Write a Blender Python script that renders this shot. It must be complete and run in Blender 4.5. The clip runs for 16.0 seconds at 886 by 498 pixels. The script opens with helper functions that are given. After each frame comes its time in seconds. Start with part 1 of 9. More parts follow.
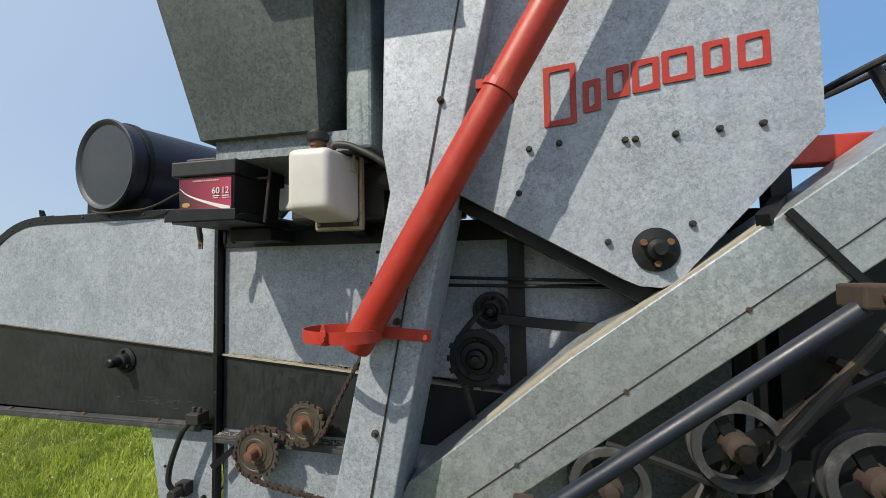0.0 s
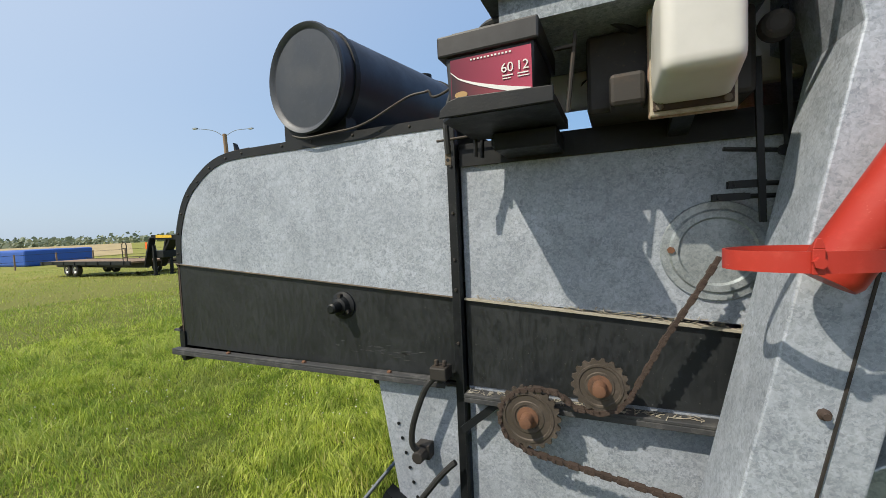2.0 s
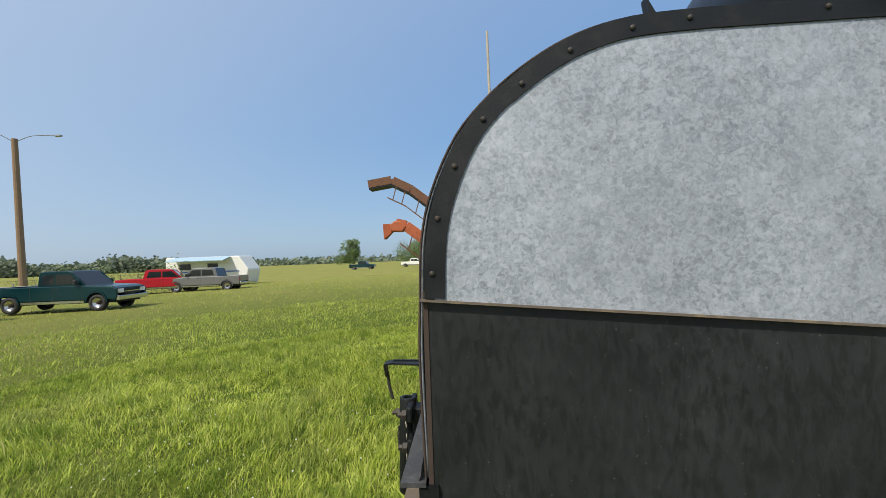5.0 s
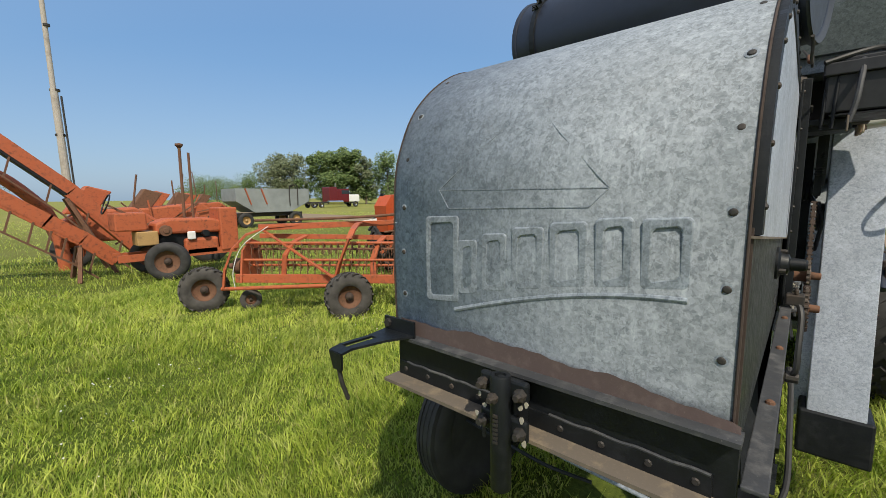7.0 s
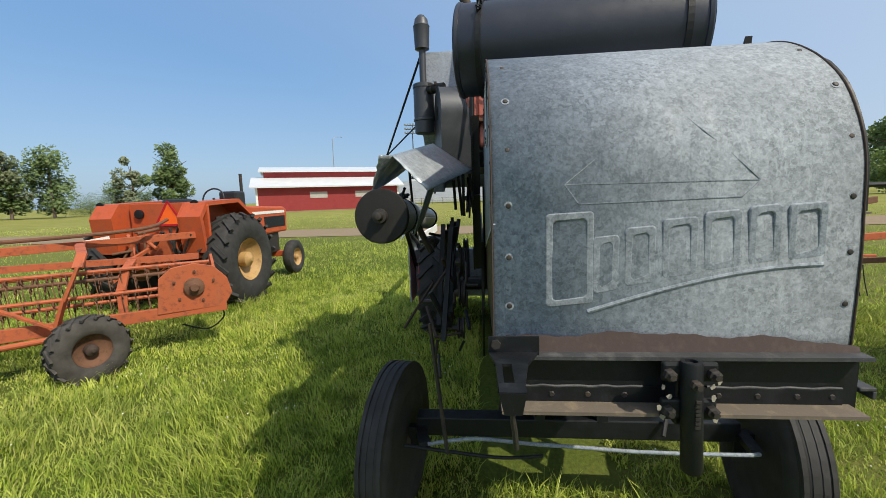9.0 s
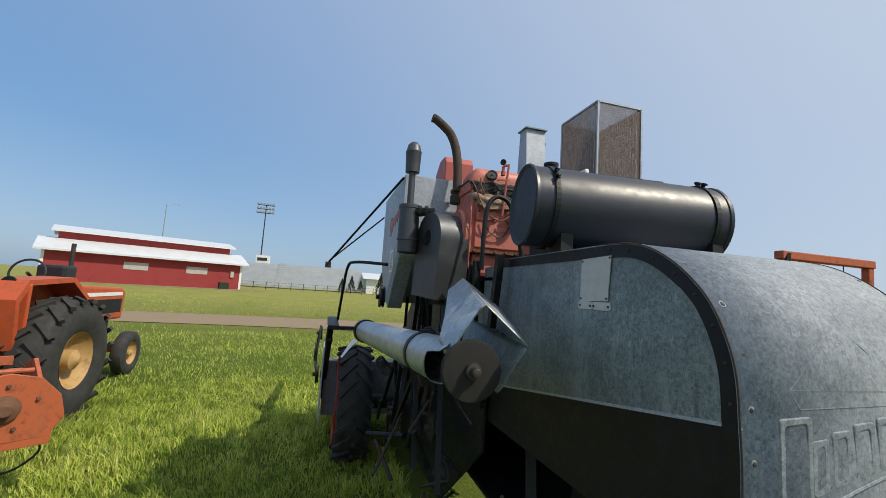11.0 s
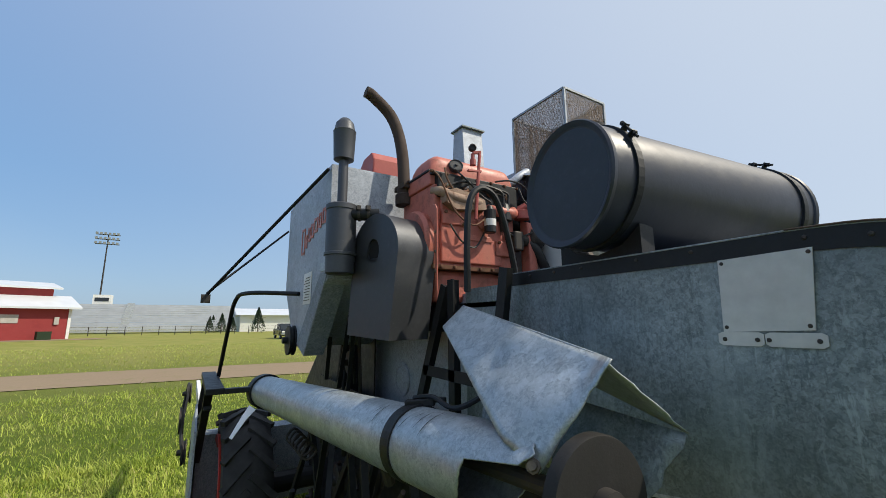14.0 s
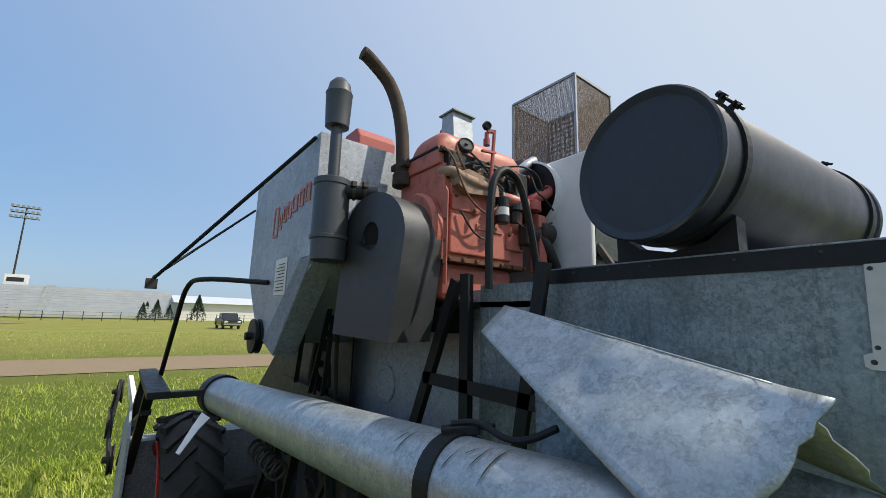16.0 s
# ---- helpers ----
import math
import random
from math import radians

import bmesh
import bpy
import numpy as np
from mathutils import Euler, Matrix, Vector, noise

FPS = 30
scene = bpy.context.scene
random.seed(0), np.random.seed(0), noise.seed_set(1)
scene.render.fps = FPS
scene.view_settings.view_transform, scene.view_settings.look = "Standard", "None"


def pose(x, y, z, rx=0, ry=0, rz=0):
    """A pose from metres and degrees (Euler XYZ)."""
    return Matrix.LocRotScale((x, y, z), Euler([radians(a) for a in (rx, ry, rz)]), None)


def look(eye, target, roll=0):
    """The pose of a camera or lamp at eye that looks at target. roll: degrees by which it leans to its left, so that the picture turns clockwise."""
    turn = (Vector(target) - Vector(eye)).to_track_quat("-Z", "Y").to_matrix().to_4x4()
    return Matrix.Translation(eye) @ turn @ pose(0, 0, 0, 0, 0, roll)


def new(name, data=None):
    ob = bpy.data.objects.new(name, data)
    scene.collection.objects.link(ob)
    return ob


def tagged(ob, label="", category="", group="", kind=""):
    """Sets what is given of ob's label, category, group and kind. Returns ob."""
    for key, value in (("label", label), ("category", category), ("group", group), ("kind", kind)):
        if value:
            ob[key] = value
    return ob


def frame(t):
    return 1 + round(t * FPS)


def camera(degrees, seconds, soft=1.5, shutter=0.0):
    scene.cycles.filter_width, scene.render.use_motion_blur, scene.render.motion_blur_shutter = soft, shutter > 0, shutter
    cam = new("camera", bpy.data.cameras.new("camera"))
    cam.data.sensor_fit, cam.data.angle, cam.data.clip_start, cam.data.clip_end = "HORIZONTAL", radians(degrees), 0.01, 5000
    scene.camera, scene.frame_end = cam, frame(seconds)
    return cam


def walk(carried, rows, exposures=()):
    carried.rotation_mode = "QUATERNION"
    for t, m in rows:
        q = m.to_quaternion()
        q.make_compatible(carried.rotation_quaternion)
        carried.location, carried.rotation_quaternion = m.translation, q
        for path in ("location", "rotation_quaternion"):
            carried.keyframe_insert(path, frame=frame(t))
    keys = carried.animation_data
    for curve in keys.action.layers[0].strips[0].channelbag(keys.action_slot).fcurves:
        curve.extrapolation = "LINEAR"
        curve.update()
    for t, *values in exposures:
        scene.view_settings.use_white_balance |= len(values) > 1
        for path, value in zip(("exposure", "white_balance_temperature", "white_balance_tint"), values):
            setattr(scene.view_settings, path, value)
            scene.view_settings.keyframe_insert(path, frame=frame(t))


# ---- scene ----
cam = camera(95.0, 16.0, soft=0.6)
PATH = [
    (0, (2.534, -1.385, 1.759), (2.101, 0.565, 1.852), -0.9),
    (0.5, (2.435, -1.35, 1.716), (1.8, 0.546, 1.708), -0.4),
    (1, (2.274, -1.211, 1.702), (1.512, 0.638, 1.722), -2.3),
    (1.5, (2.108, -1.17, 1.662), (1.321, 0.665, 1.543), -0.6),
    (2, (1.81, -1.22, 1.669), (1.02, 0.615, 1.561), -2.5),
    (2.5, (1.533, -1.112, 1.61), (0.879, 0.778, 1.64), -1.4),
    (3, (1.242, -0.982, 1.615), (0.713, 0.946, 1.547), 0.8),
    (3.5, (0.866, -1.018, 1.658), (0.415, 0.93, 1.613), -0.5),
    (4, (0.602, -0.996, 1.676), (0.292, 0.98, 1.685), -0.5),
    (4.2, (0.475, -0.948, 1.632), (0.135, 1.022, 1.689), -2.0),
    (6.3, (-0.455, -0.318, 1.619), (0.558, 1.404, 1.518), -0.8),
    (6.5, (-0.563, -0.268, 1.609), (0.664, 1.304, 1.458), -0.7),
    (7, (-0.726, -0.077, 1.62), (0.757, 1.24, 1.364), -0.7),
    (7.5, (-0.778, 0.193, 1.611), (0.931, 1.205, 1.381), -1.0),
    (8, (-0.961, 0.372, 1.623), (0.93, 0.949, 1.322), -2.5),
    (8.5, (-1.04, 0.583, 1.619), (0.893, 1.077, 1.48), 1.2),
    (9, (-0.911, 0.765, 1.616), (1.064, 0.949, 1.363), -1.8),
    (9.5, (-0.912, 0.956, 1.71), (1.081, 0.836, 1.837), 2.0),
    (9.7, (-0.929, 1.081, 1.742), (1.062, 0.961, 1.886), 1.7),
    (11.8, (-0.493, 1.748, 1.819), (1.337, 0.968, 2.031), 2.5),
    (12, (-0.43, 1.746, 1.801), (1.416, 1.004, 2.001), -0.1),
    (12.5, (-0.194, 1.651, 1.796), (1.624, 0.868, 2.085), -2.5),
    (13, (-0.009, 1.693, 1.81), (1.699, 0.698, 2.112), -1.4),
    (13.5, (0.109, 1.748, 1.835), (1.794, 0.695, 2.065), -3.2),
    (14, (0.161, 1.727, 1.838), (1.839, 0.7, 2.197), -0.4),
    (14.5, (0.213, 1.716, 1.827), (1.869, 0.627, 2.092), -0.3),
    (15, (0.236, 1.666, 1.828), (1.884, 0.576, 2.136), 0.3),
    (15.5, (0.357, 1.648, 1.835), (2.008, 0.555, 2.118), 1.6),
    (16, (0.502, 1.77, 1.854), (2.057, 0.56, 2.195), 1.5),
]
EXPOSURE = [(0, 0.12), (2, 0.22), (4.2, 0.25), (6.3, -0.27), (7, 0.04), (8, 0.1), (9, 0.14), (9.7, 0.12), (11.8, -0.05), (13, 0.1), (14, 0.1), (16, 0.15)]
walk(cam, [(t, look(eye, target, roll)) for t, eye, target, roll in PATH], EXPOSURE)

# ---- world, sun, exposure ----
SUN = Vector((-0.50, -0.70, 1.0)).normalized()
world = bpy.data.worlds.new("sky")
scene.world = world
world.use_nodes = True
wn = world.node_tree
wn.nodes.clear()
sky = wn.nodes.new("ShaderNodeTexSky")
sky.sky_type = "NISHITA"
sky.sun_disc = False
sky.sun_elevation = math.asin(SUN.z)
sky.sun_rotation = math.atan2(SUN.x, SUN.y)
sky.air_density, sky.dust_density, sky.ozone_density = 1.0, 1.6, 3.0
bg = wn.nodes.new("ShaderNodeBackground")
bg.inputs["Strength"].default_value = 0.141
wout = wn.nodes.new("ShaderNodeOutputWorld")
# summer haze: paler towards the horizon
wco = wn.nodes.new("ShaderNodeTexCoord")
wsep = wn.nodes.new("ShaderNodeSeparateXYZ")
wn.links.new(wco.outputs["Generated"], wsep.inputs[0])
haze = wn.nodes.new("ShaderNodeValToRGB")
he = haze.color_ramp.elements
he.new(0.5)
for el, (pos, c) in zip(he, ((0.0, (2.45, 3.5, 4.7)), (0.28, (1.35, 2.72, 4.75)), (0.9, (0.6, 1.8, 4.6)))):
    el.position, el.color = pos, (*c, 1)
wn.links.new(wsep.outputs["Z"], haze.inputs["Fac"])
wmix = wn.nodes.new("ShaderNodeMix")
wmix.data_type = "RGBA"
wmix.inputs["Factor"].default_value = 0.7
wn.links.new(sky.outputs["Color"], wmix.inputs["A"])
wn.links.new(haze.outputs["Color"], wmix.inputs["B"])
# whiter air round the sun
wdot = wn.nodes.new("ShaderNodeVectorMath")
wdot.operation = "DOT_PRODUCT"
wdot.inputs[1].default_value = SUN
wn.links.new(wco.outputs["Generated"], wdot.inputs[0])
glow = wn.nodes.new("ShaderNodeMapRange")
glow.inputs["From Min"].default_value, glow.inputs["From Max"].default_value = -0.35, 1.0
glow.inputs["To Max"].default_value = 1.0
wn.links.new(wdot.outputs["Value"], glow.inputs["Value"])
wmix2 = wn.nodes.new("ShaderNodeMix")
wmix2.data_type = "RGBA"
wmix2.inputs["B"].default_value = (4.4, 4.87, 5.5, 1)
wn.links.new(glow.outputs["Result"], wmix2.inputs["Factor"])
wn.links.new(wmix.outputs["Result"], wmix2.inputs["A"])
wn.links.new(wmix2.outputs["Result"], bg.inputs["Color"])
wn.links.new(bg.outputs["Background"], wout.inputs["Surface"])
sun_data = bpy.data.lights.new("sun", "SUN")
sun_data.energy, sun_data.angle, sun_data.color = 4.1, radians(0.6), (1.0, 0.91, 0.75)
sun_lamp = new("sun", sun_data)
sun_lamp.matrix_world = look(SUN * 50, (0, 0, 0))


# ---- materials ----
class Nodes:
    """A small builder for a Principled material."""

    def __init__(self, name):
        self.mat = bpy.data.materials.new(name)
        self.mat.use_nodes = True
        self.t = self.mat.node_tree
        self.t.nodes.clear()
        self.out = self.t.nodes.new("ShaderNodeOutputMaterial")
        self.p = self.t.nodes.new("ShaderNodeBsdfPrincipled")
        self.t.links.new(self.p.outputs[0], self.out.inputs[0])
        tc = self.t.nodes.new("ShaderNodeTexCoord")
        self.co = tc.outputs["Object"]

    def link(self, a, b):
        self.t.links.new(a, b)

    def noise(self, scale, detail=4, rough=0.55, co=None, distortion=0.0):
        n = self.t.nodes.new("ShaderNodeTexNoise")
        n.inputs["Scale"].default_value = scale
        n.inputs["Detail"].default_value = detail
        n.inputs["Roughness"].default_value = rough
        n.inputs["Distortion"].default_value = distortion
        self.link(co or self.co, n.inputs["Vector"])
        return n.outputs["Fac"]

    def voronoi(self, scale, feature="F1", out="Color", co=None):
        n = self.t.nodes.new("ShaderNodeTexVoronoi")
        n.feature = feature
        n.inputs["Scale"].default_value = scale
        self.link(co or self.co, n.inputs["Vector"])
        return n.outputs[out]

    def ramp(self, fac, stops):
        n = self.t.nodes.new("ShaderNodeValToRGB")
        e = n.color_ramp.elements
        while len(e) < len(stops):
            e.new(0.5)
        for el, (p, c) in zip(e, stops):
            el.position = p
            el.color = (c, c, c, 1) if isinstance(c, (int, float)) else (*c, 1)
        self.link(fac, n.inputs["Fac"])
        return n.outputs["Color"]

    def mix(self, fac, a, b, mode="MIX"):
        n = self.t.nodes.new("ShaderNodeMix")
        n.data_type, n.blend_type = "RGBA", mode
        for sock, v in ((n.inputs["Factor"], fac), (n.inputs["A"], a), (n.inputs["B"], b)):
            if isinstance(v, (int, float)):
                sock.default_value = v if sock.name == "Factor" else (v, v, v, 1)
            elif isinstance(v, tuple):
                sock.default_value = (*v, 1)
            else:
                self.link(v, sock)
        return n.outputs["Result"]

    def scaled(self, x, y, z):
        n = self.t.nodes.new("ShaderNodeMapping")
        n.inputs["Scale"].default_value = (x, y, z)
        self.link(self.co, n.inputs["Vector"])
        return n.outputs["Vector"]

    def bump(self, height, strength=0.3, distance=0.01):
        n = self.t.nodes.new("ShaderNodeBump")
        n.inputs["Strength"].default_value = strength
        n.inputs["Distance"].default_value = distance
        self.link(height, n.inputs["Height"])
        self.link(n.outputs[0], self.p.inputs["Normal"])

    def set(self, name, v):
        s = self.p.inputs[name]
        if isinstance(v, (int, float)):
            s.default_value = v
        elif isinstance(v, tuple):
            s.default_value = (*v, 1)
        else:
            self.link(v, s)

    def leafy(self, col, share):
        """Lets part of the light through, as a leaf does."""
        tr = self.t.nodes.new("ShaderNodeBsdfTranslucent")
        mx = self.t.nodes.new("ShaderNodeMixShader")
        mx.inputs[0].default_value = share
        self.link(col, tr.inputs["Color"])
        self.link(self.p.outputs[0], mx.inputs[1])
        self.link(tr.outputs[0], mx.inputs[2])
        self.link(mx.outputs[0], self.out.inputs[0])

    def random(self):
        n = self.t.nodes.new("ShaderNodeObjectInfo")
        return n.outputs["Random"]

    def island(self):
        n = self.t.nodes.new("ShaderNodeNewGeometry")
        return n.outputs["Random Per Island"]


def galvanised(name, lo, hi, metal=0.35, rough=(0.45, 0.65), rust=0.0, streak=0.25, grime=0.35, fleck=0.4, speck=0.35, flake=0.0, drip=0.0):
    m = Nodes(name)
    nz = m.t.nodes.new("ShaderNodeTexNoise")
    nz.inputs["Scale"].default_value = 90
    nz.inputs["Detail"].default_value = 4
    vm = m.t.nodes.new("ShaderNodeVectorMath")
    vm.operation = "MULTIPLY_ADD"
    vm.inputs[1].default_value = (0.016, 0.016, 0.016)
    m.link(m.co, nz.inputs["Vector"])
    m.link(nz.outputs["Color"], vm.inputs[0])
    m.link(m.co, vm.inputs[2])
    bent = vm.outputs[0]
    def cells(scale):
        bw = m.t.nodes.new("ShaderNodeRGBToBW")
        m.link(m.voronoi(scale, co=bent), bw.inputs[0])
        return bw.outputs[0]
    mid = tuple((a + b) / 2 for a, b in zip(lo, hi))
    big = m.ramp(cells(105), [(0.2, lo), (0.5, mid), (0.82, hi)])
    small = m.ramp(cells(260), [(0.2, tuple(c * 0.9 for c in lo)), (0.8, tuple(min(1, c * 1.08) for c in hi))])
    col = m.mix(0.42, big, small)
    # bright and dull crystals with crisp edges, pale water runs
    white = tuple(min(1, c * 1.25 + 0.02) for c in hi)
    where = m.ramp(m.noise(5.5, 5, 0.6), [(0.35, 0.25), (0.65, 1.0)])
    col = m.mix(m.mix(1.0, where, m.ramp(cells(145), [(0.70, 0.0), (0.73, fleck)]), "MULTIPLY"), col, white)
    col = m.mix(m.mix(1.0, where, m.ramp(cells(210), [(0.24, speck), (0.28, 0.0)]), "MULTIPLY"), col, tuple(c * 0.55 for c in lo))
    if flake:
        # few large bright zinc crystals
        col = m.mix(m.mix(1.0, where, m.ramp(cells(44), [(0.69, 0.0), (0.705, flake)]), "MULTIPLY"), col, white)
    if drip:
        # broken pale and dark drips
        here = m.ramp(m.noise(2.3, 5, 0.6), [(0.38, 0.0), (0.6, 1.0)])
        col = m.mix(m.mix(1.0, here, m.ramp(m.noise(1.0, 5, 0.7, m.scaled(62, 62, 19)), [(0.57, 0.0), (0.64, drip)]), "MULTIPLY"), col, white)
        col = m.mix(m.ramp(m.noise(1.0, 5, 0.7, m.scaled(48, 48, 7)), [(0.57, 0.0), (0.68, drip * 0.7)]), col, tuple(c * 0.6 for c in lo))
    run = m.noise(1.0, 6, 0.62, m.scaled(13, 13, 1.0))
    col = m.mix(m.ramp(run, [(0.55, 0.0), (0.72, streak)]), col, white)
    # dull oxide patches and grime
    blotch = m.noise(3.1, 8, 0.66)
    col = m.mix(m.ramp(blotch, [(0.42, 0.0), (0.66, grime)]), col, tuple(c * 0.62 for c in lo))
    cloud = m.noise(13, 7, 0.68)
    col = m.mix(m.ramp(cloud, [(0.50, 0.0), (0.64, 0.14)]), col, white)
    if rust:
        rs = m.noise(9, 8, 0.7)
        col = m.mix(m.ramp(rs, [(0.62, 0.0), (0.72, rust)]), col, (0.16, 0.075, 0.035))
    m.set("Base Color", col)
    m.set("Metallic", metal)
    m.set("Roughness", m.ramp(m.noise(18, 4), [(0.3, rough[0]), (0.7, rough[1])]))
    m.bump(m.noise(3.0, 4, 0.5), 0.16, 0.02)
    return m.mat


def painted(name, base, wear, wear_amount=0.35, rough=0.45, metal=0.0, scale=7.0, dust=None, spec=0.5, dust_amount=0.45):
    m = Nodes(name)
    n1 = m.noise(scale, 8, 0.68)
    n2 = m.noise(scale * 6, 5, 0.6)
    col = m.mix(m.ramp(n1, [(0.52, 0.0), (0.68, wear_amount)]), base, wear)
    col = m.mix(m.ramp(n2, [(0.55, 0.0), (0.8, 0.35)]), col, tuple(min(1, c * 1.5 + 0.01) for c in base))
    if dust:
        run = m.noise(1.0, 6, 0.65, m.scaled(9, 9, 1.6))
        col = m.mix(m.ramp(run, [(0.5, 0.0), (0.72, dust_amount)]), col, dust)
    chip = m.noise(scale * 14, 3, 0.6)
    col = m.mix(m.ramp(chip, [(0.66, 0.0), (0.72, 0.5)]), col, wear)
    m.set("Specular IOR Level", spec)
    m.set("Base Color", col)
    m.set("Roughness", m.ramp(n1, [(0.3, rough), (0.75, min(1.0, rough + 0.28))]))
    m.set("Metallic", metal)
    m.bump(n2, 0.12, 0.004)
    return m.mat


def worn_panel():
    """Black sheet gone chalky grey, with the old paint left in broken drips."""
    m = Nodes("chalky_black_panel")
    col = m.mix(m.ramp(m.noise(5, 7, 0.65), [(0.35, 0.0), (0.68, 1.0)]), (0.0115, 0.0138, 0.0155), (0.025, 0.0285, 0.031))
    here = m.ramp(m.noise(2.6, 4, 0.6), [(0.38, 0.0), (0.56, 1.0)])
    drip = m.noise(1.0, 6, 0.72, m.scaled(72, 72, 30), 0.3)
    col = m.mix(m.mix(1.0, here, m.ramp(drip, [(0.50, 0.0), (0.60, 0.4)]), "MULTIPLY"), col, (0.0065, 0.008, 0.0078))
    scuff = m.noise(1.0, 5, 0.7, m.scaled(9, 9, 70))
    col = m.mix(m.ramp(scuff, [(0.70, 0.0), (0.78, 0.4)]), col, (0.13, 0.125, 0.11))
    col = m.mix(m.ramp(m.noise(160, 3, 0.6), [(0.69, 0.0), (0.73, 0.6)]), col, (0.15, 0.145, 0.13))
    m.set("Base Color", col)
    m.set("Specular IOR Level", 0.5)
    m.set("Roughness", m.ramp(drip, [(0.4, 0.6), (0.6, 0.38)]))
    m.bump(drip, 0.12, 0.004)
    return m.mat


def plain(name, base, rough=0.6, metal=0.0, var=0.25, scale=12):
    m = Nodes(name)
    n = m.noise(scale, 5)
    m.set("Base Color", m.mix(m.ramp(n, [(0.3, 0.0), (0.7, 1.0)]), tuple(c * (1 - var) for c in base), tuple(min(1, c * (1 + var)) for c in base)))
    m.set("Roughness", rough)
    m.set("Metallic", metal)
    m.bump(n, 0.08, 0.004)
    return m.mat


GALV = galvanised("galvanised_sheet", (0.285, 0.322, 0.376), (0.45, 0.49, 0.56), metal=0.25, rough=(0.46, 0.64), speck=0.5, flake=0.3)
GALV_DARK = galvanised("weathered_galvanised_sheet", (0.148, 0.175, 0.20), (0.30, 0.337, 0.382), metal=0.08, rough=(0.62, 0.82), rust=0.06, fleck=0.35, grime=0.3, speck=0.4, flake=0.16, drip=0.6)
# grime and drips, with shade also put into the darker base colours
GALV_GRIME_SHADE = galvanised("grimy_shaded_galvanised_sheet", (0.117, 0.147, 0.16), (0.265, 0.315, 0.337), metal=0.2, rough=(0.42, 0.62), fleck=0.35, streak=0.55, grime=0.6, drip=0.85)
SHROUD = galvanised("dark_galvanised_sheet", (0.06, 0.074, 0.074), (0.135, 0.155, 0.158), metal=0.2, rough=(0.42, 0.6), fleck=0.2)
GALV_LIGHT = galvanised("bright_galvanised_sheet", (0.30, 0.34, 0.36), (0.46, 0.50, 0.525), metal=0.5, rough=(0.32, 0.5), rust=0.1, grime=0.35, fleck=0.4, streak=0.4, flake=0.5)
BROWN = painted("brown_rusted_sheet", (0.085, 0.06, 0.054), (0.15, 0.118, 0.1), 0.6, 0.75, 0.1, 18)
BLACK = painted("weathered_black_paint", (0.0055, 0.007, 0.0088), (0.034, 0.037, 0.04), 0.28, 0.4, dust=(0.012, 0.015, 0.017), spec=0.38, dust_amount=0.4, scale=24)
PANEL = worn_panel()
BLACK_GLOSS = painted("black_enamel", (0.008, 0.0125, 0.026), (0.02, 0.028, 0.046), 0.3, 0.33, spec=0.62, dust=(0.018, 0.024, 0.037), dust_amount=0.25)
BLACK_MATT = painted("matt_black_enamel", (0.038, 0.048, 0.068), (0.06, 0.072, 0.094), 0.3, 0.5, spec=0.3)
# lit copy of the tank-end black: the sun's sheen is in the base
SUNLIT_BLACK = painted("sunlit_black_enamel", (0.046, 0.053, 0.066), (0.08, 0.087, 0.10), 0.4, 0.34, 0.3, 6, spec=0.6)
CHAFF_PALE = painted("pale_chaff", (0.36, 0.335, 0.275), (0.25, 0.2, 0.13), 0.6, 0.9, scale=20)
DARK_RUST = painted("dark_burnt_rust", (0.058, 0.04, 0.032), (0.03, 0.022, 0.018), 0.7, 0.75, 0.1, 14)
DISC = painted("worn_brown_disc", (0.022, 0.0212, 0.0208), (0.05, 0.047, 0.043), 0.35, 0.55, 0.1, 26, dust=(0.034, 0.0325, 0.031), spec=0.3)
# black enamel; the sky's sheen is put into its raised grey base
GUARD = painted("sheen_greyed_black_enamel", (0.075, 0.08, 0.09), (0.13, 0.135, 0.145), 0.4, 0.34, 0.55, spec=0.6, scale=5, dust=(0.08, 0.083, 0.09), dust_amount=0.3)
STEEL = painted("old_dark_steel", (0.05, 0.046, 0.043), (0.12, 0.085, 0.06), 0.6, 0.5, 0.5)
SPROCKET = painted("brown_worn_iron", (0.085, 0.07, 0.058), (0.19, 0.155, 0.13), 0.5, 0.5, 0.4, 24)
MESH = plain("tarnished_wire", (0.2, 0.148, 0.118), 0.7, 0.1, 0.3, 25)
RAIL = painted("grey_worn_rail_paint", (0.04, 0.042, 0.046), (0.15, 0.148, 0.145), 0.6, 0.55, dust=(0.10, 0.097, 0.09), scale=14, dust_amount=0.35)
CHAFF = painted("chaff_dusted_steel", (0.13, 0.107, 0.083), (0.27, 0.21, 0.135), 0.7, 0.8, scale=22)
PLATE = plain("dull_aluminium_plate", (0.52, 0.52, 0.50), 0.5, 0.3, 0.08, 30)
CORRODED = painted("corroded_manifold", (0.34, 0.24, 0.18), (0.16, 0.08, 0.05), 0.7, 0.7, 0.2, 30)
RUST = painted("rusty_iron", (0.17, 0.085, 0.05), (0.06, 0.045, 0.035), 0.7, 0.75, 0.2, 14)
RED = painted("red_enamel", (0.42, 0.035, 0.022), (0.55, 0.12, 0.08), 0.35, 0.33, 0, 9)
ENGINE_RED = painted("faded_red_engine_paint", (0.50, 0.145, 0.105), (0.14, 0.055, 0.04), 0.65, 0.38, 0, 15, dust=(0.42, 0.20, 0.14))
RED_DULL = painted("sun_faded_red_enamel", (0.40, 0.085, 0.07), (0.46, 0.16, 0.13), 0.45, 0.4, 0, 9)
ORANGE = painted("faded_orange_paint", (0.42, 0.1, 0.036), (0.13, 0.05, 0.03), 0.85, 0.55, 0, 13, dust=(0.33, 0.11, 0.05))
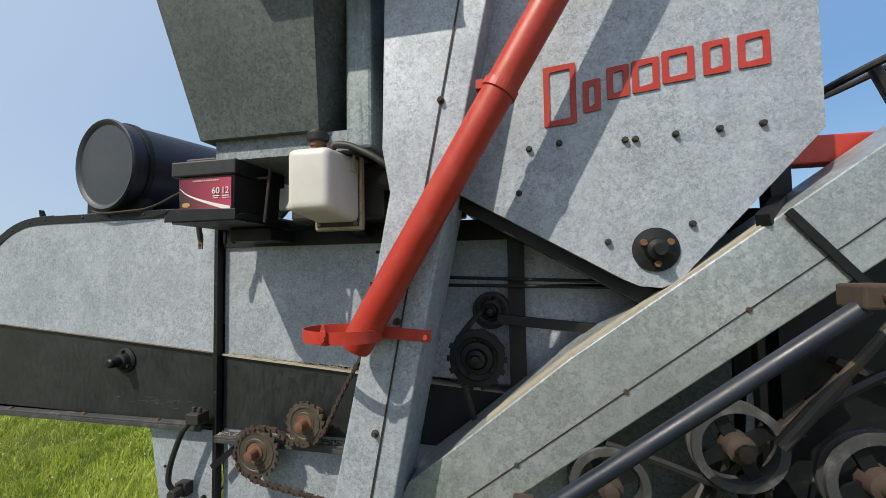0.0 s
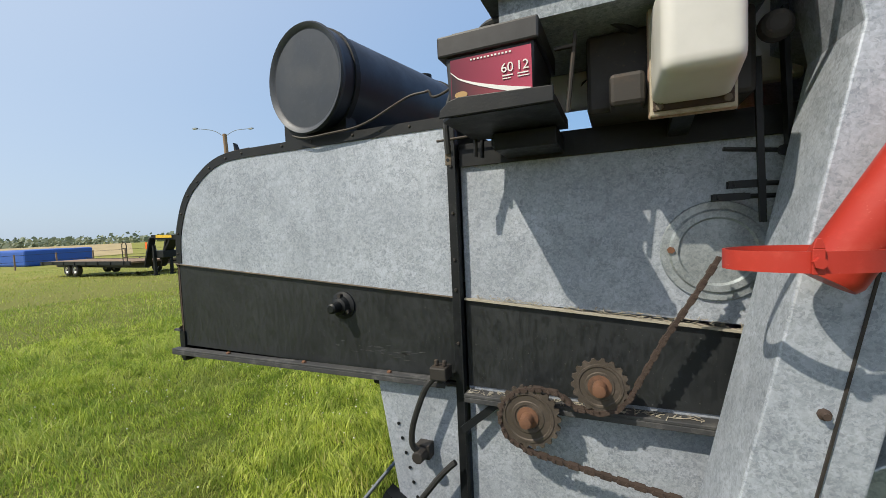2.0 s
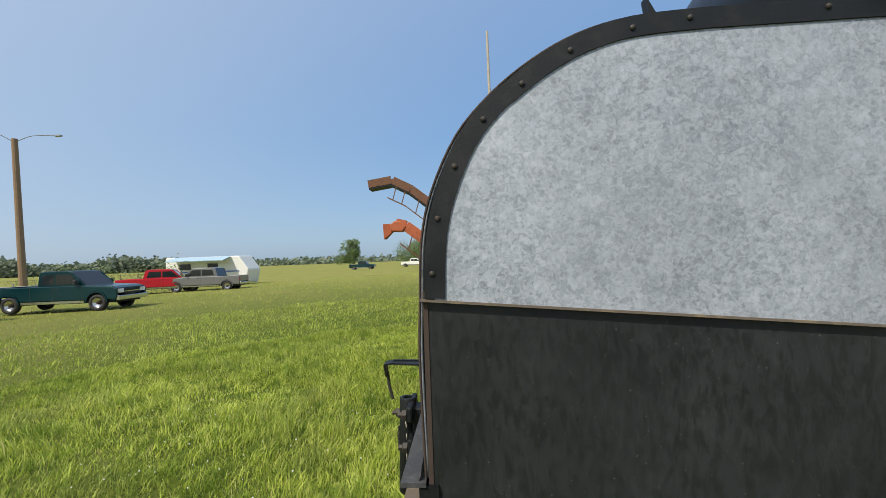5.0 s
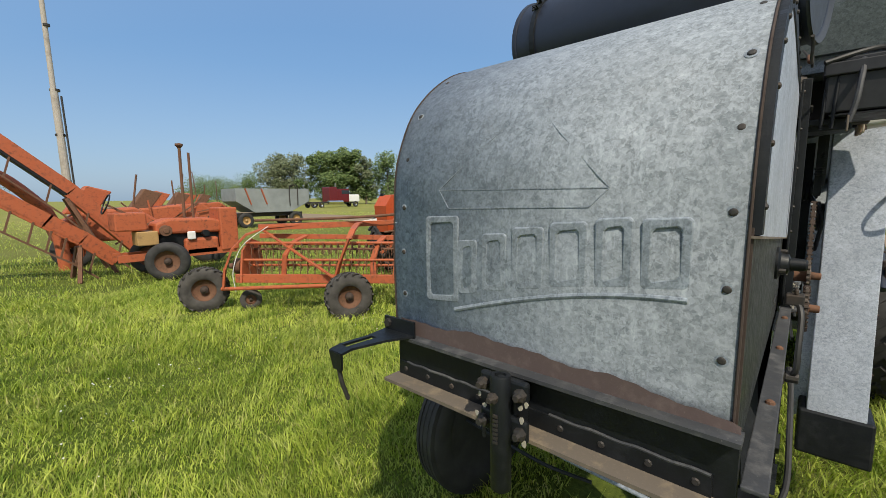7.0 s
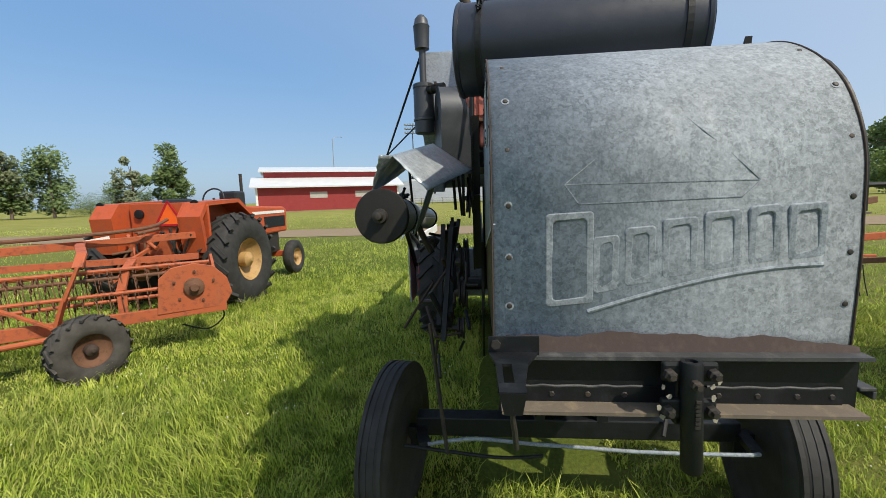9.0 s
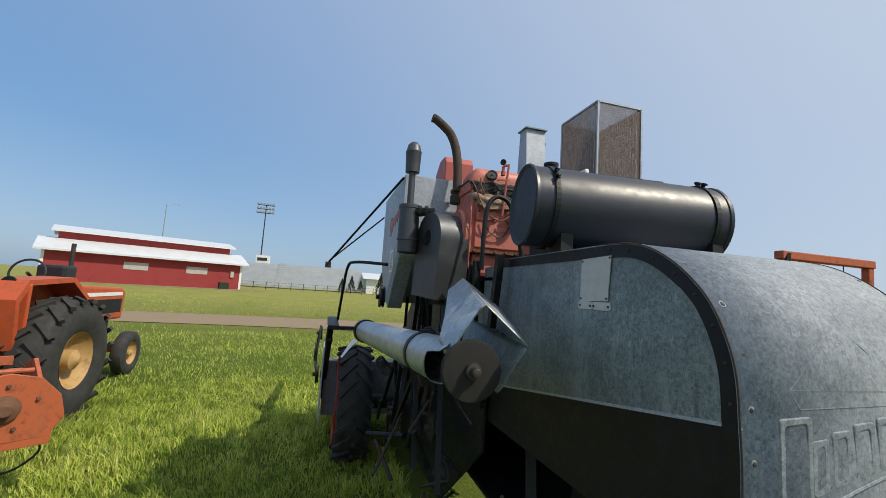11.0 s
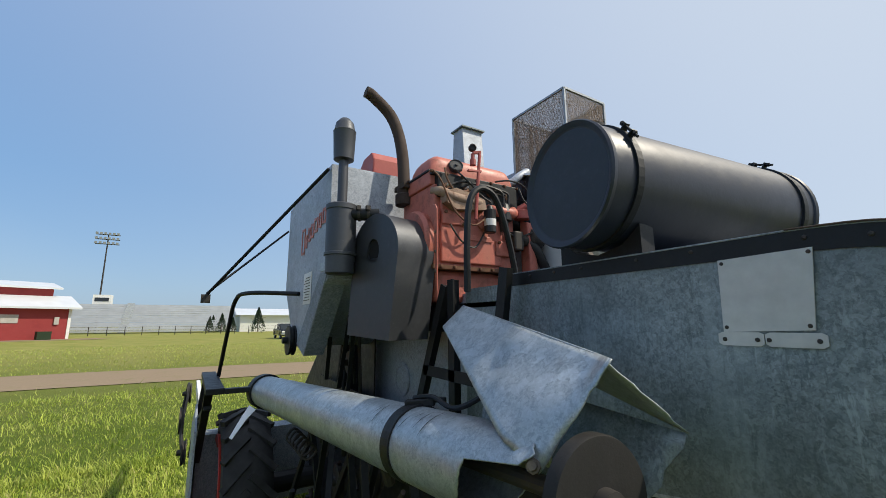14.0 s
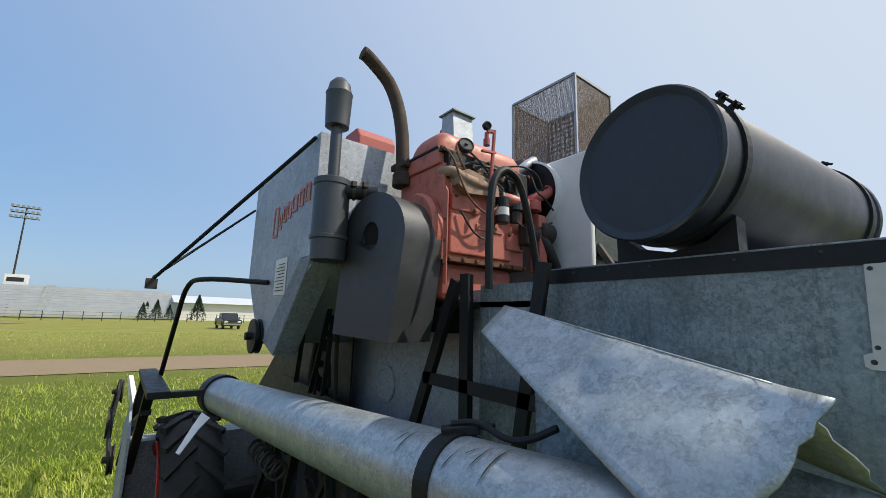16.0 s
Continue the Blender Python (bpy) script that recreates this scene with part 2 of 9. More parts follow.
ORANGE_NEW = painted("orange_tractor_paint", (0.46, 0.08, 0.022), (0.26, 0.065, 0.028), 0.6, 0.42, 0, 5, dust=(0.3, 0.09, 0.04))
RUBBER = plain("tyre_rubber", (0.03, 0.029, 0.028), 0.78, 0, 0.4, 9)
RUBBER_DRY = plain("dusty_tyre_rubber", (0.06, 0.055, 0.05), 0.85, 0, 0.4, 9)
CREAM = painted("ochre_rim_paint", (0.42, 0.26, 0.10), (0.2, 0.12, 0.06), 0.7, 0.5)
GRIMY_JUG = painted("grimy_white_plastic", (0.40, 0.355, 0.275), (0.17, 0.13, 0.09), 0.5, 0.6, scale=14)
JUG = plain("aged_white_plastic", (0.62, 0.61, 0.58), 0.42, 0, 0.1, 6)


def printed(name, a, b):
    """Print that runs from one colour to another along the battery's label."""
    m = Nodes(name)
    sp = m.t.nodes.new("ShaderNodeSeparateXYZ")
    m.link(m.co, sp.inputs[0])
    mr = m.t.nodes.new("ShaderNodeMapRange")
    mr.inputs["From Min"].default_value, mr.inputs["From Max"].default_value = 1.552, 1.735
    m.link(sp.outputs["X"], mr.inputs["Value"])
    m.set("Base Color", m.mix(mr.outputs["Result"], a, b))
    m.set("Roughness", 0.3)
    return m.mat


LABEL = printed("maroon_print", (0.15, 0.010, 0.03), (0.42, 0.055, 0.10))
LABEL_DARK = printed("dark_print", (0.02, 0.012, 0.014), (0.42, 0.07, 0.09))
WHITE = plain("white_paint", (0.75, 0.75, 0.73), 0.5, 0, 0.06)
DARK_PLASTIC = plain("black_plastic", (0.018, 0.018, 0.02), 0.45, 0, 0.3, 30)
# near-black that stands for the shade inside an opening
HOLE_SHADE = plain("opening_shade_black", (0.003, 0.003, 0.003), 0.9, 0, 0.2, 30)
HOSE = plain("black_rubber_hose", (0.02, 0.02, 0.02), 0.55, 0, 0.3, 30)
TRI = plain("fluorescent_orange", (0.95, 0.14, 0.01), 0.45, 0, 0.05)
YELLOW = plain("yellow_paint", (0.7, 0.45, 0.04), 0.5)
BARN = painted("barn_red_siding", (0.27, 0.03, 0.03), (0.2, 0.025, 0.025), 0.4, 0.6, 0, 0.5)
ROOF = plain("pale_metal_roof", (0.66, 0.68, 0.7), 0.4, 0.2, 0.06, 0.6)
GLASS = plain("dark_vehicle_glass", (0.02, 0.025, 0.03), 0.08)
TEAL = plain("teal_car_paint", (0.004, 0.036, 0.046), 0.22, 0.2, 0.1)
CAR_RED = plain("red_car_paint", (0.5, 0.016, 0.03), 0.25, 0.1, 0.1)
MAROON = plain("maroon_truck_paint", (0.13, 0.012, 0.016), 0.22, 0.1, 0.1)
CAR_GREY = plain("grey_car_paint", (0.2, 0.2, 0.2), 0.25, 0.3, 0.1)
CAR_BLACK = plain("black_car_paint", (0.012, 0.012, 0.014), 0.2, 0.1, 0.1)
CHROME = plain("chrome", (0.6, 0.6, 0.6), 0.2, 1.0, 0.05)
WOOD = painted("weathered_pole_wood", (0.24, 0.16, 0.10), (0.15, 0.11, 0.08), 0.6, 0.8, 0, 3)
CONCRETE = plain("pale_concrete", (0.42, 0.4, 0.37), 0.85, 0, 0.12, 2)
GREY = plain("grey_wagon_paint", (0.24, 0.26, 0.26), 0.5, 0, 0.15, 2)
AWNING = plain("pale_blue_awning", (0.36, 0.5, 0.62), 0.6)
BLUE = plain("blue_tarp", (0.02, 0.09, 0.4), 0.5)
BLEACHER = plain("aluminium_bleacher", (0.5, 0.52, 0.54), 0.4, 0.4, 0.08, 0.5)
BARK = plain("bark", (0.13, 0.10, 0.08), 0.9, 0, 0.3, 4)


def leaf_material(name, a, b):
    m = Nodes(name)
    c = m.mix(m.island(), a, b)
    m.set("Base Color", c)
    m.leafy(c, 0.3)
    m.set("Roughness", 0.6)
    m.set("Subsurface Weight", 0.0)
    return m.mat


LEAF = leaf_material("tree_leaves", (0.08, 0.135, 0.04), (0.21, 0.285, 0.095))
# far woods: aerial haze is mixed into these paler, greyer leaf colours
LEAF_FAR = leaf_material("haze_tinted_far_leaves", (0.11, 0.145, 0.095), (0.2, 0.24, 0.16))
LEAF_GREY = leaf_material("grey_green_leaves", (0.13, 0.165, 0.085), (0.27, 0.30, 0.17))
SPRUCE = leaf_material("spruce_needles", (0.012, 0.03, 0.012), (0.03, 0.06, 0.025))


def grass_blade_material():
    m = Nodes("grass_blades")
    patch = m.noise(0.9, 4, 0.6)
    c = m.mix(m.island(), (0.20, 0.30, 0.03), (0.74, 0.80, 0.15))
    dead = m.ramp(m.island(), [(0.90, 0.0), (0.93, 0.8)])
    c = m.mix(dead, c, (0.52, 0.44, 0.22))
    clump = m.noise(3.4, 5, 0.62)
    c = m.mix(m.ramp(clump, [(0.48, 0.0), (0.60, 0.65)]), c, (0.095, 0.185, 0.02))
    tuft = m.noise(9.5, 4, 0.6)
    c = m.mix(m.ramp(tuft, [(0.52, 0.0), (0.66, 0.6)]), c, (0.78, 0.82, 0.24))
    strip = m.noise(0.35, 3, 0.5)
    c = m.mix(m.ramp(strip, [(0.42, 0.0), (0.6, 0.35)]), c, (0.17, 0.27, 0.03))
    c = m.mix(m.ramp(patch, [(0.50, 0.0), (0.70, 0.4)]), c, (0.48, 0.48, 0.17))
    # drier turf away from the machines
    ln = m.t.nodes.new("ShaderNodeVectorMath")
    ln.operation = "LENGTH"
    m.link(m.co, ln.inputs[0])
    mr = m.t.nodes.new("ShaderNodeMapRange")
    mr.inputs["From Min"].default_value, mr.inputs["From Max"].default_value, mr.inputs["To Max"].default_value = 8, 34, 0.55
    m.link(ln.outputs["Value"], mr.inputs["Value"])
    c = m.mix(mr.outputs["Result"], c, (0.50, 0.52, 0.17))
    m.set("Base Color", c)
    m.set("Roughness", 0.6)
    m.set("Specular IOR Level", 0.2)
    m.leafy(c, 0.35)
    return m.mat


def ground_material():
    m = Nodes("meadow_ground")
    fine = m.noise(30, 6, 0.7)
    mid = m.noise(1.3, 6, 0.65)
    far = m.noise(0.05, 5, 0.6)
    c = m.mix(m.ramp(fine, [(0.3, 0.0), (0.7, 1.0)]), (0.035, 0.062, 0.008), (0.125, 0.17, 0.026))
    c = m.mix(m.ramp(mid, [(0.5, 0.0), (0.75, 0.5)]), c, (0.19, 0.195, 0.055))
    c = m.mix(m.ramp(far, [(0.40, 0.0), (0.62, 0.6)]), c, (0.19, 0.175, 0.06))
    # drier turf away from the machines
    ln = m.t.nodes.new("ShaderNodeVectorMath")
    ln.operation = "LENGTH"
    m.link(m.co, ln.inputs[0])
    mr = m.t.nodes.new("ShaderNodeMapRange")
    mr.inputs["From Min"].default_value, mr.inputs["From Max"].default_value, mr.inputs["To Max"].default_value = 9, 42, 0.92
    m.link(ln.outputs["Value"], mr.inputs["Value"])
    dry = m.mix(m.ramp(m.noise(0.35, 7, 0.7), [(0.35, 0.0), (0.65, 1.0)]), (0.19, 0.215, 0.045), (0.30, 0.275, 0.09))
    c = m.mix(mr.outputs["Result"], c, dry)
    m.set("Base Color", c)
    m.set("Specular IOR Level", 0.08)
    m.set("Roughness", 0.9)
    m.bump(fine, 0.6, 0.05)
    return m.mat


GRASS = grass_blade_material()
GROUND = ground_material()
DIRT = painted("dirt_road", (0.25, 0.19, 0.13), (0.2, 0.18, 0.085), 0.75, 0.95, 0, 1.4, dust=(0.31, 0.24, 0.165), spec=0.1)
STRAW = plain("dry_stubble_field", (0.36, 0.28, 0.14), 0.95, 0, 0.2, 0.2)


# ---- geometry helpers ----
class MB:
    """Collects vertices and faces of one mesh."""

    def __init__(self):
        self.v, self.f = [], []

    def add(self, vs, fs):
        n = len(self.v)
        self.v += [tuple(p) for p in vs]
        self.f += [tuple(n + i for i in f) for f in fs]
        return self

    def box(self, x0, x1, y0, y1, z0, z1):
        vs = [(x, y, z) for x in (x0, x1) for y in (y0, y1) for z in (z0, z1)]
        return self.add(vs, [(0, 1, 3, 2), (4, 6, 7, 5), (0, 4, 5, 1), (2, 3, 7, 6), (0, 2, 6, 4), (1, 5, 7, 3)])

    def bar(self, a, b, w, h, up=(0, 0, 1)):
        """A straight bar of section w by h from a to b."""
        a, b = Vector(a), Vector(b)
        d = (b - a).normalized()
        s = d.cross(Vector(up))
        s = s.normalized() if s.length > 1e-4 else d.cross(Vector((1, 0, 0))).normalized()
        u = s.cross(d).normalized()
        vs = [p + s * (w / 2) * i + u * (h / 2) * j for p in (a, b) for i, j in ((-1, -1), (1, -1), (1, 1), (-1, 1))]
        return self.add(vs, [(0, 3, 2, 1), (4, 5, 6, 7), (0, 1, 5, 4), (1, 2, 6, 5), (2, 3, 7, 6), (3, 0, 4, 7)])

    def prism(self, pts, axis, lo, hi):
        """A polygon swept along an axis: pts are (x, z) for y, (y, z) for x, (x, y) for z."""
        def at(p, w):
            return {"y": (p[0], w, p[1]), "x": (w, p[0], p[1]), "z": (p[0], p[1], w)}[axis]
        n = len(pts)
        vs = [at(p, lo) for p in pts] + [at(p, hi) for p in pts]
        fs = [tuple(range(n))[::-1], tuple(range(n, 2 * n))] + [(i, (i + 1) % n, n + (i + 1) % n, n + i) for i in range(n)]
        return self.add(vs, fs)

    def lathe(self, a, d, prof, seg=24, caps=True):
        """A profile of (distance along d, radius) turned about the line from a along d."""
        a, d = Vector(a), Vector(d).normalized()
        s = d.orthogonal().normalized()
        u = d.cross(s)
        vs, fs = [], []
        for t, r in prof:
            for k in range(seg):
                w = 2 * math.pi * k / seg
                vs.append(a + d * t + (s * math.cos(w) + u * math.sin(w)) * r)
        for i in range(len(prof) - 1):
            for k in range(seg):
                k2 = (k + 1) % seg
                fs.append((i * seg + k, i * seg + k2, (i + 1) * seg + k2, (i + 1) * seg + k))
        if caps:
            fs.append(tuple(range(seg))[::-1])
            fs.append(tuple((len(prof) - 1) * seg + k for k in range(seg)))
        return self.add(vs, fs)

    def cyl(self, a, b, r, seg=16, r2=None):
        a, b = Vector(a), Vector(b)
        return self.lathe(a, b - a, [(0, r), ((b - a).length, r if r2 is None else r2)], seg)

    def pipe(self, pts, r, seg=8, smooth=6):
        """A round pipe through the points, on a smooth line."""
        P = [Vector(p) for p in pts]
        line = []
        for i in range(len(P) - 1):
            p0, p1, p2, p3 = P[max(i - 1, 0)], P[i], P[i + 1], P[min(i + 2, len(P) - 1)]
            for k in range(smooth):
                t = k / smooth
                line.append(0.5 * ((2 * p1) + (p2 - p0) * t + (2 * p0 - 5 * p1 + 4 * p2 - p3) * t * t + (3 * p1 - p0 - 3 * p2 + p3) * t ** 3))
        line.append(P[-1])
        vs, fs = [], []
        s = (line[1] - line[0]).orthogonal().normalized()
        for i, p in enumerate(line):
            d = (line[min(i + 1, len(line) - 1)] - line[max(i - 1, 0)]).normalized()
            s = (s - d * s.dot(d)).normalized()
            u = d.cross(s)
            vs += [p + (s * math.cos(2 * math.pi * k / seg) + u * math.sin(2 * math.pi * k / seg)) * r for k in range(seg)]
        for i in range(len(line) - 1):
            fs += [(i * seg + k, i * seg + (k + 1) % seg, (i + 1) * seg + (k + 1) % seg, (i + 1) * seg + k) for k in range(seg)]
        fs += [tuple(range(seg))[::-1], tuple((len(line) - 1) * seg + k for k in range(seg))]
        return self.add(vs, fs)

    def ring(self, outer, inner, axis, lo, hi):
        """A plate between two closed outlines of equal count, swept along an axis."""
        def at(q, w):
            return {"y": (q[0], w, q[1]), "x": (w, q[0], q[1])}[axis]
        n = len(outer)
        vs = [at(q, w) for w in (lo, hi) for pts in (outer, inner) for q in pts]
        fs = []
        for i in range(n):
            j = (i + 1) % n
            fs += [(i, j, n + j, n + i), (2 * n + i, 3 * n + i, 3 * n + j, 2 * n + j), (i, 2 * n + i, 2 * n + j, j), (n + i, n + j, 3 * n + j, 3 * n + i)]
        return self.add(vs, fs)

    def sheet(self, pts, thick):
        """A thin plate over a polygon in space."""
        P = [Vector(p) for p in pts]
        nrm = (P[1] - P[0]).cross(P[2] - P[0]).normalized() * (thick / 2)
        n = len(P)
        vs = [p - nrm for p in P] + [p + nrm for p in P]
        fs = [tuple(range(n))[::-1], tuple(range(n, 2 * n))] + [(i, (i + 1) % n, n + (i + 1) % n, n + i) for i in range(n)]
        return self.add(vs, fs)


def thing(name, base, label, category, group="", kind=""):
    e = new(name)
    e.location = base
    e.empty_display_size = 0.1
    return tagged(e, label, category, group, kind)


def part(name, mb, material, parent, label="", bevel=0.0, smooth=False, kind=""):
    me = bpy.data.meshes.new(name)
    me.from_pydata(mb.v, [], mb.f)
    me.validate()
    bm = bmesh.new()
    bm.from_mesh(me)
    bmesh.ops.recalc_face_normals(bm, faces=bm.faces)
    if smooth:
        for e in bm.edges:
            e.smooth = len(e.link_faces) != 2 or e.calc_face_angle(0) < radians(38)
    bm.to_mesh(me)
    bm.free()
    me.materials.append(material)
    ob = new(name, me)
    if smooth:
        for p in me.polygons:
            p.use_smooth = True
    if bevel:
        b = ob.modifiers.new("edge", "BEVEL")
        b.width, b.segments, b.limit_method, b.angle_limit = bevel, 2, "ANGLE", radians(40)
    if parent:
        ob.parent = parent
        if not parent.parent:
            ob.matrix_parent_inverse = Matrix.Translation(-parent.matrix_basis.translation)
    if label:
        ob["label"] = label
    if kind:
        ob["kind"] = kind
    return ob


def studs(name, mat, parent, spots, prof, seg=8):
    """Small turned pieces, one object each: spots are (point, direction)."""
    for q, d in spots:
        part(name, MB().lathe(q, d, prof, seg), mat, parent)


def solo(name, mb, material, label, category, bevel=0.0, smooth=False, kind="", group=""):
    return tagged(part(name, mb, material, None, "", bevel, smooth), label, category, group, kind)


def wheel(parent, c, axis, R, w, rim_r, tyre_mat, rim_mat, lugs=0, lug_h=0.03, name="wheel"):
    """A tyred wheel: tyre, rim and hub; lugs are tread bars set in a V."""
    c, a = Vector(c), Vector(axis).normalized()
    h = w / 2
    ty = MB().lathe(c - a * h, a, [(0.12 * w, rim_r), (0.0, rim_r + 0.25 * (R - rim_r)), (0.02 * w, rim_r + 0.7 * (R - rim_r)), (0.14 * w, R - 0.03 * R), (0.3 * w, R),
                                   (0.7 * w, R), (0.86 * w, R - 0.03 * R), (0.98 * w, rim_r + 0.7 * (R - rim_r)), (w, rim_r + 0.25 * (R - rim_r)), (0.88 * w, rim_r), (0.5 * w, rim_r), (0.12 * w, rim_r)], 40, caps=False)
    s = a.orthogonal().normalized()
    u = a.cross(s)
    treads = []
    for k in range(lugs):
        for side in (-1, 1):
            w0 = 2 * math.pi * (k + (0.5 if side > 0 else 0)) / lugs
            w1 = w0 + 0.9 * 2 * math.pi / lugs
            p0 = c + a * (side * 0.02 * w) + (s * math.cos(w1) + u * math.sin(w1)) * (R + lug_h * 0.4)
            p1 = c + a * (side * 0.50 * w) + (s * math.cos(w0) + u * math.sin(w0)) * (R - 0.02 * R)
            treads.append((p0, p1, (p0 - c).normalized()))
    t = part("tyre", ty, tyre_mat, parent, smooth=True)
    for p0, p1, up in treads:
        part("tread_lug", MB().bar(p0, p1, 0.12 * w, lug_h, up), tyre_mat, t)
    rim = MB().lathe(c - a * h * 0.8, a, [(0, rim_r), (0.03, rim_r * 0.95), (h * 0.5, rim_r * 0.8), (h * 0.75, rim_r * 0.35), (h * 0.9, rim_r * 0.3),
                                          (h * 1.1, rim_r * 0.8), (h * 1.58, rim_r * 0.95), (h * 1.6, rim_r)], 28, caps=False)
    r = part("rim", rim, rim_mat, parent, smooth=True)
    part("hub", MB().lathe(c - a * h * 0.95, a, [(0, 0.05 * R), (h * 0.15, 0.1 * R), (h * 0.3, 0.17 * R), (h * 1.6, 0.17 * R), (h * 1.75, 0.1 * R), (h * 1.9, 0.05 * R)], 14), DARK_RUST if rim_mat is not CREAM else CREAM, parent, smooth=True)
    return t


# ---- the ground ----
def lie(x, y):
    """Height of the ground: level round the machines, falling away slowly past the trailers."""
    return -0.02 * min(max(-x - 4, 0), 28)


def build_ground():
    mb = MB()
    steps = [-3000, -800, -300, -120, -60, -32, -24, -16, -10, -6, -4, -2, 0, 2, 4, 6, 10, 16, 24, 40, 70, 120, 300, 800, 3000]
    n = len(steps)
    for x in steps:
        for y in steps:
            mb.v.append((x, y, lie(x, y)))
    for i in range(n - 1):
        for j in range(n - 1):
            mb.f.append((i * n + j, (i + 1) * n + j, (i + 1) * n + j + 1, i * n + j + 1))
    solo("ground", mb, GROUND, "mown green meadow with dry patches", "ground", kind="structure")
    r = MB()
    for i in range(60):
        y0, y1 = -150 + i * 5, -145 + i * 5
        w0, w1 = 0.35 * math.sin(y0 * 0.21), 0.35 * math.sin(y1 * 0.21)
        r.add([(16.6 + w0, y0, 0.02), (21.4 + w0, y0, 0.02), (21.4 + w1, y1, 0.02), (16.6 + w1, y1, 0.02)], [(0, 1, 2, 3)])
    solo("road", r, DIRT, "bare dirt track across the meadow", "road", kind="structure")
    f = MB()
    f.add([(x, y, lie(x, 0) + 0.03) for x, y in ((-500, -150), (-75, -150), (-75, 42), (-500, 280))], [(0, 1, 2, 3)])
    solo("stubble_field", f, STRAW, "pale dry stubble field beyond the fence", "field", kind="structure")


build_ground()

# ---- the combine ----
YR, YL = -0.032, 0.735
combine = thing("combine_harvester", (1.6, 0.35, 0), "old galvanised self-propelled combine with black lower panels parked on grass", "combine")
ARC = [(0.0, 1.262), (-0.004, 1.45), (0.0, 1.56), (0.006, 1.66), (0.026, 1.74), (0.07, 1.83), (0.13, 1.897), (0.20, 1.95), (0.275, 1.988), (0.36, 2.009), (0.48, 2.015)]


def refine(pts, n=4):
    """The same line with n smooth steps between its points."""
    out = []
    for i in range(len(pts) - 1):
        a, b, c, d = pts[max(i - 1, 0)], pts[i], pts[i + 1], pts[min(i + 2, len(pts) - 1)]
        for k in range(n):
            t = k / n
            out.append(tuple(0.5 * (2 * q + (r - p) * t + (2 * p - 5 * q + 4 * r - s) * t * t + (3 * q - p - 3 * r + s) * t ** 3) for p, q, r, s in zip(a, b, c, d)))
    return out + [pts[-1]]


def seam_r(x):
    return 1.558 - 0.084 * x


def seam_l(x):
    return 1.556 - 0.16 * x


def rivet(mb, p, d, r=0.008, h=0.006):
    mb.lathe(p, d, [(0, r), (h * 0.6, r * 0.9), (h, r * 0.45)], 10)


def sheet_x(z):
    for (xa, za), (xb, zb) in zip(ARC[:-1], ARC[1:]):
        if za <= z <= zb:
            return xa + (xb - xa) * (z - za) / (zb - za)
    return 0.0


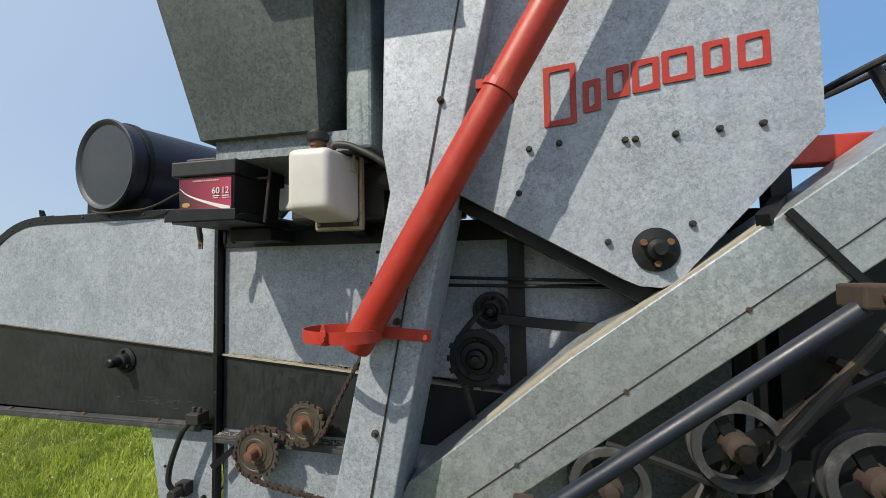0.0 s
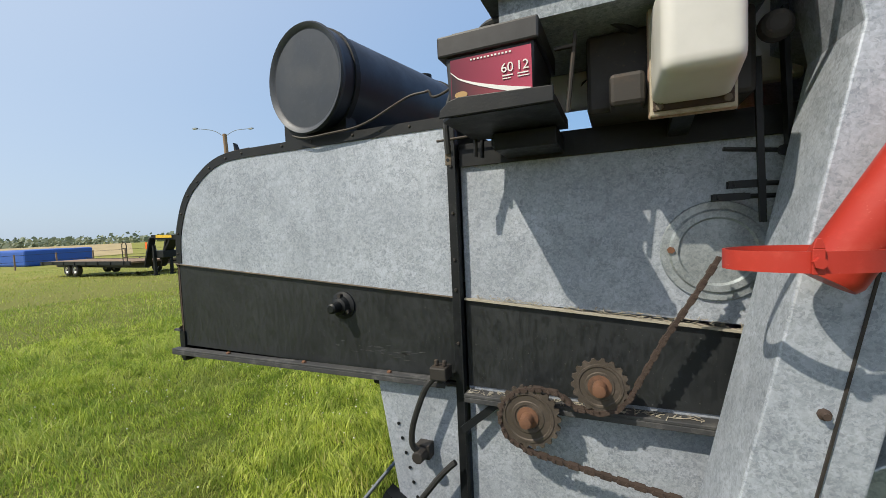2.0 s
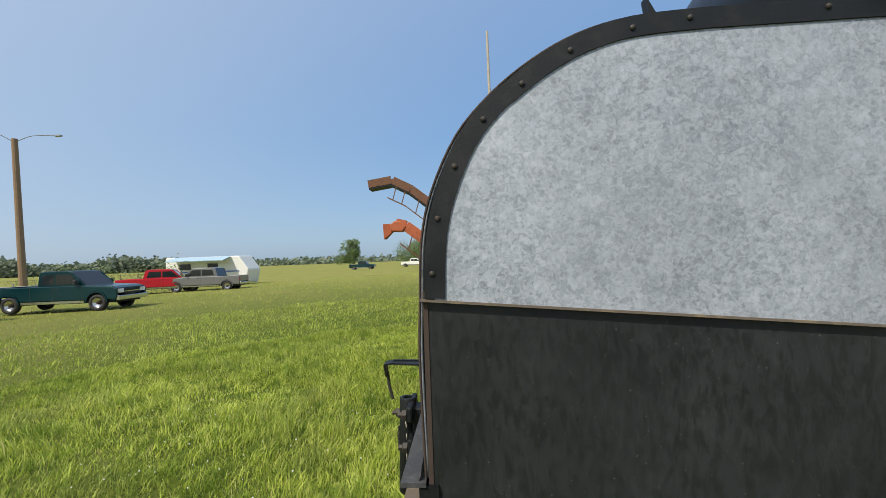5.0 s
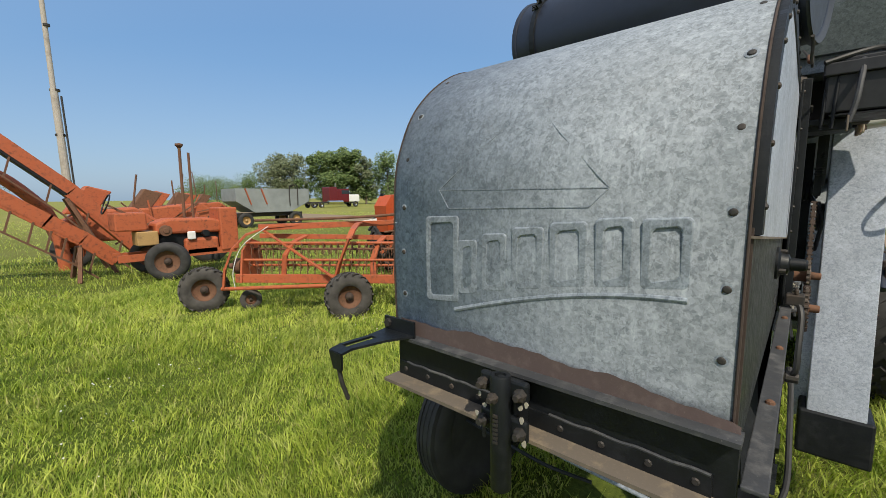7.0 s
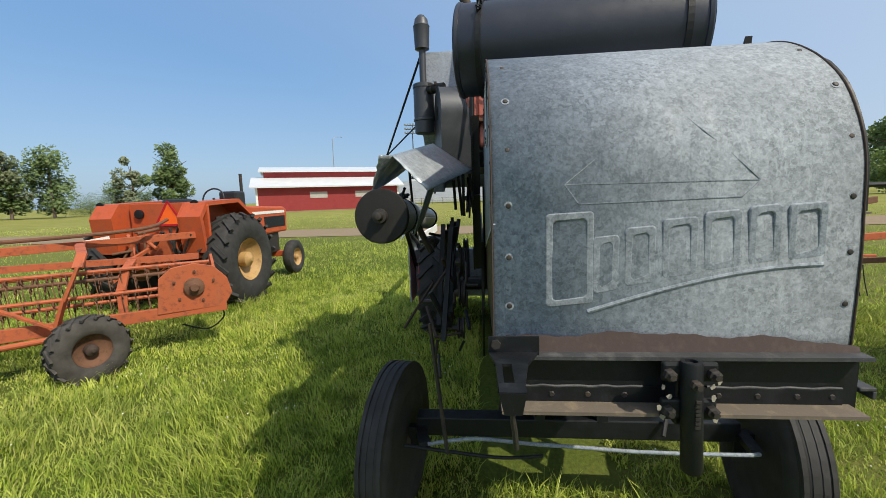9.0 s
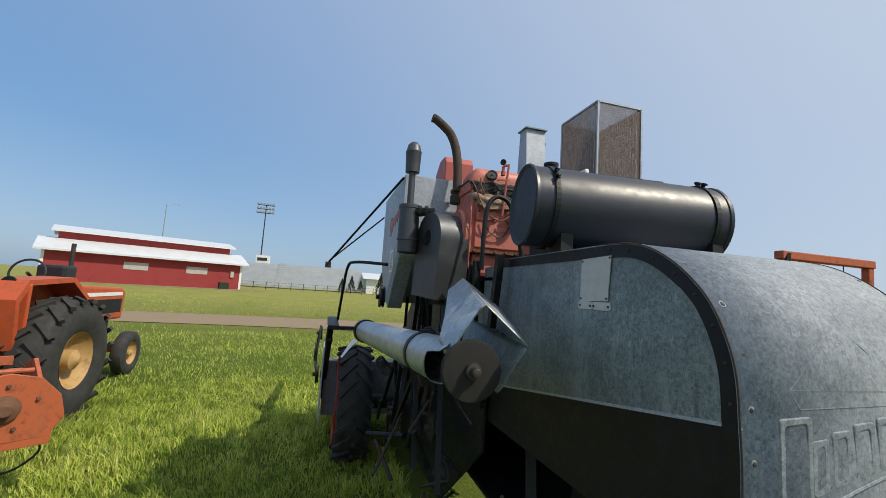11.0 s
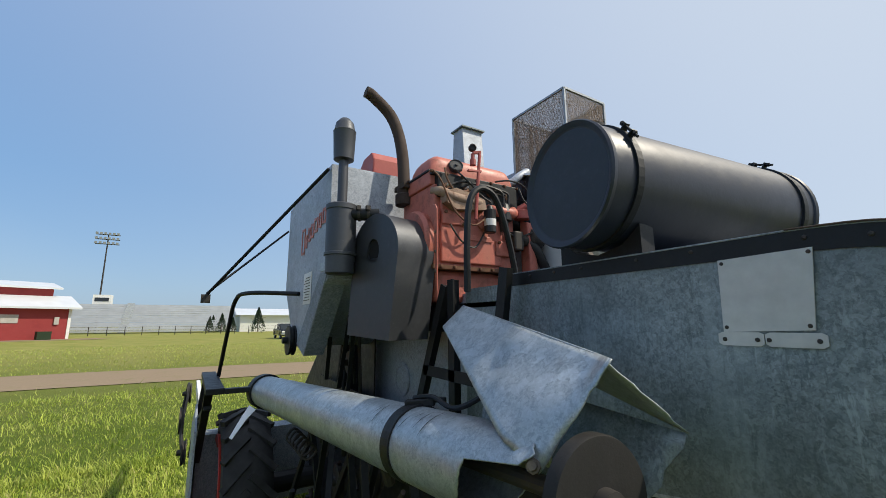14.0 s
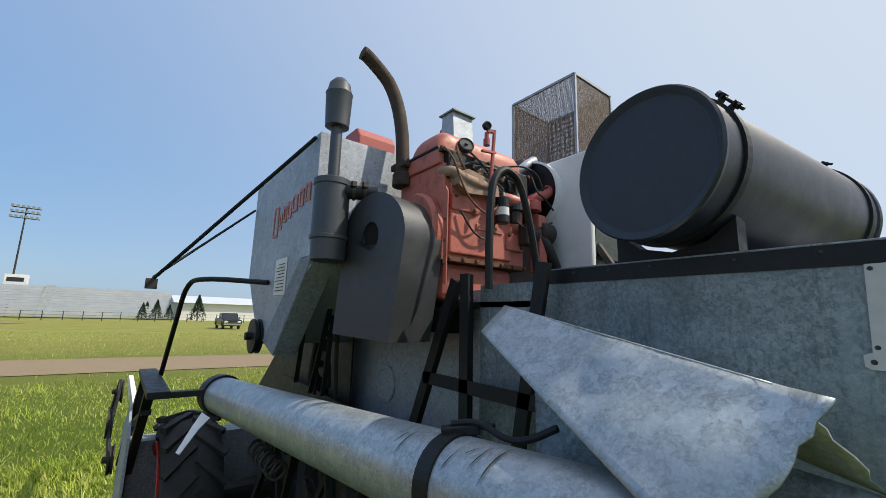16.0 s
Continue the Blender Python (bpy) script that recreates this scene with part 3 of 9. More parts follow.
def build_hood():
    # side sheets, upper galvanised and lower black
    right = [(0.03, seam_r(0.03))] + [(x + 0.02 * max(0, 1 - k * 0.015), z - 0.03 * min(1, k / 20)) for k, (x, z) in enumerate(refine(ARC[2:]))] + [(1.33, 1.985), (1.33, seam_r(1.33))]
    part("upper_side_panel", MB().prism(right, "y", YR, YR + 0.006), GALV, combine, "light spangled galvanised side sheet")
    part("lower_side_panel", MB().prism([(0.012, 1.19), (0.012, seam_r(0.012)), (1.33, seam_r(1.33)), (1.33, 1.17)], "y", YR + 0.008, YR + 0.014), PANEL, combine, "black-painted lower side sheet")
    # left sheets: darker galvanised and black than the right, shade in their colour
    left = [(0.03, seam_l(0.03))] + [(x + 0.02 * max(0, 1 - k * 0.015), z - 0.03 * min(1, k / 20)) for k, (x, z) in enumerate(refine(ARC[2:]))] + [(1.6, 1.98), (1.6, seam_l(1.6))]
    part("upper_side_panel", MB().prism(left, "y", YL - 0.006, YL), GALV_GRIME_SHADE, combine, "grimy galvanised side sheet with shade darkened into its colour")
    part("lower_side_panel", MB().prism([(0.0, 1.155), (0.0, seam_l(0)), (1.6, seam_l(1.6)), (1.6, 1.12)], "y", YL - 0.012, YL - 0.004), BLACK, combine, "black-painted lower side sheet")
    part("seam_flange", MB().bar((0.0, YL - 0.001, seam_l(0)), (1.6, YL - 0.001, seam_l(1.6)), 0.006, 0.009), GALV, combine, "bright folded lower edge of the side sheet")
    part("seam_flange", MB().bar((0.0, YR + 0.003, seam_r(0) - 0.001), (1.33, YR + 0.003, seam_r(1.33) - 0.001), 0.014, 0.004), CHAFF, combine, "thin folded seam with straw dust")
    # rear and top sheet
    sk = MB()
    for y in (YR + 0.011, YL + 0.004):
        for x, z in refine(ARC) + [(0.9, 2.015), (1.33, 2.015)]:
            sk.v.append((x, y, z))
    n = len(refine(ARC)) + 2
    sk.f = [(i, i + 1, n + i + 1, n + i) for i in range(n - 1)]
    ob = part("rear_sheet", sk, GALV_DARK, combine, "dull galvanised rear and top sheet with embossed marks", smooth=True)
    so = ob.modifiers.new("thickness", "SOLIDIFY")
    so.thickness = 0.004
    # rim strips along the arch
    for y0, y1 in ((YR - 0.003, YR + 0.0105), (YL - 0.004, YL + 0.003)):
        st = MB()
        inset = 0.008 if y0 < 0 else 0.003
        pts = [(x + inset * max(0.25, min(1, (2.03 - z) / 0.3)), z - 0.004 * (z > 1.9)) for x, z in refine(ARC[2:] if y0 < 0 else ARC)] + [(1.33, 2.012)]
        wide = 0.034 if y0 < 0 else 0.042
        for i in range(len(pts) - 1):
            a, b = pts[i], pts[i + 1]
            def inn(k):
                p0, p1 = pts[max(k - 1, 0)], pts[min(k + 1, len(pts) - 1)]
                d = Vector((p1[0] - p0[0], p1[1] - p0[1])).normalized()
                return (pts[k][0] + d.y * wide, pts[k][1] - d.x * wide)
            st.prism([a, b, inn(i + 1), inn(i)], "y", y0, y1)
        strip = part("rim_strip", st, BLACK, combine, "black riveted edge strip round the arch")
        sd = -1 if y0 < 0 else 1
        spots = [(0.022, 1.60), (0.034, 1.69), (0.065, 1.775), (0.115, 1.85), (0.18, 1.905), (0.26, 1.955), (0.36, 1.985), (0.45, 1.995), (0.66, 1.998), (0.80, 1.998), (0.98, 1.998), (1.09, 1.998), (1.20, 1.998)]
        studs("rivet", STEEL, strip, [((x, y0 if sd < 0 else y1, z), (0, sd, 0)) for x, z in spots], [(0, 0.005), (0.0025, 0.0045), (0.004, 0.002)])
        bead = MB().pipe([(x - 0.001, YR + 0.011 if sd < 0 else YL + 0.004, z) for x, z in ARC], 0.0022, 6, 4)
        part("sheet_edge", bead, DARK_RUST, ob, "rusty rolled edge of the rear sheet")
    spots = []
    for y in (0.0, 0.702):
        for x, z in ((0.0, 1.366), (0.0, 1.477), (0.002, 1.592), (0.022, 1.715), (0.08, 1.83), (0.185, 1.935), (0.33, 2.0)):
            d = Vector((-1, 0, 0)) if z < 1.65 else Vector((-1, 0, (z - 1.6) * 3)).normalized()
            spots.append((Vector((sheet_x(z) if z < 1.99 else x, y, z)) - d * 0.001, d))
    studs("washer", GALV_DARK, ob, spots, [(0, 0.0105), (0.0015, 0.010), (0.0017, 0.008)], 14)
    studs("rivet", STEEL, ob, spots, [(0.0015, 0.0065), (0.0035, 0.005), (0.004, 0.003)], 10)
    # embossed marks: seven plain hollow blocks along an arch, an underline and a roof-shaped crease
    ys = [0.570, 0.492, 0.420, 0.338, 0.252, 0.168, 0.085]
    wd = [0.105, 0.058, 0.066, 0.074, 0.076, 0.066, 0.076]
    zt = [1.572, 1.520, 1.538, 1.555, 1.568, 1.578, 1.580]
    zb = [1.362, 1.392, 1.408, 1.425, 1.440, 1.452, 1.460]
    for y, w, t, b in zip(ys, wd, zt, zb):
        s = 0.017
        def outline(i):
            hw = w / 2 - i
            c = 0.006
            return [(y + hw, b + i + c), (y + hw, t - i - c), (y + hw - c, t - i), (y - hw + c, t - i + 0.004), (y - hw, t - i - c + 0.004), (y - hw, b + i + c + 0.008), (y - hw + c, b + i + 0.008), (y + hw - c, b + i)]
        part("embossed_block", MB().ring(outline(0), outline(s), "x", -0.0042, 0.004), GALV_DARK, ob, "raised embossed block", bevel=0.0035)
    un = MB().pipe([(-0.001, 0.53 - 0.48 * k / 12, 1.352 + 0.10 * math.sin(1.5 * k / 12)) for k in range(13)], 0.006, 8, 3)
    part("embossed_underline", un, GALV_DARK, ob, "raised curved underline", smooth=True)
    K = [(0.58, 1.635), (0.18, 1.632)], [(0.18, 1.632), (0.345, 1.80)], [(0.58, 1.635), (0.55, 1.592)], [(0.18, 1.632), (0.215, 1.598)], [(0.55, 1.592), (0.215, 1.598)], [(0.58, 1.635), (0.36, 1.81)]
    for (y0, z0), (y1, z1) in K:
        cr = MB()
        for q in range(8):
            ya, za = y0 + (y1 - y0) * q / 8, z0 + (z1 - z0) * q / 8
            yb, zb2 = y0 + (y1 - y0) * (q + 1) / 8, z0 + (z1 - z0) * (q + 1) / 8
            cr.bar((sheet_x(za) - 0.0005, ya, za), (sheet_x(zb2) - 0.0005, yb, zb2), 0.0018, 0.003, (1, 0, 0))
        part("crease", cr, GALV_DARK, ob, "thin crease in the sheet")
    # torn brown lower band, the angle irons and the hitch tube
    band = MB()
    N = 60
    for k in range(N + 1):
        y = YR + 0.744 * k / N
        band.v += [(-0.012, y, 1.262), (-0.0085, y, 1.301 + 0.005 * math.sin(k * 0.19 + 0.6) + 0.003 * math.sin(k * 0.47 + 1) + 0.0014 * math.sin(k * 1.7) + 0.012 * max(0, k / N - 0.8) - 0.034 * max(0, 1 - k / 17))]
    band.f = [(2 * k, 2 * k + 1, 2 * k + 3, 2 * k + 2) for k in range(N)]
    part("rust_band", band, BROWN, combine, "brown rusted lower strip")
    beam = MB().box(-0.042, 0.0, YR - 0.004, 0.735, 1.254, 1.262)
    part("rear_ledge", beam, RAIL, combine, "grey angle-iron ledge dusted with chaff")
    part("rear_web", MB().box(-0.012, -0.004, YR, 0.72, 1.13, 1.254), BLACK, combine, "black upright web of the rear beam")
    part("rear_beam", MB().box(-0.017, -0.012, -0.002, 0.715, 1.146, 1.182).box(-0.004, 0.02, YR, 0.72, 1.12, 1.254), BLACK, combine, "black rear cross beam")
    part("rear_ledge", MB().box(-0.064, -0.012, -0.018, 0.725, 1.138, 1.146), CHAFF, combine, "grey lower ledge dusted with chaff")
    h = MB().lathe((-0.092, 0.338, 1.036), (0.03, 0.03, 1), [(0, 0.018), (0.004, 0.021), (0.232, 0.021), (0.236, 0.0195), (0.236, 0.012), (0.15, 0.012)], 28)
    hp = part("hitch_tube", h, BLACK, combine, "black steel hitch tube", smooth=True)
    part("hitch_plate", MB().box(-0.072, -0.019, 0.318, 0.366, 1.125, 1.252), BLACK, hp, bevel=0.004)
    part("hitch_plate", MB().box(-0.082, -0.066, 0.288, 0.398, 1.225, 1.266), BLACK, hp, bevel=0.006)
    part("hitch_plate", MB().box(-0.082, -0.066, 0.288, 0.398, 1.142, 1.188), BLACK, hp, bevel=0.006)
    studs("bolt", STEEL, hp, [((-0.082, y, z), (-1, 0, 0)) for y in (0.300, 0.386) for z in (1.164, 1.243)], [(0, 0.013), (0.011, 0.013), (0.013, 0.008), (0.022, 0.007)], 6)
    part("bolt", MB().lathe((-0.106, 0.346, 1.232), (-1, 0, 0), [(0, 0.011), (0.010, 0.011), (0.012, 0.006), (0.020, 0.006)], 6), STEEL, hp)
    rnd = random.Random(3)
    for y, z in ((0.396, 1.215), (0.30, 1.216), (0.298, 1.192), (0.384, 1.195), (0.292, 1.146), (0.396, 1.150), (0.404, 1.172), (0.288, 1.228)):
        fl = [(-0.0835, y + 0.007 * math.cos(w) * rnd.uniform(0.4, 1), z + 0.009 * math.sin(w) * rnd.uniform(0.4, 1)) for w in (0, 1, 2.1, 3.1, 4.2, 5.2)]
        part("paint_flake", MB().sheet(fl, 0.0015), CHAFF_PALE, hp, "pale flaking paint")
    studs("rivet", STEEL, combine, [((-0.017, y, 1.164), (-1, 0, 0)) for y in (0.02, 0.09, 0.17, 0.25, 0.45, 0.53, 0.61, 0.69)], [(0, 0.007), (0.003, 0.005)])
    part("weld_bead", MB().pipe([(-0.015, 0.0 + 0.0275 * k, 1.1825 + 0.0015 * math.sin(k * 2.1)) for k in range(11)], 0.0032, 6, 3), RAIL, combine, "rough grey weld along the beam")
    part("weld_bead", MB().pipe([(-0.015, 0.41 + 0.0275 * k, 1.1825 + 0.0015 * math.sin(k * 2.6)) for k in range(11)], 0.0032, 6, 3), RAIL, combine, "rough grey weld along the beam")
    for k in range(7):
        part("cast_bar", MB().box(-0.1125, -0.1085, 0.335, 0.345, 1.14 + k * 0.009, 1.1455 + k * 0.009), STEEL, hp)
    br = MB().box(-0.034, -0.028, 0.640, 0.752, 1.262, 1.304)
    br.sheet([(-0.03, 0.752, 1.266), (-0.03, 0.642, 1.266), (-0.10, 0.672, 1.267), (-0.10, 0.738, 1.267)], 0.006)
    br.sheet([(-0.10, 0.738, 1.267), (-0.10, 0.726, 1.267), (-0.19, 0.726, 1.269), (-0.19, 0.737, 1.269)], 0.006)
    br.sheet([(-0.10, 0.706, 1.267), (-0.10, 0.672, 1.267), (-0.19, 0.687, 1.269), (-0.19, 0.706, 1.269)], 0.006)
    br.sheet([(-0.19, 0.737, 1.269), (-0.19, 0.687, 1.269), (-0.218, 0.688, 1.264), (-0.218, 0.737, 1.264)], 0.006)
    br.sheet([(-0.217, 0.737, 1.265), (-0.217, 0.688, 1.265), (-0.213, 0.695, 1.222), (-0.213, 0.728, 1.222)], 0.006)
    hb = part("hook_bracket", br, BLACK, combine, "black bent steel bracket with a slot on the rear corner")
    part("bolt", MB().lathe((-0.034, 0.735, 1.288), (-1, 0, 0), [(0, 0.011), (0.008, 0.011)], 6), STEEL, hb)
    part("hook", MB().pipe([(-0.212, 0.712, 1.235), (-0.208, 0.712, 1.21), (-0.205, 0.709, 1.185), (-0.193, 0.705, 1.143)], 0.0055), STEEL, hb)
    part("sign_socket", MB().prism([(0.395, 2.006), (0.41, 2.006), (0.39, 2.045)], "y", -0.02, 0.0), BLACK, combine)
    # rail and post
    rail = MB().box(-0.015, 1.30, -0.07, YR - 0.004, 1.176, 1.184).box(-0.015, 1.30, -0.07, -0.062, 1.158, 1.176)
    rb = part("side_rail", rail, RAIL, combine, "grey worn steel angle rail under the black panel", bevel=0.002)
    studs("bolt", RUST, rb, [((x, -0.055, 1.184), (0, 0, 1)) for x in (0.32, 0.72, 1.09)], [(0, 0.009), (0.005, 0.008), (0.008, 0.004)])
    part("side_rail", MB().box(1.37, 2.04, -0.085, YR - 0.004, 1.146, 1.156).box(1.37, 2.04, -0.085, -0.076, 1.130, 1.146), RAIL, combine, "grey worn steel rail", bevel=0.002)
    part("panel_edge", MB().box(0.004, 0.012, YR + 0.006, YR + 0.016, 1.18, 1.57), DARK_RUST, combine, "rusty corner seam of the rear panel")
    po = MB().box(1.328, 1.362, YR - 0.012, YR - 0.004, 0.45, 2.03)
    po.box(1.360, 1.365, YR - 0.034, YR - 0.004, 0.45, 2.04)
    pp = part("side_post", po, BLACK, combine, "black riveted angle-iron post", bevel=0.002)
    studs("rivet", STEEL, pp, [((1.342, YR - 0.012, z), (0, -1, 0)) for z in (1.30, 1.47, 1.565, 1.71, 1.855, 1.99)], [(0, 0.006), (0.005, 0.004)])
    kn = MB().lathe((0.893, YR + 0.008, 1.402), (0, -1, 0), [(0, 0.05), (0.006, 0.05), (0.012, 0.036), (0.03, 0.03), (0.034, 0.02), (0.07, 0.018), (0.075, 0.012)], 20)
    kb = part("shaft_bearing", kn, BLACK, combine, "black flanged bearing on the lower panel", smooth=True)
    studs("bolt", STEEL, kb, [((0.893 + 0.037 * math.cos(radians(a)), YR + 0.004, 1.402 + 0.037 * math.sin(radians(a))), (0, -1, 0)) for a in (90, 210, 330)], [(0, 0.008), (0.022, 0.008)], 6)
    rnd = random.Random(17)
    for k in range(26):
        x, z = rnd.gauss(1.08, 0.07), rnd.gauss(1.245, 0.012)
        l = rnd.uniform(0.01, 0.05)
        part("scratch", MB().box(x, x + l, YR + 0.0072, YR + 0.0082, z, z + rnd.uniform(0.0008, 0.002)), RAIL, combine, "pale scuff scratch on the black sheet")
    # plate on the left sheet
    part("blank_plate", MB().sheet([(0.44, YL + 0.004, 1.975), (0.605, YL + 0.004, 1.97), (0.61, YL + 0.004, 1.815), (0.455, YL + 0.004, 1.82)], 0.003), PLATE, combine, "blank pale metal plate on the side sheet")
    for xa, xb in ((0.44, 0.536), (0.538, 0.622)):
        part("blank_plate", MB().sheet([(xa, YL + 0.003, 1.811), (xa + 0.008, YL + 0.003, 1.815), (xb - 0.008, YL + 0.003, 1.815), (xb, YL + 0.003, 1.811), (xb, YL + 0.003, 1.792), (xb - 0.008, YL + 0.003, 1.787), (xa + 0.008, YL + 0.003, 1.787), (xa, YL + 0.003, 1.792)], 0.003), PLATE, combine, "narrow pale metal tag strip")
    studs("screw", STEEL, combine, [((x, YL + 0.004, z), (0, 1, 0)) for x, z in ((0.447, 1.967), (0.598, 1.962), (0.603, 1.825), (0.462, 1.828), (0.452, 1.80), (0.53, 1.80), (0.55, 1.80), (0.61, 1.80))], [(0, 0.005), (0.004, 0.003)])


def build_body():
    # body wall past the post, right side
    part("body_panel", MB().prism([(1.37, seam_r(1.37)), (3.2, 1.33), (3.2, 1.85), (1.37, 1.85)], "y", YR, YR + 0.006), GALV, combine, "galvanised body sheet with shadows across it")
    part("body_strip", MB().box(1.37, 2.6, YR - 0.012, YR + 0.004, 1.85, 1.90), BLACK, combine, "black top strip of the body")
    part("body_panel", MB().prism([(1.37, 1.165), (1.37, seam_r(1.37)), (2.6, 1.34), (2.6, 1.165)], "y", YR - 0.004, YR + 0.004), PANEL, combine, "black middle body sheet")
    part("seam_flange", MB().bar((1.37, YR - 0.006, seam_r(1.37)), (2.6, YR - 0.006, 1.34), 0.02, 0.006), CHAFF_PALE, combine, "seam with straw dust and rust")
    part("body_panel", MB().prism([(1.37, 0.72), (3.2, 0.72), (3.2, 1.33), (2.6, 1.33), (2.6, 1.164), (1.37, 1.164)], "y", YR, YR + 0.006), GALV, combine, "galvanised lower body sheet")
    part("shoe_panel", MB().prism([(1.03, 1.15), (1.10, 0.72), (1.20, 0.66), (1.33, 0.70), (1.33, 1.15)], "y", YR, YR + 0.006), GALV, combine, "galvanised shoe side with punched holes")
    # left body wall, floor and front wall
    part("body_panel", MB().prism([(1.6, 1.05), (3.2, 0.8), (3.2, 1.95), (1.6, 1.98)], "y", YL - 0.13, YL - 0.124), GALV, combine, "dull galvanised body sheet in shade")
    part("body_deck", MB().box(1.33, 3.2, YR, YL, 1.90, 1.92), BLACK, combine, "dark top deck under the engine")
    part("body_floor", MB().box(0.02, 3.2, YR + 0.02, YL - 0.02, 1.15, 1.16).box(1.2, 3.2, YR + 0.02, YL - 0.03, 0.70, 0.72), BLACK, combine, "dark underside pan")
    part("front_wall", MB().box(3.2, 3.22, YR, YL, 0.7, 1.9), BLACK, combine)
    # round hatch
    ha = MB().lathe((2.035, YR - 0.001, 1.58), (0, -1, 0), [(0, 0.125), (0.006, 0.122), (0.006, 0.105), (0.012, 0.10), (0.012, 0.085), (0.004, 0.08)], 36)
    hh = part("round_hatch", ha, GALV_LIGHT, combine, "round pressed galvanised hatch", smooth=True)
    part("hatch_nut", MB().lathe((1.935, YR - 0.006, 1.585), (0, -1, 0), [(0, 0.009), (0.012, 0.009)], 6), RUST, hh)
    # sprockets and chain
    for (x, z, r, nt) in ((1.571, 1.128, 0.085, 22), (1.761, 1.239, 0.068, 18)):
        s = MB()
        pts = []
        for k in range(nt * 4):
            a = 2 * math.pi * k / (nt * 4)
            rr = r * (1.06 if k % 4 in (0, 1) else 0.95)
            pts.append((x + rr * math.cos(a), z + rr * math.sin(a)))
        s.prism(pts, "y", -0.118, -0.108)
        sp = part("sprocket", s, SPROCKET, combine, "toothed iron sprocket")
        part("pressed_ring", MB().lathe((x, -0.1165, z), (0, -1, 0), [(0, r * 0.86), (0.004, r * 0.84), (0.004, r * 0.76), (0.0016, r * 0.73), (0.0016, r * 0.55), (0.004, r * 0.52), (0.004, r * 0.42), (0.002, r * 0.40)], 40), SPROCKET, sp, "pressed rings on the sprocket face", smooth=True)
        part("sprocket_hub", MB().lathe((x, YR, z), (0, -1, 0), [(0, 0.03), (0.09, 0.03), (0.092, 0.018), (0.125, 0.016), (0.127, 0.01)], 16), RUST, sp, smooth=True)
    ch = [(1.76, 1.165), (1.70, 1.17), (1.655, 1.205), (1.60, 1.212), (1.54, 1.20), (1.50, 1.16), (1.488, 1.11), (1.51, 1.06), (1.57, 1.028), (1.68, 1.01), (1.85, 0.985), (2.1, 0.95)]
    ch2 = [(1.76, 1.165), (1.80, 1.178), (1.83, 1.21), (1.86, 1.27), (1.91, 1.37), (1.97, 1.47), (2.03, 1.58)]
    def links(path, nm):
        L = MB()
        pts = [Vector((x, -0.113, z)) for x, z in path]
        dense = []
        for a, b in zip(pts[:-1], pts[1:]):
            k = max(1, int((b - a).length / 0.004))
            dense += [a.lerp(b, i / k) for i in range(k)]
        acc, last, side = 0.0, dense[0], 0
        for p in dense[1:]:
            if (p - last).length >= 0.019:
                w = 0.011 if side % 2 else 0.017
                L.bar(last + (p - last) * -0.05, p + (p - last) * 0.05, w, 0.010 if side % 2 else 0.013, (0, 0, 1))
                L.cyl(p + Vector((0, -0.012, 0)), p + Vector((0, 0.012, 0)), 0.005, 6)
                last, side = p, side + 1
        part(nm, L, DARK_RUST, combine, "rusty roller chain", kind="stuff")
    links(ch, "drive_chain")
    links(ch2, "drive_chain")


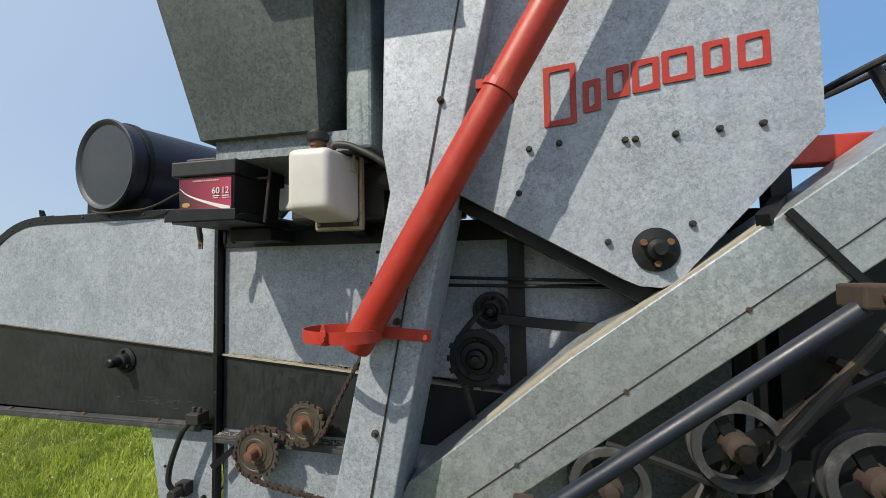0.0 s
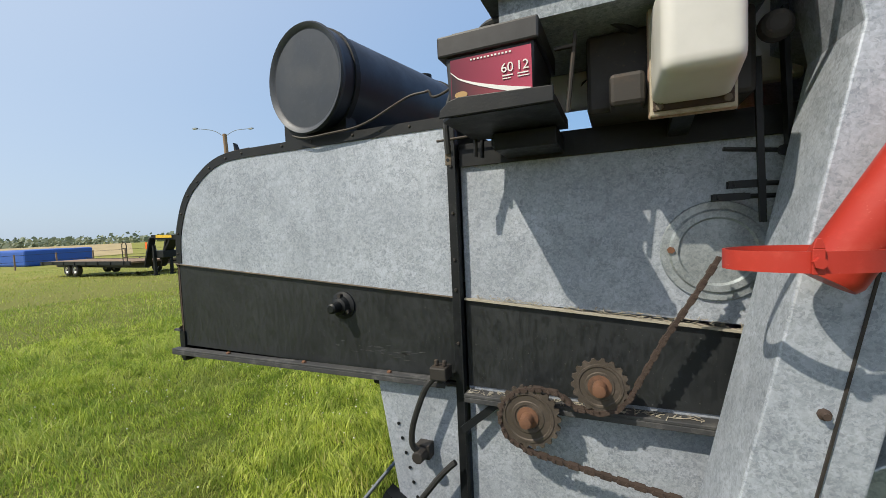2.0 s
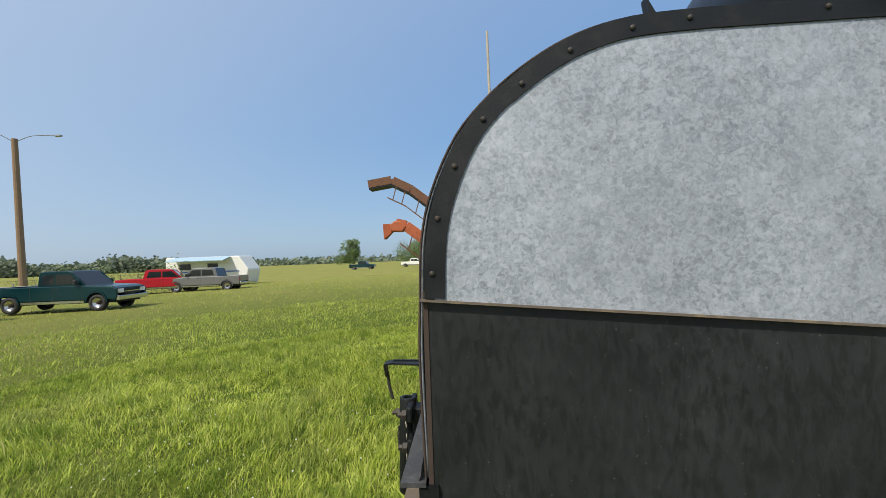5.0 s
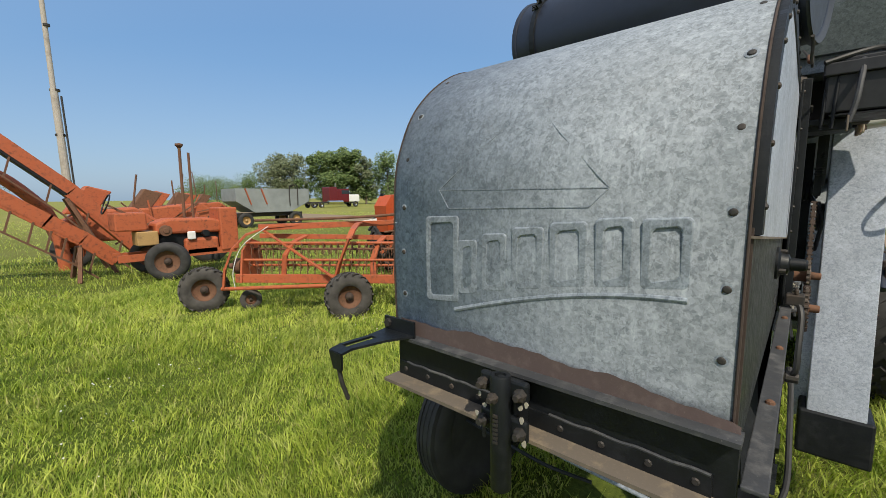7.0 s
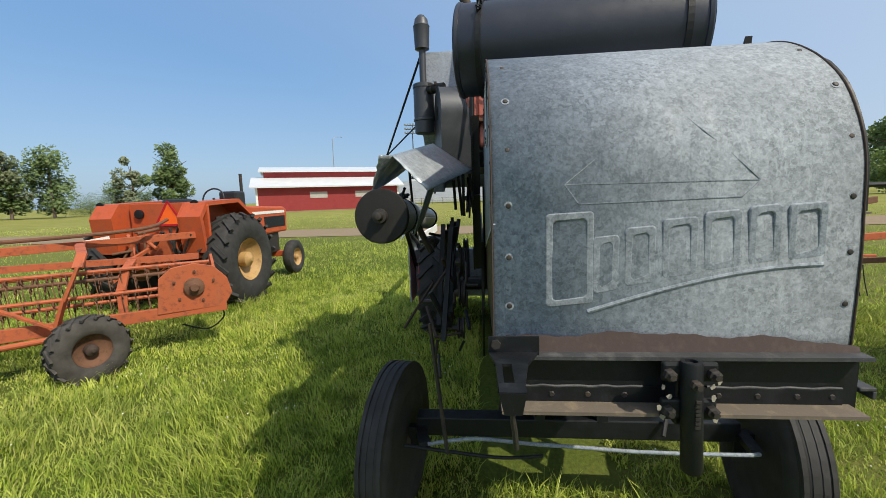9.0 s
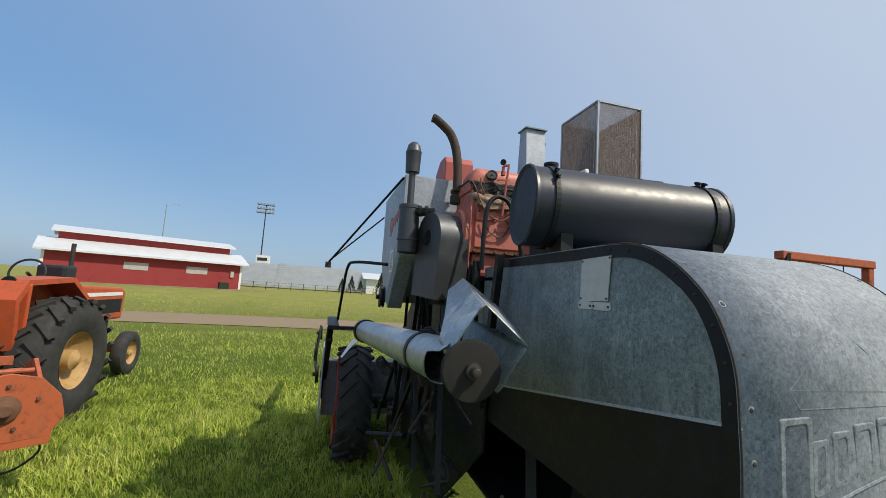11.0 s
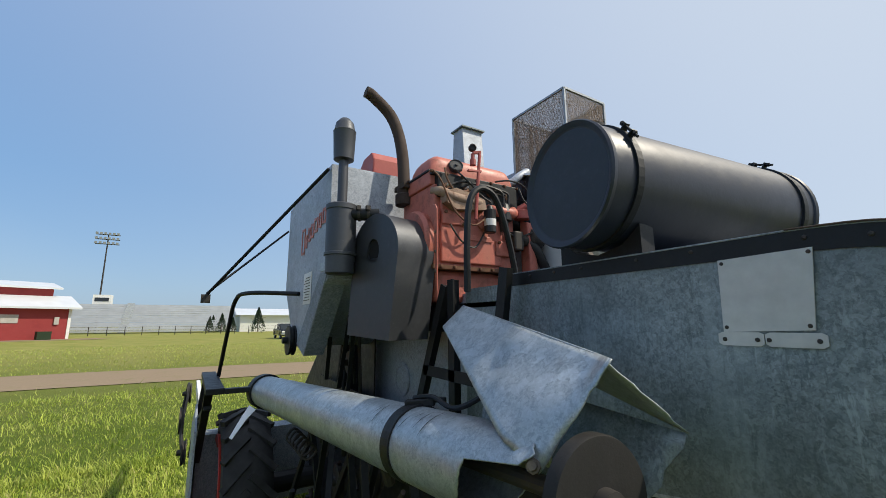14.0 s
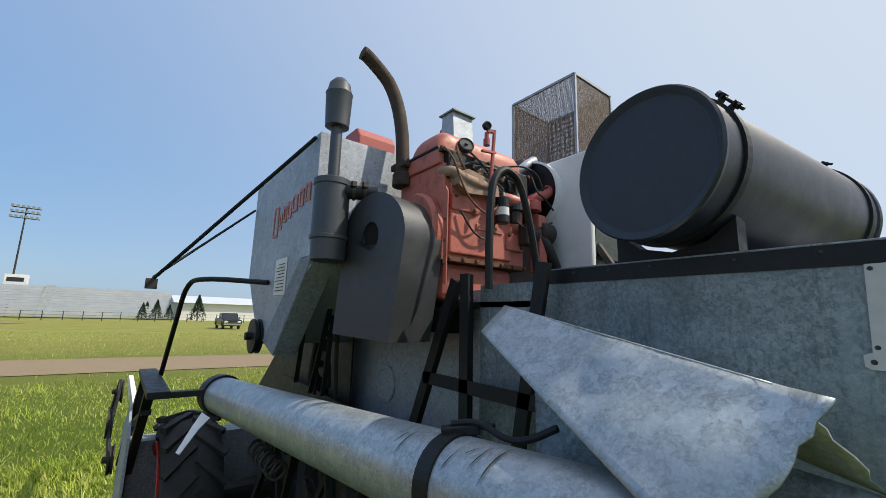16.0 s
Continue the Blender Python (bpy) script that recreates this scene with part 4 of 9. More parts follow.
def build_elevators():
    # clean-grain elevator leg, leaning, then upright
    f = -0.37
    e = MB()
    prof = [(1.86, 0.52), (2.035, 0.52), (2.152, 1.08), (2.275, 1.69), (2.375, 2.17), (2.437, 2.46), (2.52, 2.9), (2.165, 2.9), (2.145, 2.08), (2.166, 1.96), (2.075, 1.50), (1.985, 1.08)]
    e.prism(prof, "y", f, -0.16)
    el = part("grain_elevator", e, GALV, combine, "tall galvanised grain elevator leg", bevel=0.004)
    part("elevator_seam", MB().bar((2.09, f - 0.002, 1.08), (2.245, f - 0.002, 1.87), 0.004, 0.004, (0, 1, 0)).bar((2.245, f - 0.002, 1.87), (2.39, f - 0.002, 2.6), 0.004, 0.004, (0, 1, 0)), STEEL, el)
    studs("bolt", DARK_RUST, el, [((x, f, z), (0, -1, 0)) for x, z in ((2.0, 0.75), (2.06, 1.03), (2.12, 1.331), (2.183, 1.621), (2.309, 2.195))], [(0, 0.010), (0.005, 0.010), (0.007, 0.006), (0.014, 0.006)])
    part("elevator_boot_guard", MB().prism([(1.84, 0.34), (2.10, 0.34), (2.09, 0.56), (1.86, 0.56)], "y", f - 0.03, -0.13), BLACK, combine, "black boot at the foot of the elevator", bevel=0.012)
    # feeder side: long slanting duct to the front
    d = MB()
    y0, y1 = -0.275, -0.10
    d.prism([(2.18, 1.165), (2.32, 1.275), (2.62, 1.52), (3.313, 2.02), (4.3, 2.735), (4.3, 2.49), (3.213, 1.692), (2.30, 1.022), (2.10, 1.022)], "y", y0, y1)
    du = part("slant_elevator", d, GALV_LIGHT, combine, "long slanting galvanised elevator duct", bevel=0.004)
    part("elevator_seam", MB().bar((2.30, y0 - 0.001, 1.106), (4.3, y0 - 0.001, 2.586), 0.003, 0.002, (0, 1, 0)), STEEL, du)
    studs("bolt", DARK_RUST, du, [((x, y0, z), (0, -1, 0)) for x, z in ((2.477, 1.237), (2.753, 1.441), (3.033, 1.648), (3.33, 1.868))], [(0, 0.007), (0.006, 0.006)])
    part("slant_boot", MB().prism([(2.02, 0.45), (2.40, 0.45), (2.34, 1.06), (2.10, 1.06)], "y", y0, y1), GALV, combine, "galvanised boot of the slanting elevator", bevel=0.006)
    part("duct_lip", MB().bar((2.40, -0.250, 1.343), (2.62, -0.250, 1.523), 0.045, 0.006).bar((2.62, -0.248, 1.523), (3.08, -0.252, 1.855), 0.04, 0.006), CHAFF_PALE, du, "chaff lying along the top of the duct")
    # red unloading tube and its cradle ring
    a, c = Vector((2.091, -0.441, 1.554)), Vector((2.465, -0.413, 2.188))
    dr = (c - a).normalized()
    tip = a + dr * 0.01
    t = MB().lathe(tip, dr, [(0, 0.036), (0.01, 0.041), (2.3, 0.041), (2.31, 0.036)], 32)
    tu = part("unloading_tube", t, RED, combine, "red painted steel unloading tube", smooth=True)
    part("tube_clamp", MB().lathe(c - dr * 0.012, dr, [(0, 0.043), (0.001, 0.0455), (0.022, 0.0455), (0.023, 0.043)], 32).box(c.x - 0.056, c.x - 0.036, c.y - 0.02, c.y, c.z + 0.0, c.z + 0.022), RED, tu, "red clamp band with a bolt")
    ring = MB()
    rc, rr, N = Vector((2.065, -0.445, 1.599)), 0.1, 56
    # outer face, inner face and the two edges of the bent flat iron
    for (ra, za), (rb, zb) in (((rr, -0.015), (rr, 0.015)), ((rr - 0.004, 0.015), (rr - 0.004, -0.015)), ((rr, 0.015), (rr - 0.004, 0.015)), ((rr - 0.004, -0.015), (rr, -0.015))):
        o = len(ring.v)
        for k in range(N):
            w = 2 * math.pi * k / N
            ring.v += [tuple(rc + Vector((q * math.cos(w), q * 0.75 * math.sin(w), z))) for q, z in ((ra, za), (rb, zb))]
        ring.f += [(o + 2 * k, o + 2 * ((k + 1) % N), o + 2 * ((k + 1) % N) + 1, o + 2 * k + 1) for k in range(N)]
    ring.bar(rc + Vector((0.07, 0.05, 0)), (2.275, -0.375, 1.585), 0.005, 0.03)
    rg = part("cradle_ring", ring, RED, combine, "red flat-iron ring bracket holding the tube", smooth=True)
    studs("bolt", RED, rg, [((2.262, -0.378, 1.585), (0, -1, 0)), ((2.057, -0.522, 1.599), (0, -1, 0))], [(0, 0.008), (0.012, 0.008)], 6)
    part("lug", MB().box(2.050, 2.064, -0.527, -0.5205, 1.583, 1.618).prism([(2.050, 1.618), (2.064, 1.618), (2.060, 1.632), (2.054, 1.632)], "y", -0.527, -0.5215), RED, rg, bevel=0.001)


BIN = [(2.17, 2.66), (2.17, 2.06), (2.76, 1.722), (2.80, 1.704), (2.85, 1.70), (2.89, 1.716), (3.22, 2.08), (3.22, 2.66)]


def build_bin():
    y0, y1 = -0.26, 1.17
    part("bin_side", MB().prism(BIN, "y", y0, y0 + 0.006), GALV, combine, "galvanised grain bin side with red marks")
    part("bin_side", MB().prism(BIN, "y", y1 - 0.006, y1), GALV, combine, "galvanised grain bin side with a paper notice")
    for a, b in zip(BIN[:-1], BIN[1:]):
        n = Vector((b[1] - a[1], a[0] - b[0])).normalized() * 0.004
        w = MB().prism([a, b, (b[0] - n.x, b[1] - n.y), (a[0] - n.x, a[1] - n.y)], "y", y0 + 0.006, y1 - 0.006)
        part("bin_wall", w, GALV, combine, "galvanised grain bin wall sheet")
    # seven red blocks along an arch
    x = [2.615, 2.697, 2.763, 2.830, 2.907, 2.995, 3.078]
    z0 = [2.135, 2.165, 2.195, 2.205, 2.222, 2.232, 2.240]
    hh = [0.165, 0.085, 0.085, 0.085, 0.085, 0.085, 0.085]
    wd = [0.085, 0.045, 0.055, 0.065, 0.075, 0.06, 0.07]
    for i in range(7):
        for yy, sgn in ((y0 - 0.003, 1), (y1 + 0.003, -1)):
            cx = x[i] if sgn > 0 else 5.35 - x[i]
            w2, h2, b = wd[i] / 2, hh[i], z0[i]
            if sgn < 0:
                b = b + 0.12
            def outline(k):
                c = 0.003
                return [(cx - w2 + k, b + k + c), (cx - w2 + k, b + h2 - k - c), (cx - w2 + k + c, b + h2 - k), (cx + w2 - k - c, b + h2 + 0.006 - k), (cx + w2 - k, b + h2 + 0.006 - k - c), (cx + w2 - k, b + 0.006 + k + c), (cx + w2 - k - c, b + 0.006 + k), (cx - w2 + k + c, b + k)]
            part("red_block", MB().ring(outline(0), outline(0.0155), "y", yy - 0.0015, yy + 0.0015), RED if sgn > 0 else ENGINE_RED, combine, "red painted block of the faded mark")
    p = MB().lathe((2.838, y0, 1.797), (0, -1, 0), [(0, 0.056), (0.006, 0.056), (0.012, 0.03), (0.03, 0.026), (0.034, 0.016), (0.05, 0.014)], 28)
    part("bin_bearing", p, BLACK, combine, "black round bearing plate", smooth=True)
    studs("bolt", STEEL, combine, [((xx, y0, zz), (0, -1, 0)) for xx, zz in ((2.725, 1.82), (2.925, 1.86), (2.775, 2.085), (2.80, 2.085), (2.895, 2.09), (2.995, 2.095), (3.09, 2.10), (2.61, 2.09), (2.53, 2.08), (2.50, 1.96))], [(0, 0.009), (0.004, 0.009), (0.012, 0.006)])
    studs("bolt", RUST, combine, [((2.838 + 0.036 * math.cos(radians(w)), y0 - 0.008, 1.797 + 0.036 * math.sin(radians(w))), (0, -1, 0)) for w in (30, 150, 270)], [(0, 0.009), (0.014, 0.009)], 6)
    # left: bearing pulley and paper notice
    part("bin_pulley", MB().lathe((2.86, y1, 1.74), (0, 1, 0), [(0, 0.09), (0.012, 0.09), (0.016, 0.075), (0.024, 0.075), (0.028, 0.09), (0.04, 0.09), (0.041, 0.02), (0.07, 0.02)], 28), BLACK, combine, "black belt pulley", smooth=True)
    part("paper_notice", MB().box(2.48, 2.66, y1 + 0.002, y1 + 0.004, 1.95, 2.13), WHITE, combine, "white paper notice in a plastic sleeve")
    ln = MB()
    for k in range(9):
        ln.box(2.50, 2.64 - 0.02 * (k % 3), y1 + 0.0055, y1 + 0.0065, 1.97 + k * 0.016, 1.974 + k * 0.016)
    part("notice_print", ln, STEEL, combine, kind="stuff")
    part("red_dome", MB().prism([(2.75, 2.66), (2.75, 3.0), (2.79, 3.06), (2.95, 3.06), (3.1, 2.95), (3.1, 2.66)], "y", 0.45, 0.72), RED_DULL, combine, "red painted guard on the bin", bevel=0.01)
    ch = part("top_chute", MB().prism([(2.785, 2.66), (3.045, 2.66), (2.985, 3.50), (2.85, 3.50)], "y", -0.33, -0.12), GALV, combine, "tapered galvanised chute head on top of the bin", bevel=0.004)
    part("chute_cap", MB().box(2.825, 3.01, -0.345, -0.105, 3.50, 3.512), GALV_GRIME_SHADE, ch)
    part("chute_pulley", MB().lathe((2.93, -0.33, 3.40), (0.2, -1, 0), [(0, 0.05), (0.015, 0.05), (0.02, 0.03), (0.05, 0.02)], 14), RUST, ch)


def build_top():
    # fuel tank across the hood
    A, B = Vector((0.812, -0.072, 2.208)), Vector((0.945, 0.832, 2.235))
    ax, L, R = (B - A).normalized(), (B - A).length, 0.187
    tk = MB().lathe(A, ax, [(0.012, R * 0.87), (0.005, R * 0.93), (0.0, R * 0.985), (0.006, R * 1.012), (0.018, R), (0.02, R * 0.975), (L - 0.02, R * 0.975), (L - 0.018, R), (L - 0.006, R * 1.012), (L, R * 0.985), (L - 0.005, R * 0.93), (L - 0.012, R * 0.87)], 56)
    t = part("fuel_tank", tk, BLACK_GLOSS, combine, "black cylindrical fuel tank lying across the hood", smooth=True)
    # same paint at both ends; the sun-side one is coloured as if lit
    for o, d, mt in ((A, -ax, SUNLIT_BLACK), (B, ax, BLACK_MATT)):
        part("tank_end", MB().lathe(o - d * 0.0125, d, [(0.0132, R * 0.988), (0.0085, R * 0.93), (0.0015, R * 0.885), (0.003, R * 0.6), (0.0034, R * 0.2), (0.0035, 0.0002)], 48, caps=False), mt, t, "black dished tank end with sunlight put into its colour" if mt is SUNLIT_BLACK else "matt black dished tank end", smooth=True)
    for clip in (Vector((0.765, 0.755, 2.362)), Vector((0.763, 0.008, 2.369))):
        q = (clip - A).dot(ax)
        o = A + ax * q
        st = MB().lathe(o - ax * 0.011, ax, [(0, R * 0.98), (0.0005, R * 1.012), (0.0215, R * 1.012), (0.022, R * 0.98)], 48)
        part("tank_strap", st, BLACK, t, "black strap with a bolted clip")
        d = (clip - o).normalized()
        e = ax.cross(d).normalized()
        k = MB()
        for w in (-0.016, 0.016):
            k.bar(o + d * R + e * w, o + d * (R + 0.020) + e * w * 1.2, 0.020, 0.005, e)
        k.cyl(o + d * (R + 0.013) - e * 0.042, o + d * (R + 0.013) + e * 0.036, 0.004, 8)
        for w in (-0.03, 0.028):
            k.cyl(o + d * (R + 0.013) + e * w, o + d * (R + 0.013) + e * (w + 0.009), 0.0075, 6)
        part("strap_clip", k, BLACK, t)
    o = A + ax * 0.78
    part("filler_cap", MB().lathe(o + Vector((0, 0, R - 0.01)), (0, 0, 1), [(0, 0.03), (0.02, 0.03), (0.022, 0.034), (0.035, 0.034)], 20), BLACK, t)
    for y, s in ((-0.02, 0.035), (0.655, 0.165)):
        part("tank_saddle", MB().prism([(0.63 + s, 2.012), (0.91 + s, 2.012), (0.91 + s, 2.10), (0.85 + s, 2.05), (0.77 + s, 2.032), (0.69 + s, 2.05), (0.63 + s, 2.10)], "y", y, y + 0.06), BLACK, combine, "black curved tank saddle")
    part("fuel_line", MB().pipe([(0.74, -0.06, 2.02), (0.80, -0.062, 2.006), (0.92, -0.06, 2.010), (1.01, -0.06, 2.015), (1.08, -0.06, 2.032), (1.144, -0.06, 2.057), (1.217, -0.06, 2.083), (1.27, -0.06, 2.087), (1.286, -0.06, 2.088), (1.294, -0.06, 2.071), (1.31, -0.06, 2.068), (1.345, -0.06, 2.078), (1.375, -0.055, 2.10), (1.40, -0.045, 2.128), (1.44, -0.03, 2.16)], 0.004, 8, 8), STEEL, combine, "thin kinked grey fuel line")
    part("line_fitting", MB().lathe((1.375, -0.055, 2.10), (0.7, 0.2, 0.75), [(0, 0.006), (0.004, 0.010), (0.03, 0.010), (0.032, 0.007), (0.04, 0.007)], 10), RUST, combine, "brown fuel line fitting")
    # battery tray
    ty = part("battery_tray", MB().prism([(1.475, -0.375), (1.70, -0.375), (1.70, -0.12), (1.45, -0.12), (1.45, -0.35)], "z", 1.906, 1.912), BLACK, combine, "black steel battery tray")
    part("tray_lip", MB().prism([(1.452, 1.908), (1.70, 1.908), (1.70, 1.94), (1.50, 1.948), (1.475, 1.942), (1.455, 1.924)], "y", -0.381, -0.375), BLACK, ty, bevel=0.002)
    part("tray_lip", MB().prism([(-0.376, 1.908), (-0.12, 1.908), (-0.12, 1.93), (-0.35, 1.93), (-0.376, 1.92)], "x", 1.694, 1.70), BLACK, ty, bevel=0.002)
    part("tray_pedestal", MB().box(1.52, 1.68, -0.19, -0.03, 1.86, 1.905).box(1.50, 1.53, -0.14, -0.05, 1.88, 1.905), BLACK, ty, "dark block under the tray", bevel=0.004)
    for x, y in ((1.452, -0.13), (1.462, -0.10)):
        part("tray_rod", MB().cyl((x, y, 1.86), (x + 0.01, y - 0.01, 2.10), 0.006, 8), BLACK, ty, "black threaded hold-down rod")
    part("hold_down_rod", MB().cyl((1.715, -0.27, 1.91), (1.735, -0.27, 2.08), 0.005, 8).bar((1.69, -0.27, 2.05), (1.735, -0.27, 2.05), 0.01, 0.006), STEEL, ty)
    # radiator intake: hopper-shaped shroud, mesh cage above
    a = [(1.545, -0.345), (1.945, -0.345), (1.985, 0.05), (1.545, 0.05)]
    b = [(1.44, -0.50), (2.0, -0.50), (2.20, 0.06), (1.50, 0.06)]
    sh = MB()
    n = 4
    b = [(x0 + 0.78 * (x1 - x0), y0 + 0.78 * (y1 - y0)) for (x0, y0), (x1, y1) in zip(a, b)]
    sh.v = [(x, y, 2.16) for x, y in a] + [(x, y, 2.65) for x, y in b]
    sh.f = [(i, (i + 1) % 4, 4 + (i + 1) % 4, 4 + i) for i in range(4)] + [(3, 2, 1, 0), (4, 5, 6, 7)]
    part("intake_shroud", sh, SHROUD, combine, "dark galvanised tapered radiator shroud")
    part("shroud_base", MB().box(1.58, 2.06, -0.32, 0.05, 2.10, 2.16), GALV_DARK, combine, "pale strip under the shroud")
    part("radiator_side", MB().box(1.53, 2.24, 0.065, 0.10, 2.0, 2.68), WHITE, combine, "pale radiator side panel", bevel=0.01)
    part("radiator_side", MB().box(2.02, 2.10, -0.33, 0.06, 2.1, 2.66), GALV_GRIME_SHADE, combine, "grey radiator frame strip", bevel=0.01)
    X0, X1, Y0, Y1, Z0, Z1 = 1.76, 2.24, -0.54, -0.155, 2.65, 3.30
    cg = part("screen_cage", MB().box(X0 - 0.01, X1 + 0.01, Y0 - 0.01, Y1 + 0.01, Z0 - 0.012, Z0), GALV, combine, "box-shaped wire screen cage on the radiator intake")
    for x in (X0, X1):
        for y in (Y0, Y1):
            part("cage_bar", MB().bar((x, y, Z0), (x, y, Z1), 0.014, 0.014), GALV, cg)
    for x in (X0, X1):
        part("cage_bar", MB().bar((x, Y0, Z1), (x, Y1, Z1), 0.014, 0.014), GALV, cg)
    for y in (Y0, Y1):
        part("cage_bar", MB().bar((X0, y, Z1), (X1, y, Z1), 0.014, 0.014), GALV, cg)
    me = MB()
    st = 0.006
    k = int((X1 - X0) / st)
    for i in range(k):
        x = X0 + (i + 0.5) * st
        for y in (Y0, Y1):
            me.bar((x, y, Z0), (x, y, Z1), 0.0018, 0.0018)
    for i in range(int((Y1 - Y0) / st)):
        y = Y0 + (i + 0.5) * st
        for x in (X0, X1):
            me.bar((x, y, Z0), (x, y, Z1), 0.0018, 0.0018)
    for i in range(int((Z1 - Z0) / st)):
        z = Z0 + (i + 0.5) * st
        for y in (Y0, Y1):
            me.bar((X0, y, z), (X1, y, z), 0.0018, 0.0018)
        for x in (X0, X1):
            me.bar((x, Y0, z), (x, Y1, z), 0.0018, 0.0018)
    part("wire_screen", me, MESH, cg, "fine woven wire mesh", kind="stuff")


def build_straw():
    """Chaff and straw bits lying on the seam and the ledges."""
    rnd = random.Random(12)
    st = MB()
    for k in range(420):
        if k < 260:
            x = rnd.uniform(1.4, 2.55)
            z = seam_r(x) + (1.34 - seam_r(2.6)) * (x - 1.37) / 1.23 + 0.006 + abs(rnd.gauss(0, 0.006))
            c = Vector((x, YR - 0.006 - rnd.random() * 0.008, z))
        else:
            c = Vector((rnd.uniform(1.38, 2.0), rnd.uniform(-0.08, -0.045), 1.159))
        d = Vector((rnd.gauss(0, 1), rnd.gauss(0, 0.4), rnd.gauss(0, 0.25))).normalized() * rnd.uniform(0.003, 0.010)
        st.bar(c - d, c + d, 0.0016, 0.0012)
    part("straw", st, CHAFF_PALE, combine, "bits of straw caught on the seams", kind="stuff")


build_hood()
build_straw()
build_body()
build_elevators()
build_bin()
build_top()


def cover_shell(x, y0, y1, z, w, h):
    """A pressed cover with rounded shoulders and rounded ends, along y."""
    m = MB()
    ys = [(y0 + 0.07 * (1 - math.cos(math.pi / 2 * k / 6)), math.sin(math.pi / 2 * k / 6)) for k in range(1, 7)]
    ys = ys + [(y1 - (y - y0), f) for y, f in ys[::-1]]
    n = 17
    for y, f in ys:
        for k in range(n):
            a = math.pi * k / (n - 1)
            c, s_ = math.cos(a), math.sin(a)
            r = (abs(c) ** 4 + abs(s_) ** 4) ** -0.25
            m.v.append((x + w * (0.8 + 0.2 * f) * c * r, y, z + h * f * s_ * r))
    for i in range(len(ys) - 1):
        for k in range(n - 1):
            m.f.append((i * n + k, i * n + k + 1, (i + 1) * n + k + 1, (i + 1) * n + k))
    m.f += [tuple(range(n)), tuple((len(ys) - 1) * n + k for k in range(n))]
    return m


def build_engine():
    # block along y, rear face towards the hood
    bl = MB().box(1.77, 2.10, 0.30, 0.79, 2.09, 2.50)
    bl.box(1.755, 1.80, 0.40, 0.76, 2.12, 2.42)
    for y in (0.52, 0.63):
        bl.lathe((1.757, y, 2.33), (-1, 0, 0), [(0, 0.035), (0.012, 0.035), (0.016, 0.02)], 14)
    eng = part("engine_block", bl, ENGINE_RED, combine, "faded red oil-stained engine block", bevel=0.012)
    part("oil_pan", MB().box(1.80, 2.06, 0.34, 0.76, 1.93, 2.09), ENGINE_RED, combine, "red oil pan", bevel=0.03)
    part("cylinder_head", MB().box(1.79, 2.09, 0.25, 0.80, 2.50, 2.57), ENGINE_RED, combine, "red cylinder head", bevel=0.006)
    part("rocker_cover", cover_shell(1.93, 0.24, 0.785, 2.575, 0.11, 0.115), ENGINE_RED, combine, "red rounded rocker cover", smooth=True)
    part("breather_cap", MB().lathe((1.85, 0.625, 2.615), (-0.8, 0.25, 0.3), [(0, 0.02), (0.03, 0.02), (0.032, 0.036), (0.036, 0.038), (0.055, 0.038), (0.058, 0.034), (0.053, 0.03), (0.053, 0.008), (0.062, 0.006)], 20), RAIL, combine, "black breather cap")
    part("flywheel_housing", MB().lathe((1.93, 0.79, 2.22), (0, 1, 0), [(0, 0.165), (0.03, 0.172), (0.05, 0.16)], 28), ENGINE_RED, combine, "red flywheel housing", smooth=True)
    # solid box, black for oil and for the shade of the head's recess
    part("head_recess_shade", MB().box(1.758, 1.80, 0.28, 0.775, 2.435, 2.548), BLACK, combine, "oily black box for the shaded recess of the cylinder head")
    part("cover_flange", MB().box(1.80, 2.09, 0.245, 0.805, 2.568, 2.58).box(1.765, 1.80, 0.25, 0.80, 2.548, 2.564), BLACK, combine, "dark gasket flange under the rocker cover", bevel=0.003)
    part("manifold", MB().pipe([(1.80, 0.775, 2.47), (1.745, 0.76, 2.455), (1.725, 0.70, 2.43), (1.725, 0.60, 2.425), (1.74, 0.54, 2.43), (1.79, 0.52, 2.45)], 0.024, 10).prism([(0.52, 2.39), (0.70, 2.37), (0.755, 2.40), (0.76, 2.45), (0.70, 2.475), (0.60, 2.46), (0.53, 2.44)], "x", 1.712, 1.772).lathe((1.715, 0.64, 2.43), (-1, 0, 0), [(0, 0.018), (0.015, 0.016)], 8), CORRODED, combine, "corroded tan and rust manifold casting", smooth=True)
    part("manifold", MB().pipe([(1.79, 0.48, 2.42), (1.735, 0.44, 2.40), (1.73, 0.34, 2.40), (1.78, 0.30, 2.43)], 0.028, 12), ENGINE_RED, combine, "red manifold casting", smooth=True)
    for y in (0.36, 0.47, 0.62, 0.73):
        pl = part("spark_plug", MB().lathe((1.757, y, 2.49), (-1, 0, 0.3), [(0, 0.009), (0.010, 0.009), (0.012, 0.006), (0.03, 0.005)], 8), JUG, combine, "pale porcelain spark plug")
        part("plug_nut", MB().lathe((1.755, y, 2.49), (-1, 0, 0.3), [(0, 0.017), (0.01, 0.017)], 6), RUST, pl)
    part("cast_bar", MB().box(1.749, 1.757, 0.46, 0.62, 2.235, 2.262), ENGINE_RED, combine, "raised cast bar on the block", bevel=0.002)
    part("block_pad", MB().box(1.745, 1.77, 0.62, 0.76, 2.30, 2.37), ENGINE_RED, combine, "cast pad on the block", bevel=0.006)
    part("block_pad", MB().box(1.748, 1.77, 0.32, 0.44, 2.17, 2.25), ENGINE_RED, combine, "cast pad on the block", bevel=0.006)
    part("pan_rail", MB().box(1.76, 2.11, 0.29, 0.80, 2.088, 2.106), RUST, combine, "rusty pan rail")
